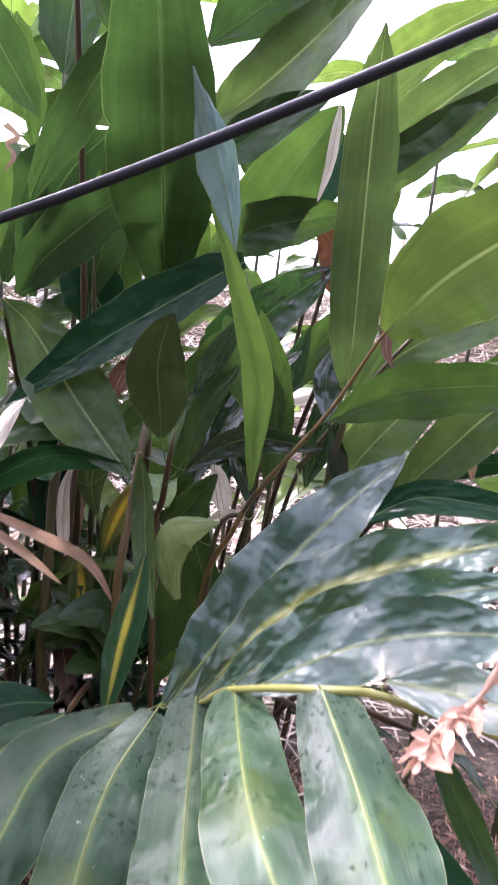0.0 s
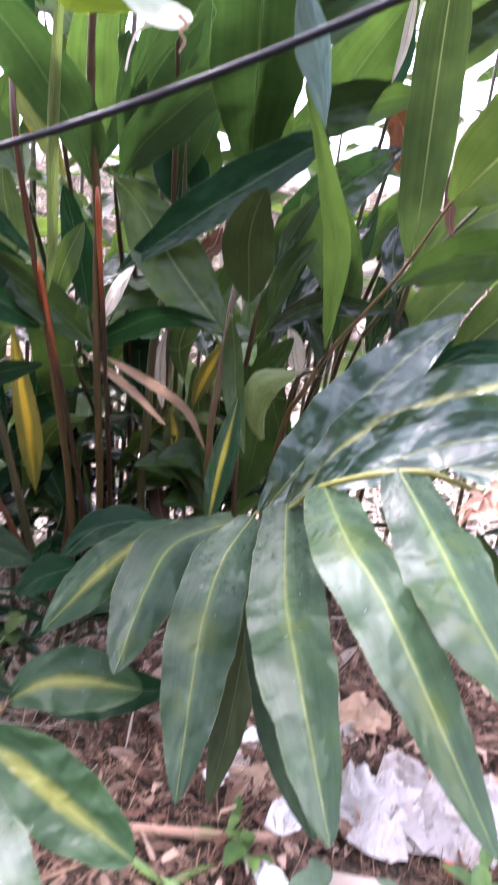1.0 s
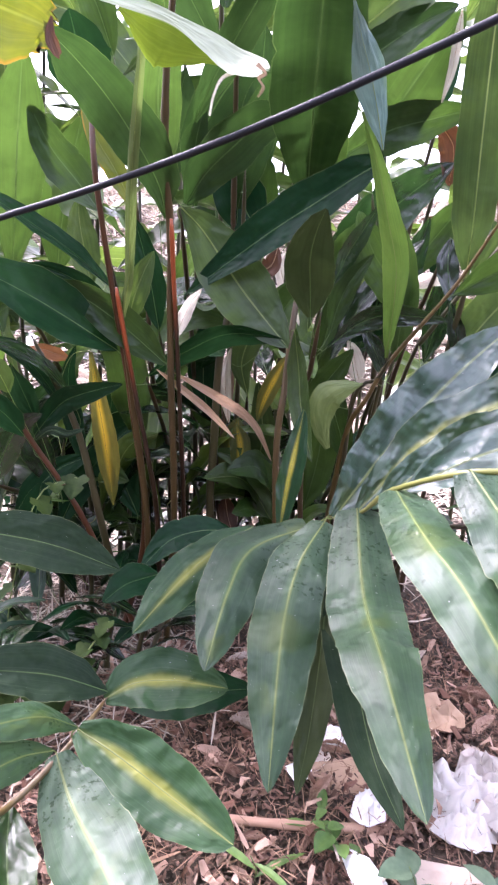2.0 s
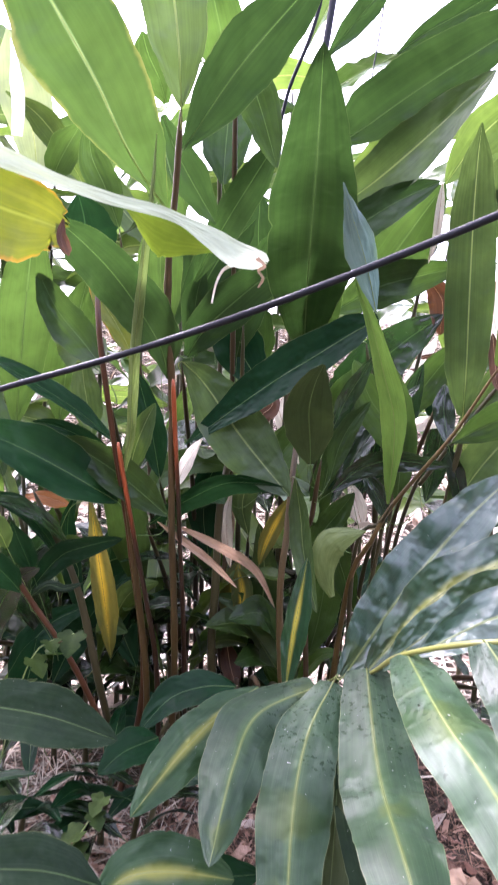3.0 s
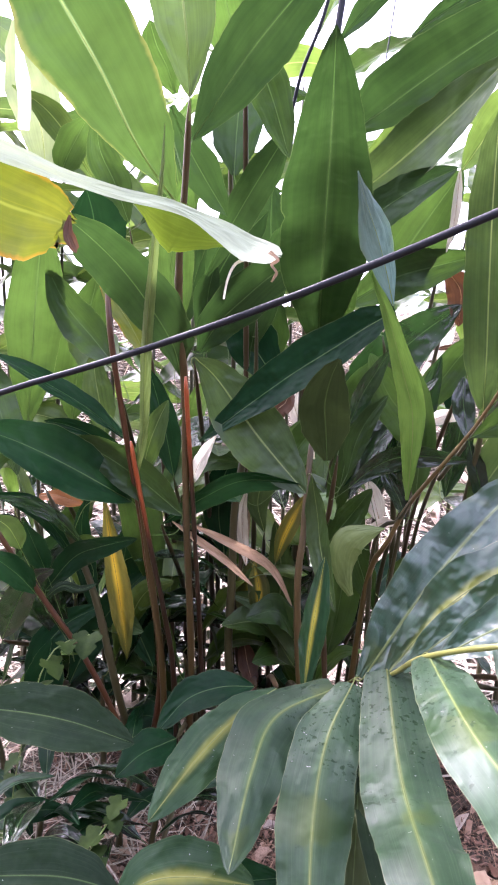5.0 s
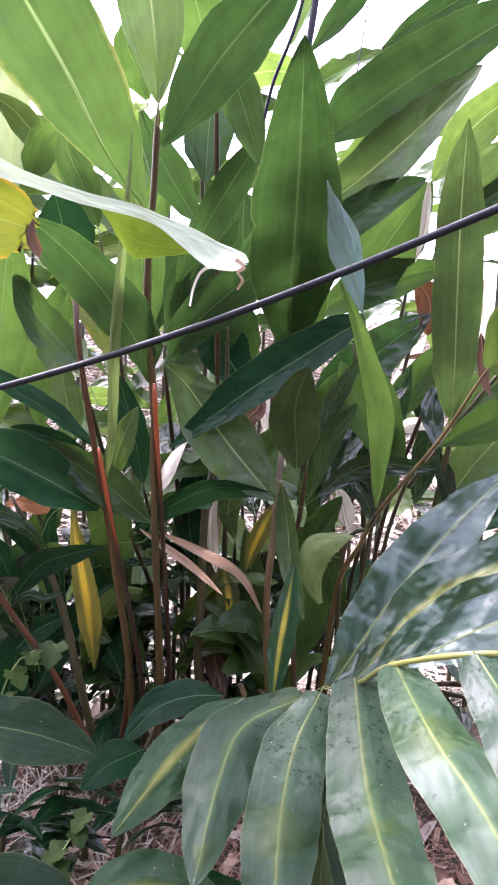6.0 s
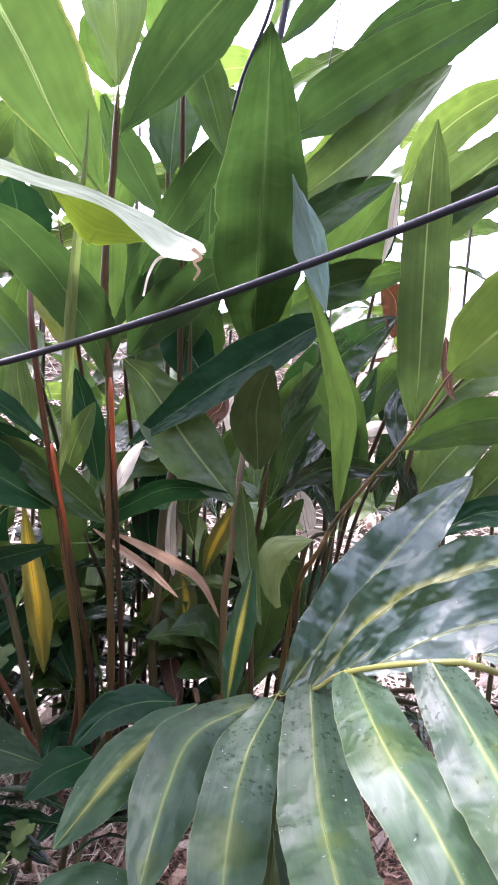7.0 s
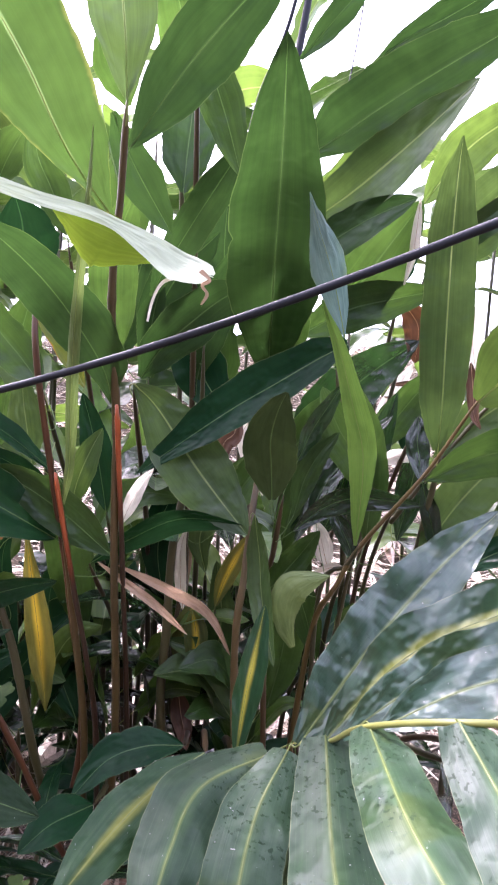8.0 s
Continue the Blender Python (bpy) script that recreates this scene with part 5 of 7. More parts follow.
leaf(shoot_r, [(0.301, 1.62, 0.888), (0.323, 1.607, 0.848), (0.347, 1.593, 0.802), (0.36, 1.58, 0.756)], 0.047, (-0.3, -0.93, 0.1), "shaded", sides=[(0, 0.0042, 0.0042), (0.4, 0.0276, 0.0193), (0.75, 0.0191, 0.0164), (1, 0.0014, 0.0014)], wave=0.12, attach=(0.3, 1.56, 0.7), seed=142)

shoot_t = thing("ginger_shoot", (0.52, 1.9, -0.02), "ginger shoot with a tall upright light green leaf", "ginger plant", "shoots of the ginger clump")
stem(shoot_t, [(0.52, 1.9, -0.02), (0.5, 1.75, 0.45), (0.537, 1.551, 1.028)], 0.0106, 0.0070, "olive", seed=1)
leaf(shoot_t, [(0.517, 1.521, 1.027), (0.513, 1.5, 1.137), (0.502, 1.47, 1.285), (0.489, 1.43, 1.446), (0.479, 1.39, 1.561), (0.472, 1.353, 1.632)], 0.109, (-0.313, -0.915, -0.256), "fresh", sides=[(0, 0.0118, 0.0118), (0.08, 0.0338, 0.026), (0.18, 0.049, 0.0439), (0.4, 0.0543, 0.0543), (0.7, 0.0497, 0.0497), (0.88, 0.0319, 0.0319), (1, 0.0012, 0.0012)], fold=7, attach=(0.533, 1.569, 0.975), seed=10)
stem(shoot_t, [(0.446, 2.11, -0.02), (0.501, 2.08, 0.901), (0.554, 1.811, 1.498)], 0.0090, 0.0052, "olive", seed=21)
leaf(shoot_t, [(0.557, 1.81, 1.502), (0.671, 1.765, 1.634), (0.766, 1.715, 1.722), (0.905, 1.663, 1.821)], 0.138, (-0.214, -0.933, -0.289), "fresh", attach=(0.55, 1.832, 1.452), seed=25)
leaf(shoot_t, [(0.573, 1.854, 1.467), (0.682, 1.777, 1.587), (0.771, 1.736, 1.655), (0.872, 1.654, 1.735)], 0.109, (-0.221, -0.935, -0.277), "fresh", attach=(0.546, 1.853, 1.406), seed=33)
stem(shoot_t, [(0.456, 2.238, -0.02), (0.513, 2.208, 1.023), (0.567, 1.94, 1.7)], 0.0090, 0.0052, "olive", seed=23)
leaf(shoot_t, [(0.57, 1.938, 1.704), (0.663, 1.896, 1.838), (0.754, 1.844, 1.906), (0.867, 1.788, 1.958)], 0.131, (-0.213, -0.896, -0.39), "young", attach=(0.563, 1.96, 1.648), seed=48)
leaf(shoot_t, [(0.516, 1.904, 1.416), (0.461, 1.886, 1.463), (0.496, 1.872, 1.533), (0.529, 1.864, 1.645)], 0.104, (-0.228, -0.97, -0.087), "deep", attach=(0.542, 1.873, 1.36), seed=56)
stem(shoot_t, [(0.443, 2.1, -0.02), (0.499, 2.07, 0.6), (0.555, 1.8, 0.999)], 0.0090, 0.0052, "olive", seed=25)
leaf(shoot_t, [(0.554, 1.8, 1), (0.538, 1.803, 1.046), (0.544, 1.805, 1.085), (0.551, 1.807, 1.124)], 0.068, (-0.308, -0.946, 0.103), "deep", attach=(0.55, 1.821, 0.968), seed=71)
stem(shoot_t, [(0.32, 2.099, -0.02), (0.36, 2.069, 0.589), (0.397, 1.8, 0.978)], 0.0090, 0.0052, "brown", seed=26)
leaf(shoot_t, [(0.4, 1.799, 0.981), (0.484, 1.785, 1.091), (0.538, 1.769, 1.167), (0.59, 1.713, 1.238)], 0.092, (-0.259, -0.966, -0.022), "mature", attach=(0.395, 1.82, 0.948), seed=86)

shoot_f = thing("ginger_shoot", (0.86, 0.95, -0.02), "leaning ginger shoot with dusty leaves fanned out on both sides", "ginger plant", "shoots of the ginger clump")
stem(shoot_f, [(0.86, 0.95, -0.02), (0.8, 0.92, 0.3), (0.66, 0.9, 0.6), (0.46, 0.917, 0.684), (0.371, 0.916, 0.697), (0.283, 1.067, 0.618), (0.255, 1.2, 0.53), (0.196, 1.234, 0.508)], 0.0058, 0.0043, "yellow", seed=1)
stem(shoot_f, [(0.037, 1.95, -0.02), (0.041, 1.731, 0.28), (0.048, 1.273, 0.468)], 0.0090, 0.0052, "brown", seed=20)
leaf(shoot_f, [(0.046, 1.272, 0.467), (-0.019, 1.23, 0.437), (-0.094, 1.167, 0.386), (-0.177, 1.078, 0.312)], 0.098, (0.126, -0.708, 0.695), "striped", peak=0.5, fold=-8, seed=11)
leaf(shoot_f, [(0.16, 1.252, 0.479), (0.045, 1.2, 0.445), (0, 1.098, 0.396), (-0.033, 0.954, 0.316)], 0.129, (0.162, -0.485, 0.86), "dusty", peak=0.42, fold=-16, base=0.4, wave=0.12, attach=(0.196, 1.234, 0.508), seed=19)
leaf(shoot_f, [(0.19, 1.223, 0.502), (0.132, 1.12, 0.447), (0.1, 1.021, 0.348), (0.08, 0.849, 0.17)], 0.130, (-0.12, -0.58, 0.80), "dusty", peak=0.42, fold=-12, base=0.42, wave=0.13, attach=(0.196, 1.234, 0.508), seed=27)
leaf(shoot_f, [(0.25, 1.205, 0.54), (0.235, 1, 0.451), (0.232, 0.798, 0.433), (0.252, 0.604, 0.344)], 0.133, (-0.17, -0.16, 0.97), "dusty", peak=0.35, fold=-14, base=0.62, tip=0.62, wave=0.12, drops=6, attach=(0.245, 1.206, 0.526), seed=35)
leaf(shoot_f, [(0.288, 1.07, 0.624), (0.283, 0.839, 0.617), (0.31, 0.701, 0.583), (0.365, 0.473, 0.465)], 0.105, (-0.25, -0.46, 0.85), "dusty", peak=0.4, fold=-14, base=0.58, wave=0.12, drops=9, attach=(0.28, 1.079, 0.61), seed=43)
leaf(shoot_f, [(0.365, 0.914, 0.699), (0.377, 0.788, 0.658), (0.373, 0.632, 0.629), (0.363, 0.458, 0.611)], 0.109, (-0.2, -0.3, 0.93), "dusty", peak=0.4, fold=-14, base=0.52, wave=0.12, drops=8, attach=(0.363, 0.929, 0.689), seed=51)
leaf(shoot_f, [(0.208, 1.223, 0.511), (0.318, 1.243, 0.667), (0.446, 1.279, 0.81), (0.578, 1.32, 0.925)], 0.134, (-0.234, -0.872, 0.43), "glossy", peak=0.42, fold=10, base=0.2, wave=0.14, attach=(0.196, 1.234, 0.508), seed=59)
leaf(shoot_f, [(0.25, 1.201, 0.532), (0.354, 1.16, 0.683), (0.489, 1.127, 0.774), (0.712, 1.063, 0.864)], 0.112, (-0.478, -0.764, 0.433), "sheen", peak=0.45, fold=10, base=0.15, wave=0.14, seed=67)
leaf(shoot_f, [(0.27, 1.162, 0.556), (0.367, 1.114, 0.66), (0.493, 1.071, 0.744), (0.661, 1.02, 0.807)], 0.092, (-0.534, -0.732, 0.423), "glossy", peak=0.45, base=0.15, wave=0.14, attach=(0.26, 1.176, 0.546), seed=75)
leaf(shoot_f, [(0.307, 1.055, 0.625), (0.414, 1.023, 0.698), (0.508, 0.987, 0.738), (0.642, 0.916, 0.771)], 0.100, (-0.488, -0.687, 0.537), "glossy", peak=0.45, base=0.15, wave=0.14, attach=(0.283, 1.067, 0.618), seed=83)
leaf(shoot_f, [(0.44, 0.92, 0.708), (0.505, 0.873, 0.717), (0.574, 0.785, 0.729)], 0.068, (-0.48, -0.539, 0.692), "glossy", attach=(0.444, 0.917, 0.686), seed=91)
leaf(shoot_f, [(0.214, 1.285, 0.435), (0.19, 1.133, 0.302), (0.162, 1.006, 0.189), (0.131, 0.891, 0.133)], 0.085, (-0.087, -0.651, 0.754), "olive", attach=(0.196, 1.234, 0.508), seed=99)
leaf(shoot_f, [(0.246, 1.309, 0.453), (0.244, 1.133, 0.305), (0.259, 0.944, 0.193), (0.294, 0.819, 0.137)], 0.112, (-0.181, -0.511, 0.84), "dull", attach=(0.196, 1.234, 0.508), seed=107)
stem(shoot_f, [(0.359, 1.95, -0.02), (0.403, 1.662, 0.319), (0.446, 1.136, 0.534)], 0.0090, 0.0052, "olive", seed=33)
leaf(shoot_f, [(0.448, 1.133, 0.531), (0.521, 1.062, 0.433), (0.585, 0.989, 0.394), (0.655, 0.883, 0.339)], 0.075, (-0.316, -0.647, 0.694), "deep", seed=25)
stem(shoot_f, [(0.457, 1.95, -0.02), (0.514, 1.631, 0.335), (0.57, 1.073, 0.559)], 0.0090, 0.0052, "brown", seed=34)
leaf(shoot_f, [(0.571, 1.072, 0.558), (0.602, 1.04, 0.494), (0.631, 0.999, 0.432), (0.648, 0.939, 0.374)], 0.042, (-0.37, -0.844, 0.389), "mature", seed=40)

shoot_g = thing("ginger_shoot", (-0.5, 0.86, -0.02), "low ginger shoot with short broad yellow-streaked leaves", "ginger plant", "shoots of the ginger clump")
stem(shoot_g, [(-0.5, 0.86, -0.02), (-0.359, 0.75, 0.163), (-0.319, 0.82, 0.157), (-0.273, 0.904, 0.172), (-0.236, 0.99, 0.188), (-0.219, 1.052, 0.193)], 0.0059, 0.0049, "orange", seed=1)
leaf(shoot_g, [(-0.223, 1.051, 0.19), (-0.168, 1.062, 0.219), (-0.093, 1.067, 0.224), (0.008, 1.064, 0.214)], 0.121, (-0.008, -0.601, 0.8), "striped", peak=0.45, tip=0.6, base=0.2, seed=47)
leaf(shoot_g, [(-0.246, 0.942, 0.203), (-0.168, 0.897, 0.189), (-0.076, 0.84, 0.166), (0.028, 0.772, 0.143)], 0.120, (-0.199, -0.621, 0.758), "striped", peak=0.45, tip=0.5, base=0.25, attach=(-0.256, 0.943, 0.18), seed=55)
leaf(shoot_g, [(-0.273, 0.906, 0.182), (-0.229, 0.829, 0.157), (-0.154, 0.723, 0.142), (-0.057, 0.568, 0.143)], 0.133, (-0.212, -0.285, 0.935), "dusty", peak=0.42, base=0.3, fold=-10, seed=63)
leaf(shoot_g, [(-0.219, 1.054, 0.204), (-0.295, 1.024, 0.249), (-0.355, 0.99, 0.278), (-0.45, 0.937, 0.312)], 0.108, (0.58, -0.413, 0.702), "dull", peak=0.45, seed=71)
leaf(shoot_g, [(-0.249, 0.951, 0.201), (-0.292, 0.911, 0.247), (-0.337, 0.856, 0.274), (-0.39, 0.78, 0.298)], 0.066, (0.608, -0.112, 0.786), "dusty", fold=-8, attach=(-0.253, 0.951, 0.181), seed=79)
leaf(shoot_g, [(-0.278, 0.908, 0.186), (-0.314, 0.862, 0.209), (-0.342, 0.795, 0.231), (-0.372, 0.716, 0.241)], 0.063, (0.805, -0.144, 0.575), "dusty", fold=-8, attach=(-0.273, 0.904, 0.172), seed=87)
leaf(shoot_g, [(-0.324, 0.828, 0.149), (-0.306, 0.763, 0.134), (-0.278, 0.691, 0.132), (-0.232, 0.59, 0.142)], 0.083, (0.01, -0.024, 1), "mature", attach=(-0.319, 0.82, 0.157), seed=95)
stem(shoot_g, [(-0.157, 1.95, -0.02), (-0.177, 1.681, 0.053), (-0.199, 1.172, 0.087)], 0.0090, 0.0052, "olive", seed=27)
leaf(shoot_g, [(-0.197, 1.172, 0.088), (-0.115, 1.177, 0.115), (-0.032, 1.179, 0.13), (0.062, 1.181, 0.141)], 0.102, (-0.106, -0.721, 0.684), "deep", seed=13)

shoot_m = thing("ginger_shoot", (-0.22, 1.58, -0.02), "low ginger shoots with shaded dark leaves", "ginger plant", "shoots of the ginger clump")
stem(shoot_m, [(-0.22, 1.58, -0.02), (-0.355, 1.448, 0.396), (-0.449, 1.379, 0.596), (-0.497, 1.315, 0.714), (-0.548, 1.271, 0.834)], 0.0080, 0.0051, "rust", seed=1)
stem(shoot_m, [(-0.27, 1.66, -0.02), (-0.32, 1.524, 0.316), (-0.379, 1.479, 0.612), (-0.471, 1.441, 0.835)], 0.0106, 0.0074, "olive", seed=2)
stem(shoot_m, [(-0.422, 1.95, -0.02), (-0.475, 1.641, 0.299), (-0.53, 1.092, 0.499)], 0.0090, 0.0052, "brown", seed=20)
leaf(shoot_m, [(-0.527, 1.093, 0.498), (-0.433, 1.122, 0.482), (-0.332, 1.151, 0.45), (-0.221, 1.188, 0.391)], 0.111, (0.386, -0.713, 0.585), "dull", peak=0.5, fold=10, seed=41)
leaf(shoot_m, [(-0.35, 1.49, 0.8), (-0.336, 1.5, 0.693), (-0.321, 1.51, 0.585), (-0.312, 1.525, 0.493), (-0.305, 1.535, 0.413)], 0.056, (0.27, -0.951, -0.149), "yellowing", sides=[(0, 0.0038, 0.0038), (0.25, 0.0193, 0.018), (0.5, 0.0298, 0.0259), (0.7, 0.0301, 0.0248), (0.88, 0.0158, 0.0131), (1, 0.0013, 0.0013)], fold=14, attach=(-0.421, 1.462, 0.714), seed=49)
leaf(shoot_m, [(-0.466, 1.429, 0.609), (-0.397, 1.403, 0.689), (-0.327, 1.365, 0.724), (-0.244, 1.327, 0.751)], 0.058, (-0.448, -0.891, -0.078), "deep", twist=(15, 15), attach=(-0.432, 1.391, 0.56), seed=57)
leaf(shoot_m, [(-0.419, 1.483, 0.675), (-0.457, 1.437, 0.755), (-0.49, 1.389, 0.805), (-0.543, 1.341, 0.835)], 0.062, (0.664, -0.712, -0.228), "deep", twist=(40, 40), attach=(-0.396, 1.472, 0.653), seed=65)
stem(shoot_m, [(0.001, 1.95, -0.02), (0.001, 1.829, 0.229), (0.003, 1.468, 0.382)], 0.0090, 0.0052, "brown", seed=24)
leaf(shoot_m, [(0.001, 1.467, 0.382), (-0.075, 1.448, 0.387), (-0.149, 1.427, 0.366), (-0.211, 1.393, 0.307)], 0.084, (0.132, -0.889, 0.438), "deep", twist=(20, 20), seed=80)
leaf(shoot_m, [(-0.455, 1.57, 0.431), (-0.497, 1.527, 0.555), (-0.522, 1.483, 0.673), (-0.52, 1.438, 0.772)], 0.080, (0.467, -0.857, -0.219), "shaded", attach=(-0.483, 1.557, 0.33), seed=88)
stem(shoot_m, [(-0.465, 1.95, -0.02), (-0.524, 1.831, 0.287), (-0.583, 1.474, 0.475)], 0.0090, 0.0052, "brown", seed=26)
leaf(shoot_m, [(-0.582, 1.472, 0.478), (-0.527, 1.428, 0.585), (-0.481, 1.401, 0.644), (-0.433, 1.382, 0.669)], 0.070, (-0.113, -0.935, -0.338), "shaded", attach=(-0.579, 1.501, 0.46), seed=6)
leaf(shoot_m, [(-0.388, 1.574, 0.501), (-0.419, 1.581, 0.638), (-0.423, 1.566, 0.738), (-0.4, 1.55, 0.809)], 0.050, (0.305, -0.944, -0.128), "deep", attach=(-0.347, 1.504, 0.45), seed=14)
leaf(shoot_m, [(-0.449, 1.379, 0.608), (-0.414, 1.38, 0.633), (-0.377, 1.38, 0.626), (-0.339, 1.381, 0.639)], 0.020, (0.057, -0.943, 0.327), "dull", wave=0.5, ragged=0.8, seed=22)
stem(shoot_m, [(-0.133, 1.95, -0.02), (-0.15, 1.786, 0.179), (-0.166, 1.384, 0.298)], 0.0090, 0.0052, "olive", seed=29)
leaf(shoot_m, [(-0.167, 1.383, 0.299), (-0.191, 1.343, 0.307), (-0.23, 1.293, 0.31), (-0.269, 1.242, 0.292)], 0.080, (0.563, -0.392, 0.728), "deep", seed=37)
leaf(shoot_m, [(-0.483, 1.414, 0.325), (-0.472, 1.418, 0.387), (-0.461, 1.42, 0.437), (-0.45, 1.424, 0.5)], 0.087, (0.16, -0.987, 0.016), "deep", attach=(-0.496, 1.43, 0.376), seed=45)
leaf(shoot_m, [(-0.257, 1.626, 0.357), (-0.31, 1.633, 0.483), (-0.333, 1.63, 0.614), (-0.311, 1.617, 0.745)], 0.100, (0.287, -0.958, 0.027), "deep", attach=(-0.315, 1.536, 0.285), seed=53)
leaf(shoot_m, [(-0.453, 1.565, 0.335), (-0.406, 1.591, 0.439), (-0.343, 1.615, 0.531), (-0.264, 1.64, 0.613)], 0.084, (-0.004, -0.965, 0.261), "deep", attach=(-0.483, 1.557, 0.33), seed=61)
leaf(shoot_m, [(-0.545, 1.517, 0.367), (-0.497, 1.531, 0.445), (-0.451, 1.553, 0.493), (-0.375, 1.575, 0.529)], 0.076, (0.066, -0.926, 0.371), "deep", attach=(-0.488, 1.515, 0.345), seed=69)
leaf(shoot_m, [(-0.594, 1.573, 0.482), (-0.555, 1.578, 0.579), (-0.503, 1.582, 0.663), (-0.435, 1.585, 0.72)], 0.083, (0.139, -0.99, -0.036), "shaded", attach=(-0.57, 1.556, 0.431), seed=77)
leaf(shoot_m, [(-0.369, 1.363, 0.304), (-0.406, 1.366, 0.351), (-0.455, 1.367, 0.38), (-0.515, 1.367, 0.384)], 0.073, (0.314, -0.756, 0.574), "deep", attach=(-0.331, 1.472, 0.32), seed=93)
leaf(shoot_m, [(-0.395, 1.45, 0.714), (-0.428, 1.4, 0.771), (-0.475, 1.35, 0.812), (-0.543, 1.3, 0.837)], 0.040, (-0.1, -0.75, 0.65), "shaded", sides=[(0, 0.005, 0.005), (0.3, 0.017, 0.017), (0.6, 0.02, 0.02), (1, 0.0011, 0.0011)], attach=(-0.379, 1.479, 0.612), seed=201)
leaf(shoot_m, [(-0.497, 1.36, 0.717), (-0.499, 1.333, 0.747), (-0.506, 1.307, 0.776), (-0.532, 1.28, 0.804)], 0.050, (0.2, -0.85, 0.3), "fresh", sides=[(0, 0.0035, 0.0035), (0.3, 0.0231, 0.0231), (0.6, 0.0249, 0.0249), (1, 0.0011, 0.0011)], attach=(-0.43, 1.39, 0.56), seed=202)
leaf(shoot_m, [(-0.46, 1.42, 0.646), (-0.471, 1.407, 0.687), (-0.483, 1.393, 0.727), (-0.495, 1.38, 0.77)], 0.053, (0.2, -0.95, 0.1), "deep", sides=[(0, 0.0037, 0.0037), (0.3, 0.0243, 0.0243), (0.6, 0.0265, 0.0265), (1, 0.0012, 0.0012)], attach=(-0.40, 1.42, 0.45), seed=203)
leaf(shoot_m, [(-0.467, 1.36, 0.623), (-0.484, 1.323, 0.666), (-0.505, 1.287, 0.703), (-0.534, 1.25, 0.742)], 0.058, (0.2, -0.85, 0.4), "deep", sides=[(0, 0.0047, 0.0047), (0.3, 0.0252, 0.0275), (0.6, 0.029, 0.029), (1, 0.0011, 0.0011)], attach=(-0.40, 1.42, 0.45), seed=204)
leaf(shoot_m, [(-0.558, 1.66, 0.783), (-0.519, 1.66, 0.787), (-0.482, 1.66, 0.777), (-0.441, 1.66, 0.764)], 0.037, (0.0, -0.95, 0.3), "ochre", sides=[(0, 0.0057, 0.0086), (0.4, 0.0143, 0.0215), (0.7, 0.0172, 0.02), (1, 0.0029, 0.0029)], wave=0.3, ragged=0.6, seed=205)

shoot_p = thing("ginger_shoot", (-0.13, 1.66, -0.02), "bare ginger stems with hanging dry leaves", "ginger plant", "shoots of the ginger clump")
stem(shoot_p, [(0.1, 1.85, -0.02), (-0.039, 1.764, 0.305), (-0.039, 1.76, 0.619), (-0.029, 1.772, 0.848)], 0.0092, 0.0071, "brown", seed=2)
leaf(shoot_p, [(-0.179, 1.368, 0.781), (-0.128, 1.386, 0.74), (-0.068, 1.423, 0.686), (-0.005, 1.479, 0.612)], 0.018, (0.468, -0.879, -0.091), "dry", fold=20, seed=8)
leaf(shoot_p, [(-0.142, 1.378, 0.774), (-0.045, 1.445, 0.713), (0.036, 1.531, 0.642), (0.091, 1.595, 0.532)], 0.024, (0.626, -0.754, -0.199), "dry", wave=0.2, fold=20, seed=16)
leaf(shoot_p, [(-0.03, 1.889, 0.786), (-0.035, 1.885, 0.705), (-0.039, 1.881, 0.623), (-0.034, 1.876, 0.541)], 0.036, (0.011, -0.999, 0.052), "dry", seed=24)
leaf(shoot_p, [(-0.155, 1.491, 0.837), (-0.138, 1.494, 0.882), (-0.116, 1.496, 0.928), (-0.096, 1.497, 0.954)], 0.031, (0.053, -0.998, 0.027), "bleached", wave=0.35, ragged=0.6, seed=32)
leaf(shoot_p, [(-0.029, 1.719, 0.401), (-0.019, 1.716, 0.341), (-0.007, 1.694, 0.305), (0.002, 1.662, 0.274)], 0.051, (-0.031, -0.86, 0.51), "husk", seed=40)
leaf(shoot_p, [(0.088, 1.804, 1.081), (0.074, 1.802, 1.034), (0.051, 1.801, 1.01), (0.03, 1.797, 0.94)], 0.053, (0.002, -0.999, 0.05), "husk", wave=0.3, seed=48)
leaf(shoot_p, [(0.125, 1.905, 1.084), (0.102, 1.902, 1.034), (0.129, 1.898, 0.953), (0.164, 1.894, 0.873)], 0.042, (-0.063, -0.998, 0.032), "bleached", wave=0.35, ragged=0.6, seed=56)
stem(shoot_p, [(-0.127, 2.185, -0.02), (-0.143, 2.155, 0.421), (-0.16, 1.885, 0.703)], 0.0090, 0.0052, "olive", seed=27)
leaf(shoot_p, [(-0.159, 1.885, 0.701), (-0.117, 1.882, 0.653), (-0.082, 1.879, 0.589), (-0.063, 1.874, 0.492)], 0.099, (0.218, -0.962, 0.167), "mature", attach=(-0.159, 1.906, 0.681), seed=71)
leaf(shoot_p, [(0.542, 2.111, 1.207), (0.605, 2.112, 1.216), (0.659, 2.112, 1.221), (0.73, 2.113, 1.239)], 0.018, (0.01, -0.998, -0.054), "husk", seed=79)
leaf(shoot_p, [(0.534, 2.11, 1.171), (0.588, 2.109, 1.165), (0.642, 2.109, 1.159), (0.733, 2.107, 1.122)], 0.025, (-0.015, -0.996, -0.085), "husk", seed=87)
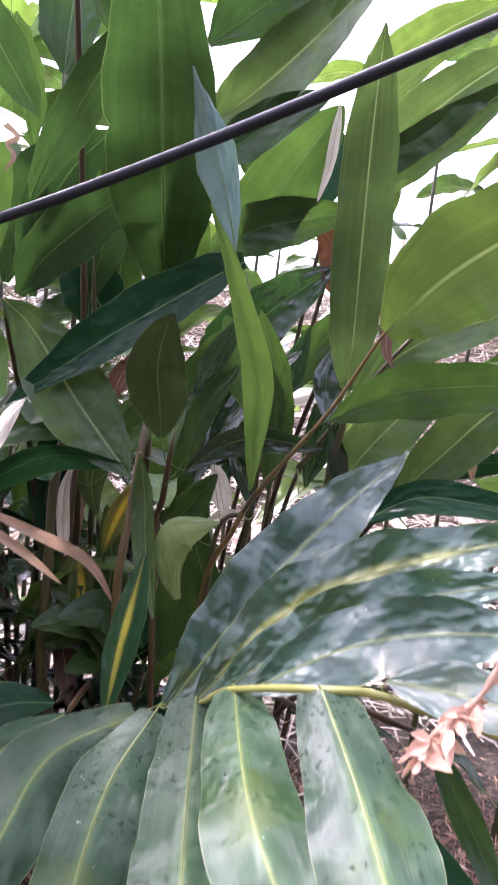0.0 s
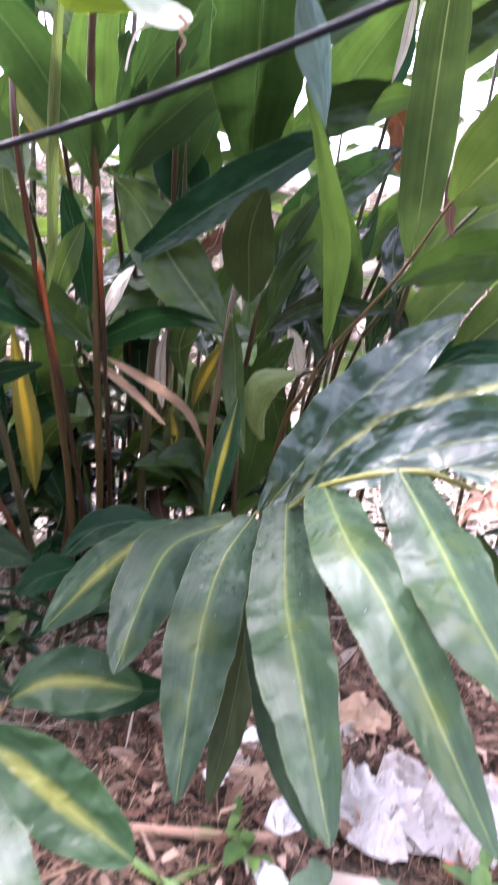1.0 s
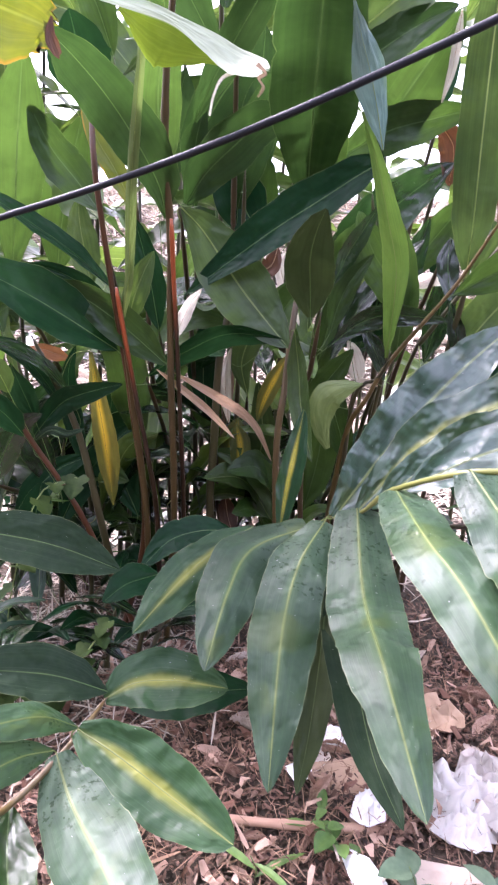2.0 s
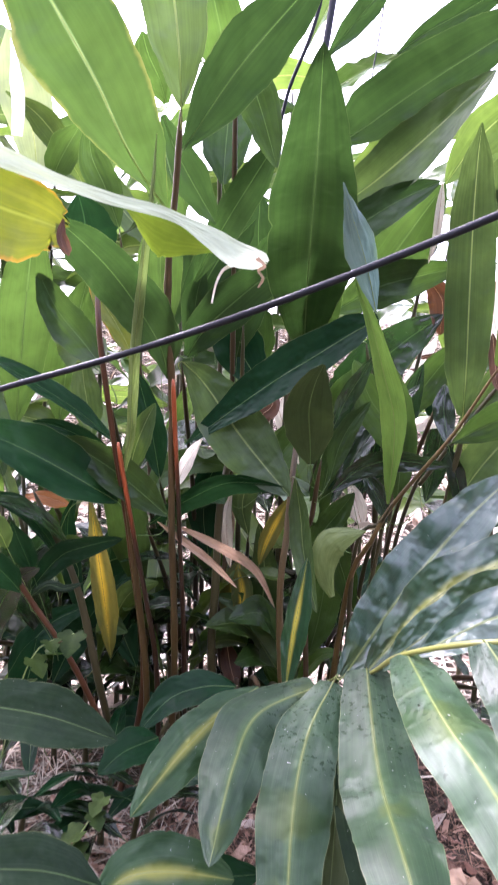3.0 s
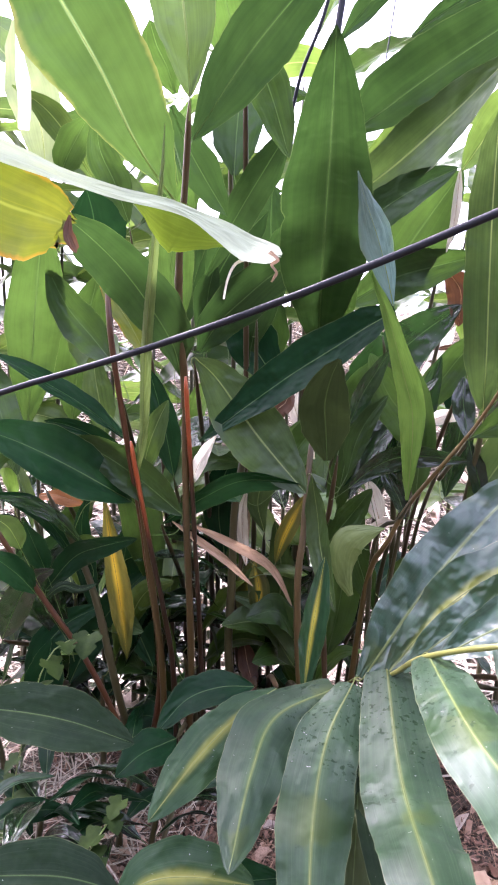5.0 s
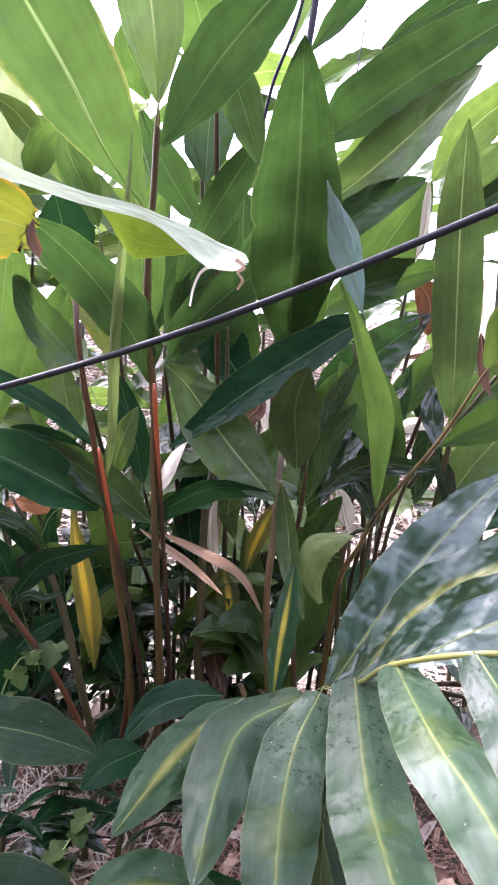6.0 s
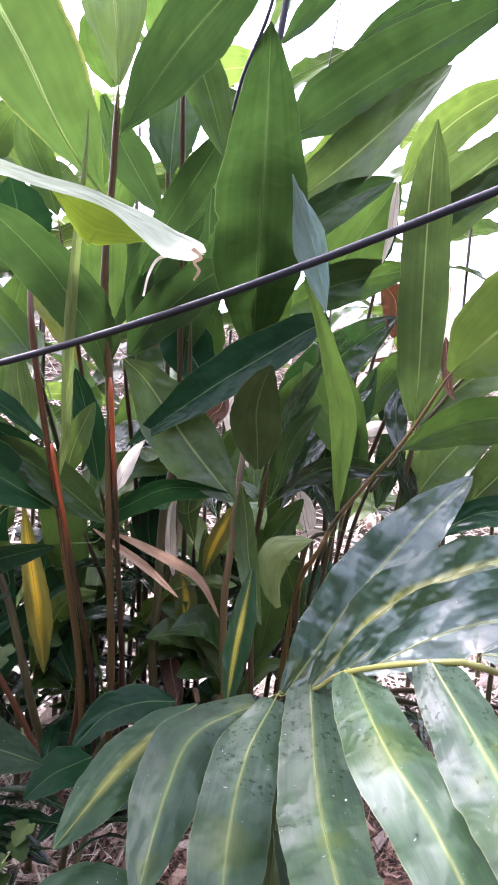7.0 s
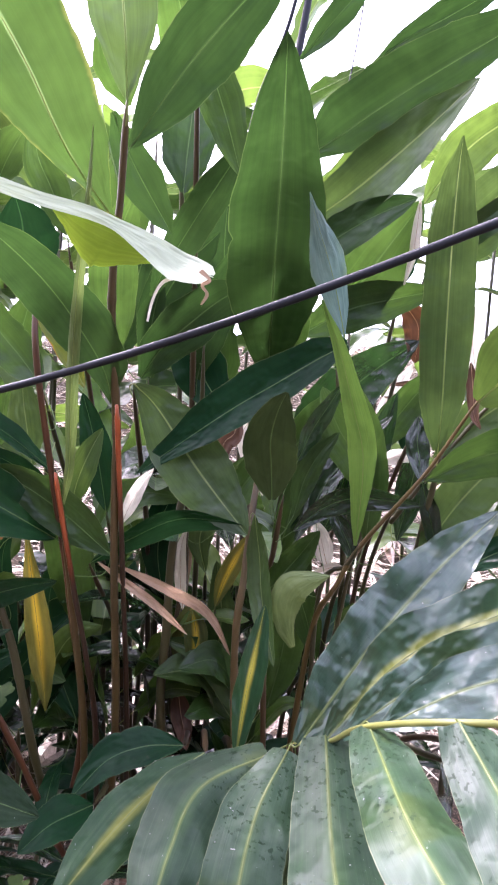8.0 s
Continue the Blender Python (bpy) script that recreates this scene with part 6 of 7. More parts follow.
leaf(shoot_p, [(0.739, 1.95, 1.431), (0.736, 1.943, 1.332), (0.751, 1.937, 1.233), (0.762, 1.93, 1.117)], 0.070, (-0.3, -0.95, 0.1), "bleached", sides=[(0, 0.0134, 0.0134), (0.4, 0.0367, 0.0334), (0.8, 0.0233, 0.0266), (1, 0.005, 0.005)], wave=0.3, ragged=0.5, seed=151)
leaf(shoot_p, [(0.844, 1.98, 1.406), (0.838, 1.973, 1.305), (0.858, 1.967, 1.188), (0.852, 1.96, 1.07)], 0.075, (-0.3, -0.95, 0.1), "dry", sides=[(0, 0.0136, 0.0136), (0.4, 0.0339, 0.0407), (0.8, 0.027, 0.0236), (1, 0.0051, 0.0051)], wave=0.3, ragged=0.5, seed=152)
leaf(shoot_p, [(0.696, 1.97, 1.334), (0.677, 1.963, 1.25), (0.665, 1.957, 1.166), (0.674, 1.95, 1.066)], 0.037, (-0.3, -0.95, 0.1), "bleached", sides=[(0, 0.0068, 0.0068), (0.4, 0.0169, 0.0202), (0.8, 0.0151, 0.0134), (1, 0.0034, 0.0034)], wave=0.3, ragged=0.5, seed=153)
leaf(shoot_p, [(0.525, 2.202, 1.025), (0.56, 2.207, 1.12), (0.596, 2.211, 1.197), (0.651, 2.216, 1.292)], 0.057, (-0.172, -0.976, 0.132), "bleached", wave=0.35, ragged=0.6, seed=95)
leaf(shoot_p, [(0.015, 1.715, 0.327), (0.056, 1.722, 0.463), (0.068, 1.718, 0.586), (0.049, 1.706, 0.724)], 0.090, (-0.067, -0.998, -0.023), "fresh", attach=(-0.026, 1.772, 0.275), seed=103)
stem(shoot_p, [(0.105, 1.966, -0.02), (0.118, 1.936, 0.21), (0.133, 1.666, 0.347)], 0.0090, 0.0052, "brown", seed=32)
leaf(shoot_p, [(0.131, 1.666, 0.35), (0.085, 1.671, 0.451), (0.025, 1.674, 0.508), (-0.064, 1.676, 0.535)], 0.079, (0.122, -0.976, 0.18), "fresh", attach=(0.132, 1.687, 0.337), seed=21)
leaf(shoot_p, [(0.191, 1.687, 0.373), (0.218, 1.693, 0.492), (0.227, 1.679, 0.601), (0.214, 1.665, 0.707)], 0.098, (-0.202, -0.973, -0.111), "mature", attach=(0.132, 1.687, 0.337), seed=29)
stem(shoot_p, [(-0.199, 2.008, -0.02), (-0.223, 1.978, 0.465), (-0.249, 1.708, 0.773)], 0.0090, 0.0052, "brown", seed=34)
leaf(shoot_p, [(-0.248, 1.708, 0.775), (-0.206, 1.712, 0.85), (-0.131, 1.694, 0.883), (-0.028, 1.673, 0.874)], 0.076, (-0.314, -0.929, 0.195), "mature", attach=(-0.247, 1.729, 0.749), seed=44)
leaf(shoot_p, [(0.062, 1.74, 0.809), (0.091, 1.744, 0.885), (0.148, 1.738, 0.962), (0.219, 1.72, 0.994)], 0.085, (-0.243, -0.964, 0.106), "mature", attach=(-0.033, 1.768, 0.765), seed=52)
leaf(shoot_p, [(-0.024, 1.64, 0.619), (-0.034, 1.644, 0.69), (-0.036, 1.648, 0.761), (-0.026, 1.65, 0.812)], 0.029, (0.025, -0.998, 0.053), "bleached", wave=0.35, ragged=0.6, seed=60)
leaf(shoot_p, [(-0.004, 1.68, 0.609), (0.009, 1.677, 0.551), (0.007, 1.674, 0.508), (-0.006, 1.672, 0.471)], 0.058, (-0.015, -0.998, 0.053), "yellowing", attach=(-0.039, 1.761, 0.562), seed=76)


# ---- shoots further back in the clump ----
def back_shoot(x, y, tall, lean, leaves, kinds, seed, low=0.42, big=1.0):
    """A whole shoot grown from the ground: one leaning stem, leaves in two rows."""
    rnd = random.Random(seed)
    ob = thing("ginger_shoot", (x, y, -0.02), BACK_WORDS[seed % 3], "ginger plant", "shoots of the ginger clump")
    top = Vector((x + lean[0], y + lean[1], tall))
    line = [Vector((x, y, -0.02)), Vector((x + lean[0] * 0.25, y + lean[1] * 0.25, tall * 0.45)), top]
    stem(ob, line, 0.009, 0.005, "olive", seed=seed)
    mid = curve_through(line, 20)
    row = rnd.uniform(0, 6.28)
    for i in range(leaves):
        s = low + (1 - low) * i / max(leaves - 1, 1)
        root = mid[min(int(s * 19), 19)]
        turn = row + math.pi * (i % 2) + rnd.uniform(-0.5, 0.5)
        out = Vector((math.cos(turn), math.sin(turn), 0))
        size = big * (rnd.uniform(0.26, 0.48) if kinds is DARK else rnd.uniform(0.34, 0.52)) * (0.7 + 0.3 * s)
        rise, reach = (rnd.uniform(0.5, 1.4), 0.6) if kinds is DARK else (rnd.uniform(0.25, 0.95), 0.92)
        p1 = root + out * size * 0.10 + Vector((0, 0, size * 0.12))
        p2 = root + out * size * reach * 0.55 + Vector((0, 0, size * 0.55 * rise))
        p3 = root + out * size * reach + Vector((0, 0, size * (0.80 * rise - 0.15)))
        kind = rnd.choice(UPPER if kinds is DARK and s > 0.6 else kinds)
        wide = rnd.uniform(0.06, 0.11) if kind in ("dry", "bleached", "husk") else rnd.uniform(0.09, 0.15) if kinds is SLIM else rnd.uniform(0.19, 0.26)
        leaf(ob, [p1, p2, p3], size * wide, Vector((0, 0, 1)) - out * 0.5 + Vector((rnd.uniform(-0.4, 0.4), rnd.uniform(-0.4, 0.1), 0)),
             kind, twist=(rnd.gauss(0, 25), rnd.gauss(0, 45)), fold=14, wave=0.10, attach=root, seed=seed * 31 + i)
    return ob


BACK_WORDS = ("shaded ginger shoot deep in the clump", "dark green ginger shoot behind the front stems", "slim ginger shoot at the back of the clump")
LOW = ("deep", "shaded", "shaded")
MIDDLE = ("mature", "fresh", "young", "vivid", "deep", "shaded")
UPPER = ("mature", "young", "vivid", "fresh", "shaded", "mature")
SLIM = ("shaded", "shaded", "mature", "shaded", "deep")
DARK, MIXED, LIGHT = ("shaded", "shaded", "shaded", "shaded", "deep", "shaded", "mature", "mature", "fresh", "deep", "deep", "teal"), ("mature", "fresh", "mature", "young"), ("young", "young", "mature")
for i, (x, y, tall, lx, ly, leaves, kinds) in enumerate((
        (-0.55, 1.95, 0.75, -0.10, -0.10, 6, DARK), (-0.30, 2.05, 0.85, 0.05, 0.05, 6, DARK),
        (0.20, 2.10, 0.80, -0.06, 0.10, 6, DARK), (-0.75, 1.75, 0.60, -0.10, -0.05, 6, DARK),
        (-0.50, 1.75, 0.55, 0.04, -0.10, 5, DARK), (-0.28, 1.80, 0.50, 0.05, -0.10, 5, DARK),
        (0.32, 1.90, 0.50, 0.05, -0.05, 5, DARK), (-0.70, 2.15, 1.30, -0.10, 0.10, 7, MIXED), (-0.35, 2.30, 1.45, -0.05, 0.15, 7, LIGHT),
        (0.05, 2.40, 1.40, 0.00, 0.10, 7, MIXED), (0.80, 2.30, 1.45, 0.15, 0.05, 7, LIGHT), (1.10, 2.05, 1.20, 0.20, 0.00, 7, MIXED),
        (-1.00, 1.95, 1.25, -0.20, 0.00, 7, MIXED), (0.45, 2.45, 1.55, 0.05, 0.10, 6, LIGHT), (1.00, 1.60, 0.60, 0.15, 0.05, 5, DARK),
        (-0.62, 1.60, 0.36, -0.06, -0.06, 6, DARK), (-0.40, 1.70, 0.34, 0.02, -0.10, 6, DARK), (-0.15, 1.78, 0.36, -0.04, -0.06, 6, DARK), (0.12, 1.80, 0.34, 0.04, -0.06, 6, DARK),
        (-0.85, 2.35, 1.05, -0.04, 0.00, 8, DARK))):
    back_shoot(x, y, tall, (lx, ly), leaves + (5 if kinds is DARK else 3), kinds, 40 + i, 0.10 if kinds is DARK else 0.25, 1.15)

# tall shoots whose crowns close the clump above and on both sides
for i, (x, y, tall, lx, ly, leaves, kinds) in enumerate((
        (-0.90, 2.45, 2.0, -0.05, -0.10, 9, LIGHT), (-0.60, 2.55, 2.2, 0.05, -0.10, 9, MIXED), (-0.25, 2.60, 2.1, 0.00, -0.10, 9, LIGHT), (0.10, 2.65, 2.3, 0.05, -0.10, 9, MIXED),
        (0.40, 2.70, 2.0, 0.05, -0.10, 8, LIGHT), (0.75, 2.60, 2.1, 0.05, -0.10, 8, LIGHT), (1.10, 2.40, 2.1, 0.10, -0.10, 9, MIXED), (1.40, 2.00, 2.0, 0.10, -0.10, 9, MIXED),
        (-1.25, 2.10, 2.1, -0.10, -0.10, 9, MIXED), (-1.35, 1.60, 1.9, -0.10, -0.10, 9, MIXED), (-1.20, 1.20, 1.6, -0.15, -0.10, 8, MIXED), (1.45, 1.45, 1.7, 0.15, -0.10, 8, MIXED))):
    back_shoot(x, y, tall, (lx, ly), leaves + 4, kinds, 90 + i, 0.42, 1.25)


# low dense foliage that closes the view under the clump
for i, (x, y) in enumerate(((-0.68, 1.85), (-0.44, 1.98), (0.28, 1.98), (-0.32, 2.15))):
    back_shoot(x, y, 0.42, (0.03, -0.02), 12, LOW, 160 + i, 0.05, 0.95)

# mid-green shoots that fill the middle of the clump
for i, (x, y, tall) in enumerate(((-0.16, 1.98, 0.78), (0.08, 1.95, 0.72), (-0.38, 2.02, 0.85))):
    back_shoot(x, y, tall, (0.02, 0.0), 9, MIDDLE, 170 + i, 0.25, 1.1)

# slim-leaved shoots behind the fan
for i, (x, y, tall) in enumerate(((0.68, 1.82, 0.58), (0.86, 1.80, 0.66), (-0.02, 1.88, 0.55), (-0.34, 1.92, 0.62))):
    back_shoot(x, y, tall, (0.04, 0.0), 12, SLIM, 140 + i, 0.2, 1.0)

# pale shoots against the sky
for i, (x, y, tall, lx, ly) in enumerate(((-0.95, 2.15, 1.75, -0.05, 0.05), (-0.72, 2.30, 2.05, 0.04, 0.02), (-0.48, 2.20, 1.80, -0.03, 0.02), (-0.25, 2.35, 2.0, 0.02, 0.02),
                                          (0.95, 2.45, 2.0, 0.05, 0.02))):
    back_shoot(x, y, tall, (lx, ly), 13, LIGHT, 120 + i, 0.42, 1.3)


# ---- cables and string ----
def cable(points, radius, label, name="cable", material=CABLE):
    ob = thing(name, points[0], label, name)
    bm = bmesh.new()
    mid = curve_through(points, 60)
    tube(bm, [p - mid[0] for p in mid], lambda s: radius, 10)
    part("sheath", bm, material, ob, at=points[0])
    return ob


cable([(-2.4, 1.75, 0.95), (-0.8, 1.232, 0.978), (-0.4, 1.1, 1.056), (0, 0.932, 1.167), (0.4, 0.727, 1.312), (0.7, 0.549, 1.444), (1.8, -0.15, 2.05)], 0.0053, "black cable slung across the clump")
cable([(0.10, 1.75, 1.30), (0.125, 1.62, 1.62), (0.175, 1.60, 1.95), (0.24, 1.58, 2.5)], 0.0085, "thick black cable rising behind the clump")
cable([(0.05, 1.74, 1.65), (0.085, 1.66, 1.82), (0.155, 1.61, 2.02), (0.22, 1.60, 2.5)], 0.0045, "thin black cable beside a thick one")
cable([(0.29, 1.72, 1.78), (0.305, 1.72, 1.90), (0.33, 1.72, 2.1), (0.36, 1.72, 2.5)], 0.0018, "thin dark string hanging behind the leaves", "string")


# ---- ground ----
def height(x, y):
    bank = max(0.0, min(1.0, (y - 2.2) / 4.4))
    bank = bank * bank * (3 - 2 * bank) * 1.9
    rough = noise.noise(Vector((x * 1.3, y * 1.3, 0))) * 0.03 + noise.noise(Vector((x * 6, y * 6, 3))) * 0.012
    return bank + rough


bm = bmesh.new()
span_x = [-60, -20, -8, -4] + [-2.4 + 0.05 * i for i in range(97)] + [4, 8, 20, 60]
span_y = [-60, -20, -8, -3, -1.5] + [-0.6 + 0.05 * i for i in range(125)] + [6, 6.5, 7, 10, 20, 60]
grid = [[bm.verts.new((x, y, height(x, y))) for x in span_x] for y in span_y]
for a, b in zip(grid, grid[1:]):
    for i in range(len(span_x) - 1):
        bm.faces.new((a[i], a[i + 1], b[i + 1], b[i]))
me = bpy.data.meshes.new("ground")
bm.to_mesh(me)
bm.free()
me.materials.append(SOIL)
me.polygons.foreach_set("use_smooth", [True] * len(me.polygons))
ground = tagged(new("ground", me), "dark soil under mulch and dead leaves", "ground", kind="structure")



# plain wall added out of view behind the walk, to cut the front fill light
bm = bmesh.new()
bmesh.ops.create_cube(bm, size=1.0)
for v in bm.verts:
    v.co = Vector((v.co.x * 14.0, v.co.y * 0.25, v.co.z * 3.3 + 1.6))
me = bpy.data.meshes.new("wall_south")
bm.to_mesh(me)
bm.free()
me.materials.append(WALL)
tagged(new("wall_south", me), "plain dark wall added out of view to cut front light", "wall", kind="structure").location = (0, -2.7, 0)


def bits(name, label, category, material, count, area, size, thick, seed, lift=0.01, steep=0.25, fade=0.15):
    """Loose straws or chips, each a small four-sided bar lying on the ground; one joined object of stuff."""
    rnd = random.Random(seed)
    verts, faces = [], []
    for _ in range(count):
        x, y = rnd.uniform(area[0], area[1]) + rnd.gauss(0, fade), rnd.uniform(area[2], area[3]) + rnd.gauss(0, fade)
        turn, tip, long = rnd.uniform(0, 6.28), rnd.gauss(0, steep), rnd.uniform(*size)
        d = Vector((math.cos(turn) * math.cos(tip), math.sin(turn) * math.cos(tip), math.sin(tip)))
        s = Vector((-d.y, d.x, 0)).normalized() * rnd.uniform(*thick)
        u = d.cross(s).normalized() * rnd.uniform(*thick) * 0.3
        c = Vector((x, y, height(x, y) + rnd.uniform(0, lift) + abs(d.z) * long * 0.35))
        bend = u * rnd.uniform(-3, 3)
        n = len(verts)
        for k, off in ((-0.5, Vector()), (rnd.uniform(-0.25, 0.25), bend), (0.5, Vector())):
            p, w = c + d * long * k + off + s * rnd.uniform(-0.3, 0.3), rnd.uniform(0.45, 0.6) if k not in (-0.5, 0.5) else rnd.uniform(0.08, 0.45)
            verts += [p - s * w, p + u * w, p + s * w, p - u * w]
        for r in (0, 4):
            faces += [(n + r + a, n + r + (a + 1) % 4, n + r + 4 + (a + 1) % 4, n + r + 4 + a) for a in range(4)]
        faces += [(n + 3, n + 2, n + 1, n), (n + 8, n + 9, n + 10, n + 11)]
    me = bpy.data.meshes.new(name)
    me.from_pydata(verts, [], faces)
    me.materials.append(material)
    return tagged(new(name, me), label, category, kind="stuff")


bits("mulch", "brown fibrous mulch covering the soil", "mulch", STRAW, 13000, (-1.0, 1.05, 0.45, 1.8), (0.014, 0.06), (0.0008, 0.0028), 3, 0.026, 0.45)
bits("bark_chips", "dark brown bark chips and leaf crumbs on the soil", "bark chips", BARK, 20000, (-1.0, 1.05, 0.45, 1.8), (0.006, 0.024), (0.003, 0.009), 8, 0.016, 0.5)
bits("mulch", "thin brown mulch and bark bits round the clump", "mulch", STRAW, 9000, (-2.6, 2.8, -1.0, 2.2), (0.015, 0.07), (0.002, 0.008), 4, 0.015, 0.3, 0.6)
bits("leaf_litter", "broken brown leaf fragments strewn on the mulch", "leaf litter", LITTER, 1500, (-0.8, 1.0, 0.5, 1.6), (0.012, 0.05), (0.006, 0.02), 9, 0.03, 0.4)
bits("straw", "weathered grey straw beside the stems", "straw", GREY_STRAW, 1300, (-0.85, -0.2, 1.2, 1.9), (0.05, 0.16), (0.002, 0.005), 5, 0.05)
bits("straw", "sun-bleached straw behind the clump", "straw", GREY_STRAW, 26000, (-3.2, 3.4, 2.15, 6.0), (0.05, 0.28), (0.004, 0.013), 6, 0.06, 0.25, 0.16)


def dead_leaf_mesh(seed, curl):
    rnd = random.Random(seed)
    verts, faces, n, m = [], [], 10, 4
    bend, roll = rnd.uniform(-0.5, 0.9), rnd.uniform(0.3, 1.4) * curl
    for i in range(n):
        s = i / (n - 1)
        w = 0.5 * outline(s, 0.45, 0.05, 0.8) * rnd.uniform(0.85, 1.1) + 0.01
        for j in range(-m, m + 1):
            u = j / m
            verts.append((s - 0.5, u * w * math.cos(roll * u), abs(u) * w * math.sin(roll * abs(u)) + bend * (s - 0.5) ** 2 * 0.5 + rnd.uniform(-0.02, 0.02)))
    for i in range(n - 1):
        for j in range(2 * m):
            a = i * (2 * m + 1) + j
            faces.append((a, a + 1, a + 2 * m + 2, a + 2 * m + 1))
    me = bpy.data.meshes.new("dead_leaf")
    me.from_pydata(verts, [], faces)
    me.polygons.foreach_set("use_smooth", [True] * len(me.polygons))
    return me


def scatter_leaves(count, area, size, material, label, group, seed):
    rnd = random.Random(seed)
    shapes = [dead_leaf_mesh(seed * 9 + k, 1.0) for k in range(5)]
    for me in shapes:
        me.materials.append(material)
    for _ in range(count):
        ob = tagged(new("dead_leaf", rnd.choice(shapes)), label, "dead leaf", group)
        x, y, k = rnd.uniform(area[0], area[1]) + rnd.gauss(0, 0.15), rnd.uniform(area[2], area[3]) + rnd.gauss(0, 0.1), rnd.uniform(*size)
        ob.location = (x, y, height(x, y) + 0.012)
        ob.rotation_euler = (rnd.gauss(0, 0.35), rnd.gauss(0, 0.3), rnd.uniform(0, 6.28))
        ob.scale = (k, k * rnd.uniform(0.35, 0.6), k * 0.6)


scatter_leaves(150, (-0.45, 0.95, 0.55, 1.5), (0.025, 0.09), LITTER, "curled brown dead leaf on the mulch", "dead leaves under the clump", 21)
scatter_leaves(26, (0.10, 0.85, 0.75, 1.6), (0.06, 0.13), PALE_LITTER, "pale papery dead leaf on the mulch", "dead leaves under the clump", 22)
scatter_leaves(120, (-1.3, 1.7, 2.0, 4.2), (0.10, 0.34), PALE_LITTER, "bleached dead leaf on the bank", "dead leaves on the bank", 23)


# ---- rubbish and small plants on the ground ----
def crumpled_mesh(name, sx, sy, high, seed, count, ragged):
    """A thin sheet crushed into angular facets with sharp creases and a torn outline."""
    rnd = random.Random(int(seed * 10))
    flat, tall = [], []
    rim = 30
    for i in range(rim):
        a = 6.283 * i / rim
        r = 0.5 * (1 + ragged * noise.noise(Vector((math.cos(a) * 1.6, math.sin(a) * 1.6, seed))) + rnd.uniform(-0.4, 0.3) * ragged)
        flat.append(Vector((math.cos(a) * r, math.sin(a) * r)))
        tall.append(rnd.uniform(0, 0.16))
    for i in range(count):
        a, r = rnd.uniform(0, 6.283), 0.42 * math.sqrt(rnd.random())
        flat.append(Vector((math.cos(a) * r, math.sin(a) * r)))
        big = 0.5 + 1.1 * noise.noise(Vector((flat[-1].x * 6, flat[-1].y * 6, seed * 3)))
        fold = abs(noise.noise(Vector((flat[-1].x * 17, flat[-1].y * 17, seed)))) * 0.9
        tall.append(max(0.04, (big * 0.55 + fold + rnd.uniform(-0.09, 0.09)) * (1.15 - r * 1.6)))
    points, edges, faces, *rest = delaunay_2d_cdt(flat, [], [], 0, 1e-5)
    me = bpy.data.meshes.new(name)
    me.from_pydata([(p.x * sx, p.y * sy, h * high) for p, h in zip(points, tall)], [], faces)
    return me


def crumpled(name, x, y, sx, sy, high, material, label, category, seed, count=90):
    me = crumpled_mesh(name, sx, sy, high * 1.3, seed, count, 0.5)
    me.materials.append(material)
    me.polygons.foreach_set("use_smooth", [i % 3 > 0 for i in range(len(me.polygons))])
    ob = tagged(new(name, me), label, category)
    ob.location, ob.rotation_euler = (x, y, height(x, y) + 0.020), (0, 0, seed)
    return ob


def plastic_bag(x, y, size, high, label, seed):
    """A torn carrier bag: a crushed body, loose flaps of film and a twisted handle."""
    rnd = random.Random(int(seed * 10))
    bag = thing("plastic_bag", (x, y, height(x, y) + 0.016), label, "plastic bag")
    for name, k, dx, dy, up, tip in (("body", 1.0, 0, 0, 0, 0), ("flap", 0.62, 0.30, -0.22, 0.012, 9), ("flap", 0.55, -0.32, 0.20, 0.010, -8), ("flap", 0.45, -0.18, -0.36, 0.006, 7), ("flap", 0.5, 0.22, 0.34, 0.014, -10)):
        me = crumpled_mesh(name, size * k, size * k * rnd.uniform(0.7, 1.1), high * (0.55 + 0.45 * k), seed + k * 7 + dx, int(170 * k) + 30, 0.42)
        me.materials.append(PLASTIC)
        me.polygons.foreach_set("use_smooth", [rnd.random() < 0.7 for _ in me.polygons])
        ob = new(name, me)
        ob.parent, ob.location = bag, (dx * size, dy * size, up)
        ob.rotation_euler = (radians(tip), radians(-tip), rnd.uniform(0, 6.28))
    bm = bmesh.new()
    tube(bm, curve_through([(size * 0.3, -size * 0.1, 0.02), (size * 0.5, -size * 0.25, 0.05), (size * 0.62, -size * 0.1, 0.03), (size * 0.5, size * 0.08, 0.01)], 16), lambda s: 0.004 + 0.002 * math.sin(s * 17), 6)
    part("handle", bm, PLASTIC, bag, at=bag.location)
    return bag


plastic_bag(0.47, 1.00, 0.21, 0.085, "crumpled thin white plastic bag on the mulch", 1.3)
plastic_bag(0.62, 0.98, 0.17, 0.08, "torn white plastic bag beside the clump", 2.9)
crumpled("paper_scrap", 0.252, 0.82, 0.05, 0.12, 0.03, PAPER, "torn white paper scrap on the mulch", "paper", 0.4, 60)
crumpled("paper_scrap", 0.275, 0.98, 0.09, 0.06, 0.03, PAPER, "torn white paper scrap beside cardboard", "paper", 4.4, 60)
crumpled("paper_scrap", 0.235, 1.17, 0.06, 0.06, 0.035, PAPER, "small white paper scrap among dead leaves", "paper", 5.2, 14)
crumpled("paper_scrap", 0.155, 1.06, 0.05, 0.05, 0.03, PAPER, "small white paper scrap under a leaf tip", "paper", 6.2, 14)
crumpled("wrapper", 0.50, 1.30, 0.12, 0.13, 0.05, CARD, "crushed brown paper wrapper on straw", "wrapper", 3.7, 34)


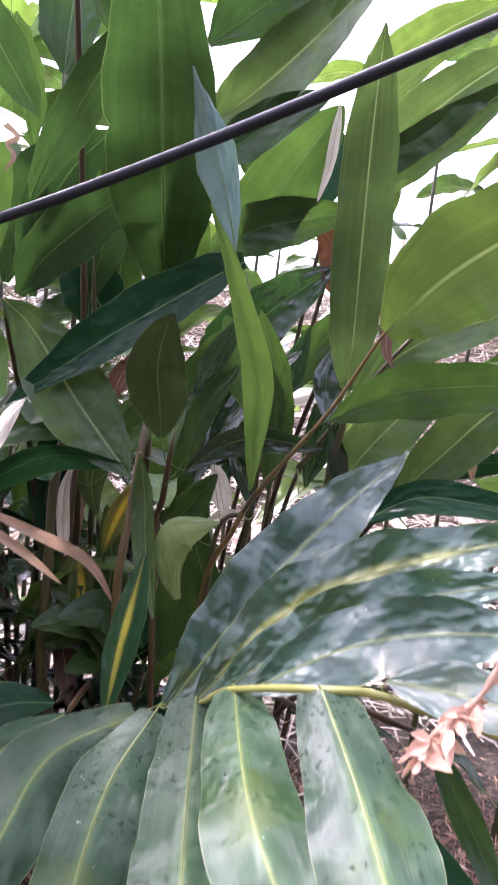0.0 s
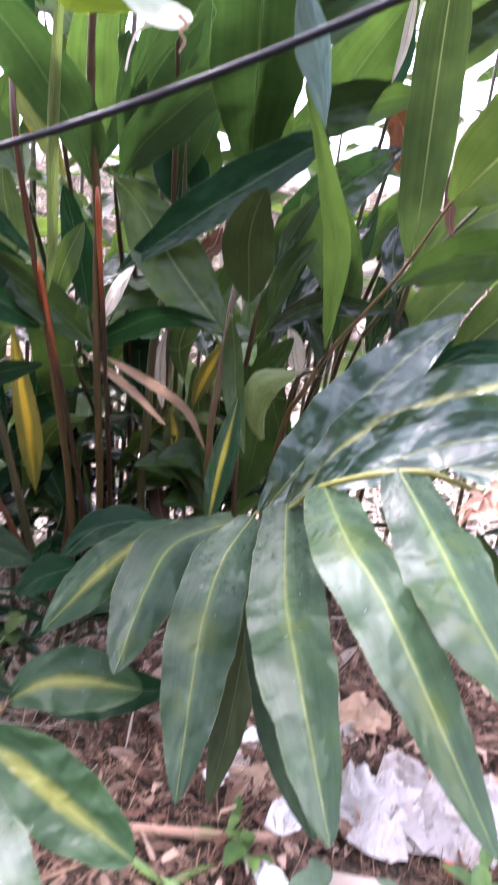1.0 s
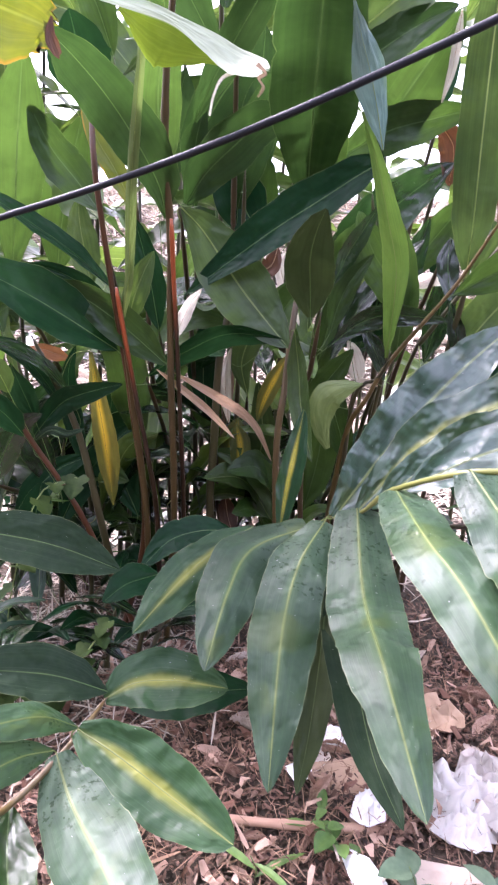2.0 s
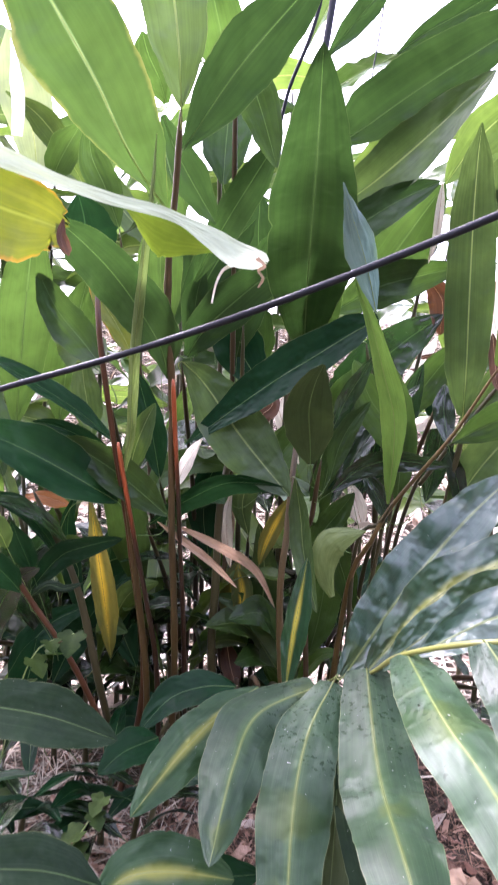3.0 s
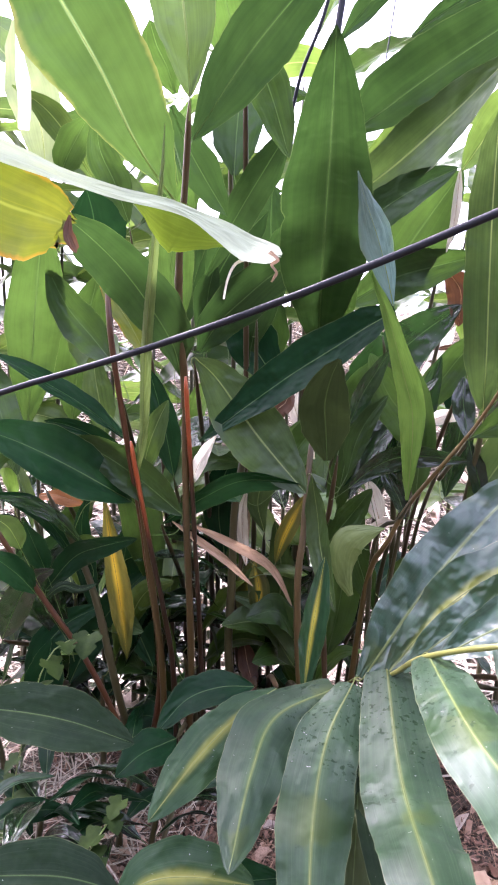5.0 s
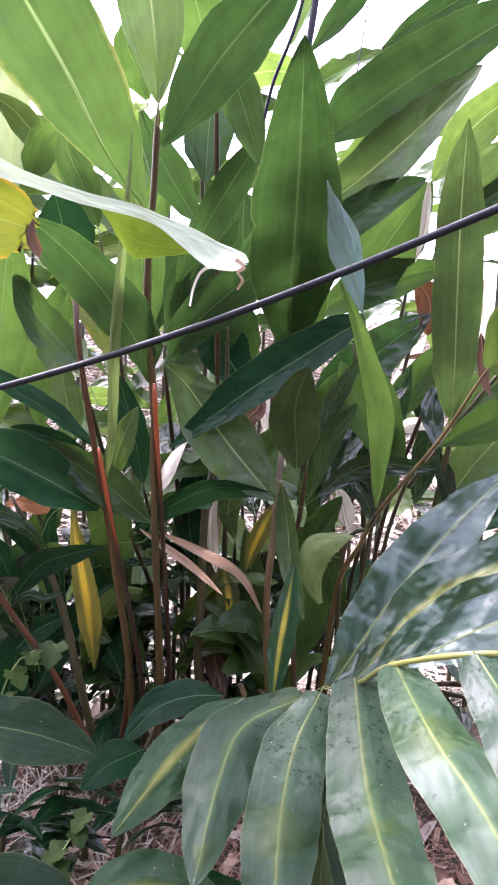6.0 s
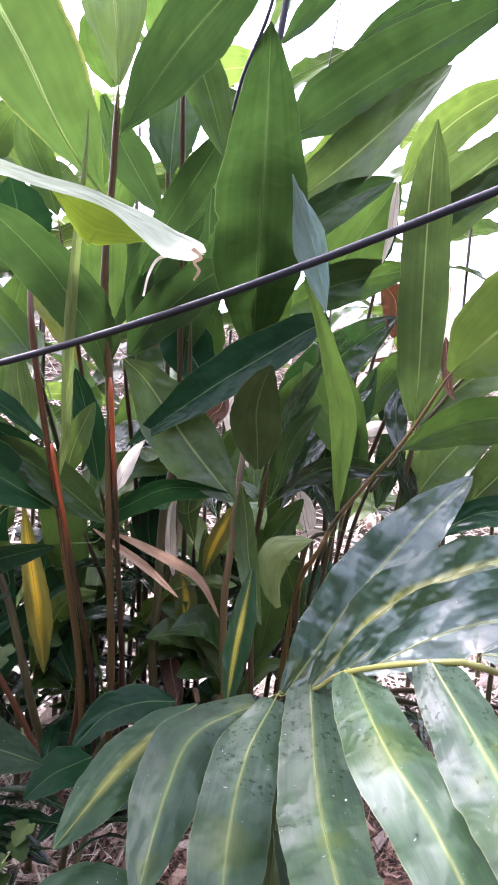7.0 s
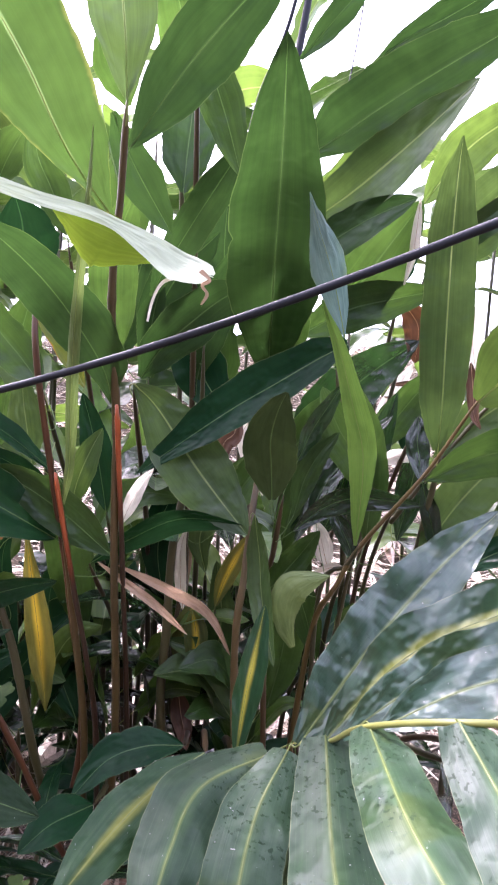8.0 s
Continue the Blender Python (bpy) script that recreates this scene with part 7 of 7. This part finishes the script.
def board(name, x, y, sx, sy, thick, turn, tilt, material, label, category, seed):
    rnd = random.Random(seed)
    bm = bmesh.new()
    bmesh.ops.create_grid(bm, x_segments=10, y_segments=8, size=0.5)
    for v in bm.verts:
        ragged = 1 + (0.06 * noise.noise(Vector((v.co.x * 6, v.co.y * 6, seed))) if max(abs(v.co.x), abs(v.co.y)) > 0.49 else 0)
        v.co = Vector((v.co.x * sx * ragged, v.co.y * sy * ragged, 0.012 * noise.noise(Vector((v.co.x * 3, v.co.y * 3, seed)))))
    made = bmesh.ops.extrude_face_region(bm, geom=bm.faces[:])
    for v in made["geom"]:
        if isinstance(v, bmesh.types.BMVert):
            v.co.z += thick
    bmesh.ops.recalc_face_normals(bm, faces=bm.faces[:])
    me = bpy.data.meshes.new(name)
    bm.to_mesh(me)
    bm.free()
    me.materials.append(material)
    ob = tagged(new(name, me), label, category)
    ob.location, ob.rotation_euler = (x, y, height(x, y) + 0.006), (radians(tilt), radians(rnd.uniform(-4, 4)), radians(turn))
    return ob


board("cardboard", 0.24, 1.06, 0.13, 0.075, 0.004, 12, 18, CARD, "torn damp cardboard piece leaning on dead leaves", "cardboard", 1)
board("foam_slab", 0.40, 0.79, 0.17, 0.11, 0.018, -6, 3, FOAM, "dirty pale foam slab half buried in litter", "foam", 2)

ob = tagged(thing("cane", (0.01, 0.945, 0.02), "split brown cane lying on the mulch", "cane"))
bm = bmesh.new()
tube(bm, [p - Vector((0.01, 0.945, 0.02)) for p in curve_through([(0.0, 0.948, 0.028), (0.12, 0.935, 0.034), (0.22, 0.936, 0.03), (0.31, 0.942, 0.024)], 14)], lambda s: 0.0085 + 0.001 * math.sin(s * 19), 7)
part("shaft", bm, WOOD, ob, at=(0.01, 0.945, 0.02))

bm = bmesh.new()
bmesh.ops.create_icosphere(bm, subdivisions=2, radius=0.013)
for v in bm.verts:
    v.co *= 1 + 0.35 * noise.noise(v.co * 90)
    v.co.z *= 0.7
me = bpy.data.meshes.new("plastic_scrap")
bm.to_mesh(me)
bm.free()
me.materials.append(RED_BIT)
tagged(new("plastic_scrap", me), "small crushed red plastic scrap", "plastic scrap").location = (0.545, 0.885, 0.03)


def small_leaf(parent, root, out, size, wide, material, droop=0.25, heart=False, name="leaf", lobed=False):
    """A little broad leaf on a thin stalk."""
    verts, faces, n, m = [], [], 19 if lobed else 9, 3
    out = Vector(out).normalized()
    side = out.cross(Vector((0, 0, 1))).normalized()
    up = side.cross(out)
    for i in range(n):
        s = i / (n - 1)
        w = outline(s, 0.28 if heart else 0.4, 0.35 if heart else 0.02, 0.8) * wide * 0.5 * size
        if lobed:
            w *= 1 - 0.42 * math.exp(-((s - 0.5) / 0.07) ** 2) - 0.2 * math.exp(-((s - 0.16) / 0.05) ** 2)
        for j in range(-m, m + 1):
            u = j / m
            back = -0.16 * size * abs(u) * (1 - s) ** 3 if heart else 0
            verts.append(out * (s * size + back) + side * (u * w) + up * (abs(u) * w * 0.3 - droop * size * s * s))
    for i in range(n - 1):
        for j in range(2 * m):
            a = i * (2 * m + 1) + j
            faces.append((a, a + 1, a + 2 * m + 2, a + 2 * m + 1))
    me = bpy.data.meshes.new(name)
    me.from_pydata(verts, [], faces)
    me.materials.append(material)
    me.polygons.foreach_set("use_smooth", [True] * len(me.polygons))
    ob = new(name, me)
    ob.parent, ob.location = parent, Vector(root) - parent.location
    return ob


def weed(x, y, tall, leaves, size, wide, material, label, seed, heart=False):
    rnd = random.Random(seed)
    z = height(x, y)
    ob = thing("weed", (x, y, z), label, "weed", "weeds on the mulch")
    top = Vector((x + rnd.uniform(-0.03, 0.03), y + rnd.uniform(-0.03, 0.03), z + tall))
    mid = curve_through([Vector((x, y, z - 0.01)), Vector((x, y, z + tall * 0.5)) + Vector((rnd.uniform(-0.01, 0.01), 0, 0)), top], 10)
    bm = bmesh.new()
    tube(bm, [p - Vector((x, y, z)) for p in mid], lambda s: 0.0016 - 0.0008 * s, 6)
    part("stalk", bm, STEM["green"], ob, at=(x, y, z))
    for i in range(leaves):
        a = rnd.uniform(0, 1) + i * 2.4
        small_leaf(ob, mid[min(9, 3 + int(7 * i / leaves))], (math.cos(a), math.sin(a), rnd.uniform(0.1, 0.6)), size * rnd.uniform(0.7, 1.15), wide, material, heart=heart)
    return ob


weed(0.205, 0.88, 0.06, 6, 0.045, 0.7, WEED, "small green weed among dead leaves", 1)
weed(0.17, 0.93, 0.05, 5, 0.055, 0.35, WEED, "small narrow-leaved weed beside the cane", 2)
weed(0.32, 0.80, 0.07, 5, 0.055, 0.75, SAGE, "grey-green weed in front of the foam slab", 3)
weed(0.44, 0.78, 0.08, 7, 0.05, 0.5, SAGE, "grey-green weed in front of the plastic bag", 4)
weed(0.37, 0.73, 0.05, 6, 0.045, 0.6, WEED, "small green weed at the clump's edge", 5)
weed(0.18, 0.715, 0.05, 3, 0.085, 0.95, SAGE, "weed with round pale leaves", 6, True)
weed(0.05, 0.745, 0.03, 3, 0.095, 0.8, WEED, "low weed with broad yellow-green leaves", 7, True)
weed(0.50, 0.72, 0.07, 6, 0.05, 0.6, WEED, "small green weed beside the rubbish", 8)
weed(0.245, 0.76, 0.04, 5, 0.045, 0.8, SAGE, "low grey-green weed on the mulch", 9)
weed(0.12, 0.79, 0.03, 3, 0.09, 0.22, WEED, "grass-like weed on the mulch", 10)
weed(0.06, 0.84, 0.05, 3, 0.10, 0.16, WEED, "grass-like weed with long blades", 11)
weed(0.57, 0.83, 0.09, 5, 0.07, 0.4, WEED, "leafy weed beside the plastic bag", 12)


def vine(points, label, seed):
    """A thin climbing stem with lobed leaves."""
    rnd = random.Random(seed)
    mid = curve_through(points, 24)
    ob = thing("vine", mid[0], label, "vine", "vines in the clump")
    bm = bmesh.new()
    tube(bm, [p - mid[0] for p in mid], lambda s: 0.0016, 6)
    part("stalk", bm, STEM["green"], ob, at=mid[0])
    for i in range(3, 24, 2):
        a = rnd.uniform(3.4, 6.0)
        small_leaf(ob, mid[i], (math.cos(a), math.sin(a), rnd.uniform(-0.5, 0.4)), rnd.uniform(0.034, 0.058), 1.2, IVY, 0.35, True, lobed=True)
    return ob


vine([(-0.55, 1.42, 0.0), (-0.50, 1.34, 0.25), (-0.44, 1.36, 0.48), (-0.36, 1.40, 0.52)], "green vine with small lobed leaves on the stems", 4)
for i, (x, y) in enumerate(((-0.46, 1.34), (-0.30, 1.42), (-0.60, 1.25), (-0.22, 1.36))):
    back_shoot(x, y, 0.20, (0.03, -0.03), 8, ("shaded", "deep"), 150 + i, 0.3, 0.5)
vine([(-0.44, 1.32, 0.0), (-0.37, 1.2, 0.1), (-0.31, 1.17, 0.18), (-0.25, 1.22, 0.26)], "dark vine with lobed leaves among the stem bases", 9)
vine([(-0.55, 1.25, 0.0), (-0.48, 1.15, 0.12), (-0.38, 1.1, 0.2)], "dark vine creeping over straw", 6)


def withered_flower(points, label, seed):
    """A drooping dead flower spike: a bare crooked stalk that ends in a clutch of shrivelled bracts."""
    rnd = random.Random(seed)
    mid = curve_through(points, 40)
    ob = thing("withered_flower", mid[0], label, "flower")
    bm = bmesh.new()
    tube(bm, [p - mid[0] for p in mid], lambda s: 0.0036 - 0.0012 * s + 0.0008 * math.sin(s * 40), 8)
    part("stalk", bm, FLOWER, ob, at=mid[0])
    for i in range(6, 40, 1):
        if i < 24 and i % 4:
            continue
        root = mid[i]
        for _ in range(1 if i < 24 else 3):
            bm = bmesh.new()
            way = Vector((rnd.uniform(-1, 1), rnd.uniform(-1, 1), rnd.uniform(-1.2, 0.3))).normalized()
            size = rnd.uniform(0.008, 0.016) if i < 24 else rnd.uniform(0.012, 0.034)
            side = way.orthogonal().normalized()
            up = way.cross(side)
            rows = []
            for k in range(7):
                s = k / 6
                w = size * 0.22 * math.sin(math.pi * min(1.0, s * 0.9 + 0.12)) + 0.0006
                c = way * size * s + up * size * 0.35 * s * s
                rows.append([bm.verts.new(c + side * w * u + up * (w * abs(u) * 0.8 + rnd.uniform(-0.0012, 0.0012))) for u in (-1, -0.4, 0.4, 1)])
            for a, b in zip(rows, rows[1:]):
                for j in range(3):
                    bm.faces.new((a[j], a[j + 1], b[j + 1], b[j]))
            part("bract", bm, FLOWER, ob, at=root)
    return ob


withered_flower([(0.52, 0.813, 0.882), (0.51, 0.808, 0.833), (0.505, 0.804, 0.791), (0.495, 0.81, 0.753), (0.477, 0.819, 0.723), (0.458, 0.828, 0.698), (0.445, 0.826, 0.672)], "withered pinkish brown flower spike beside the fanned leaves", 3)
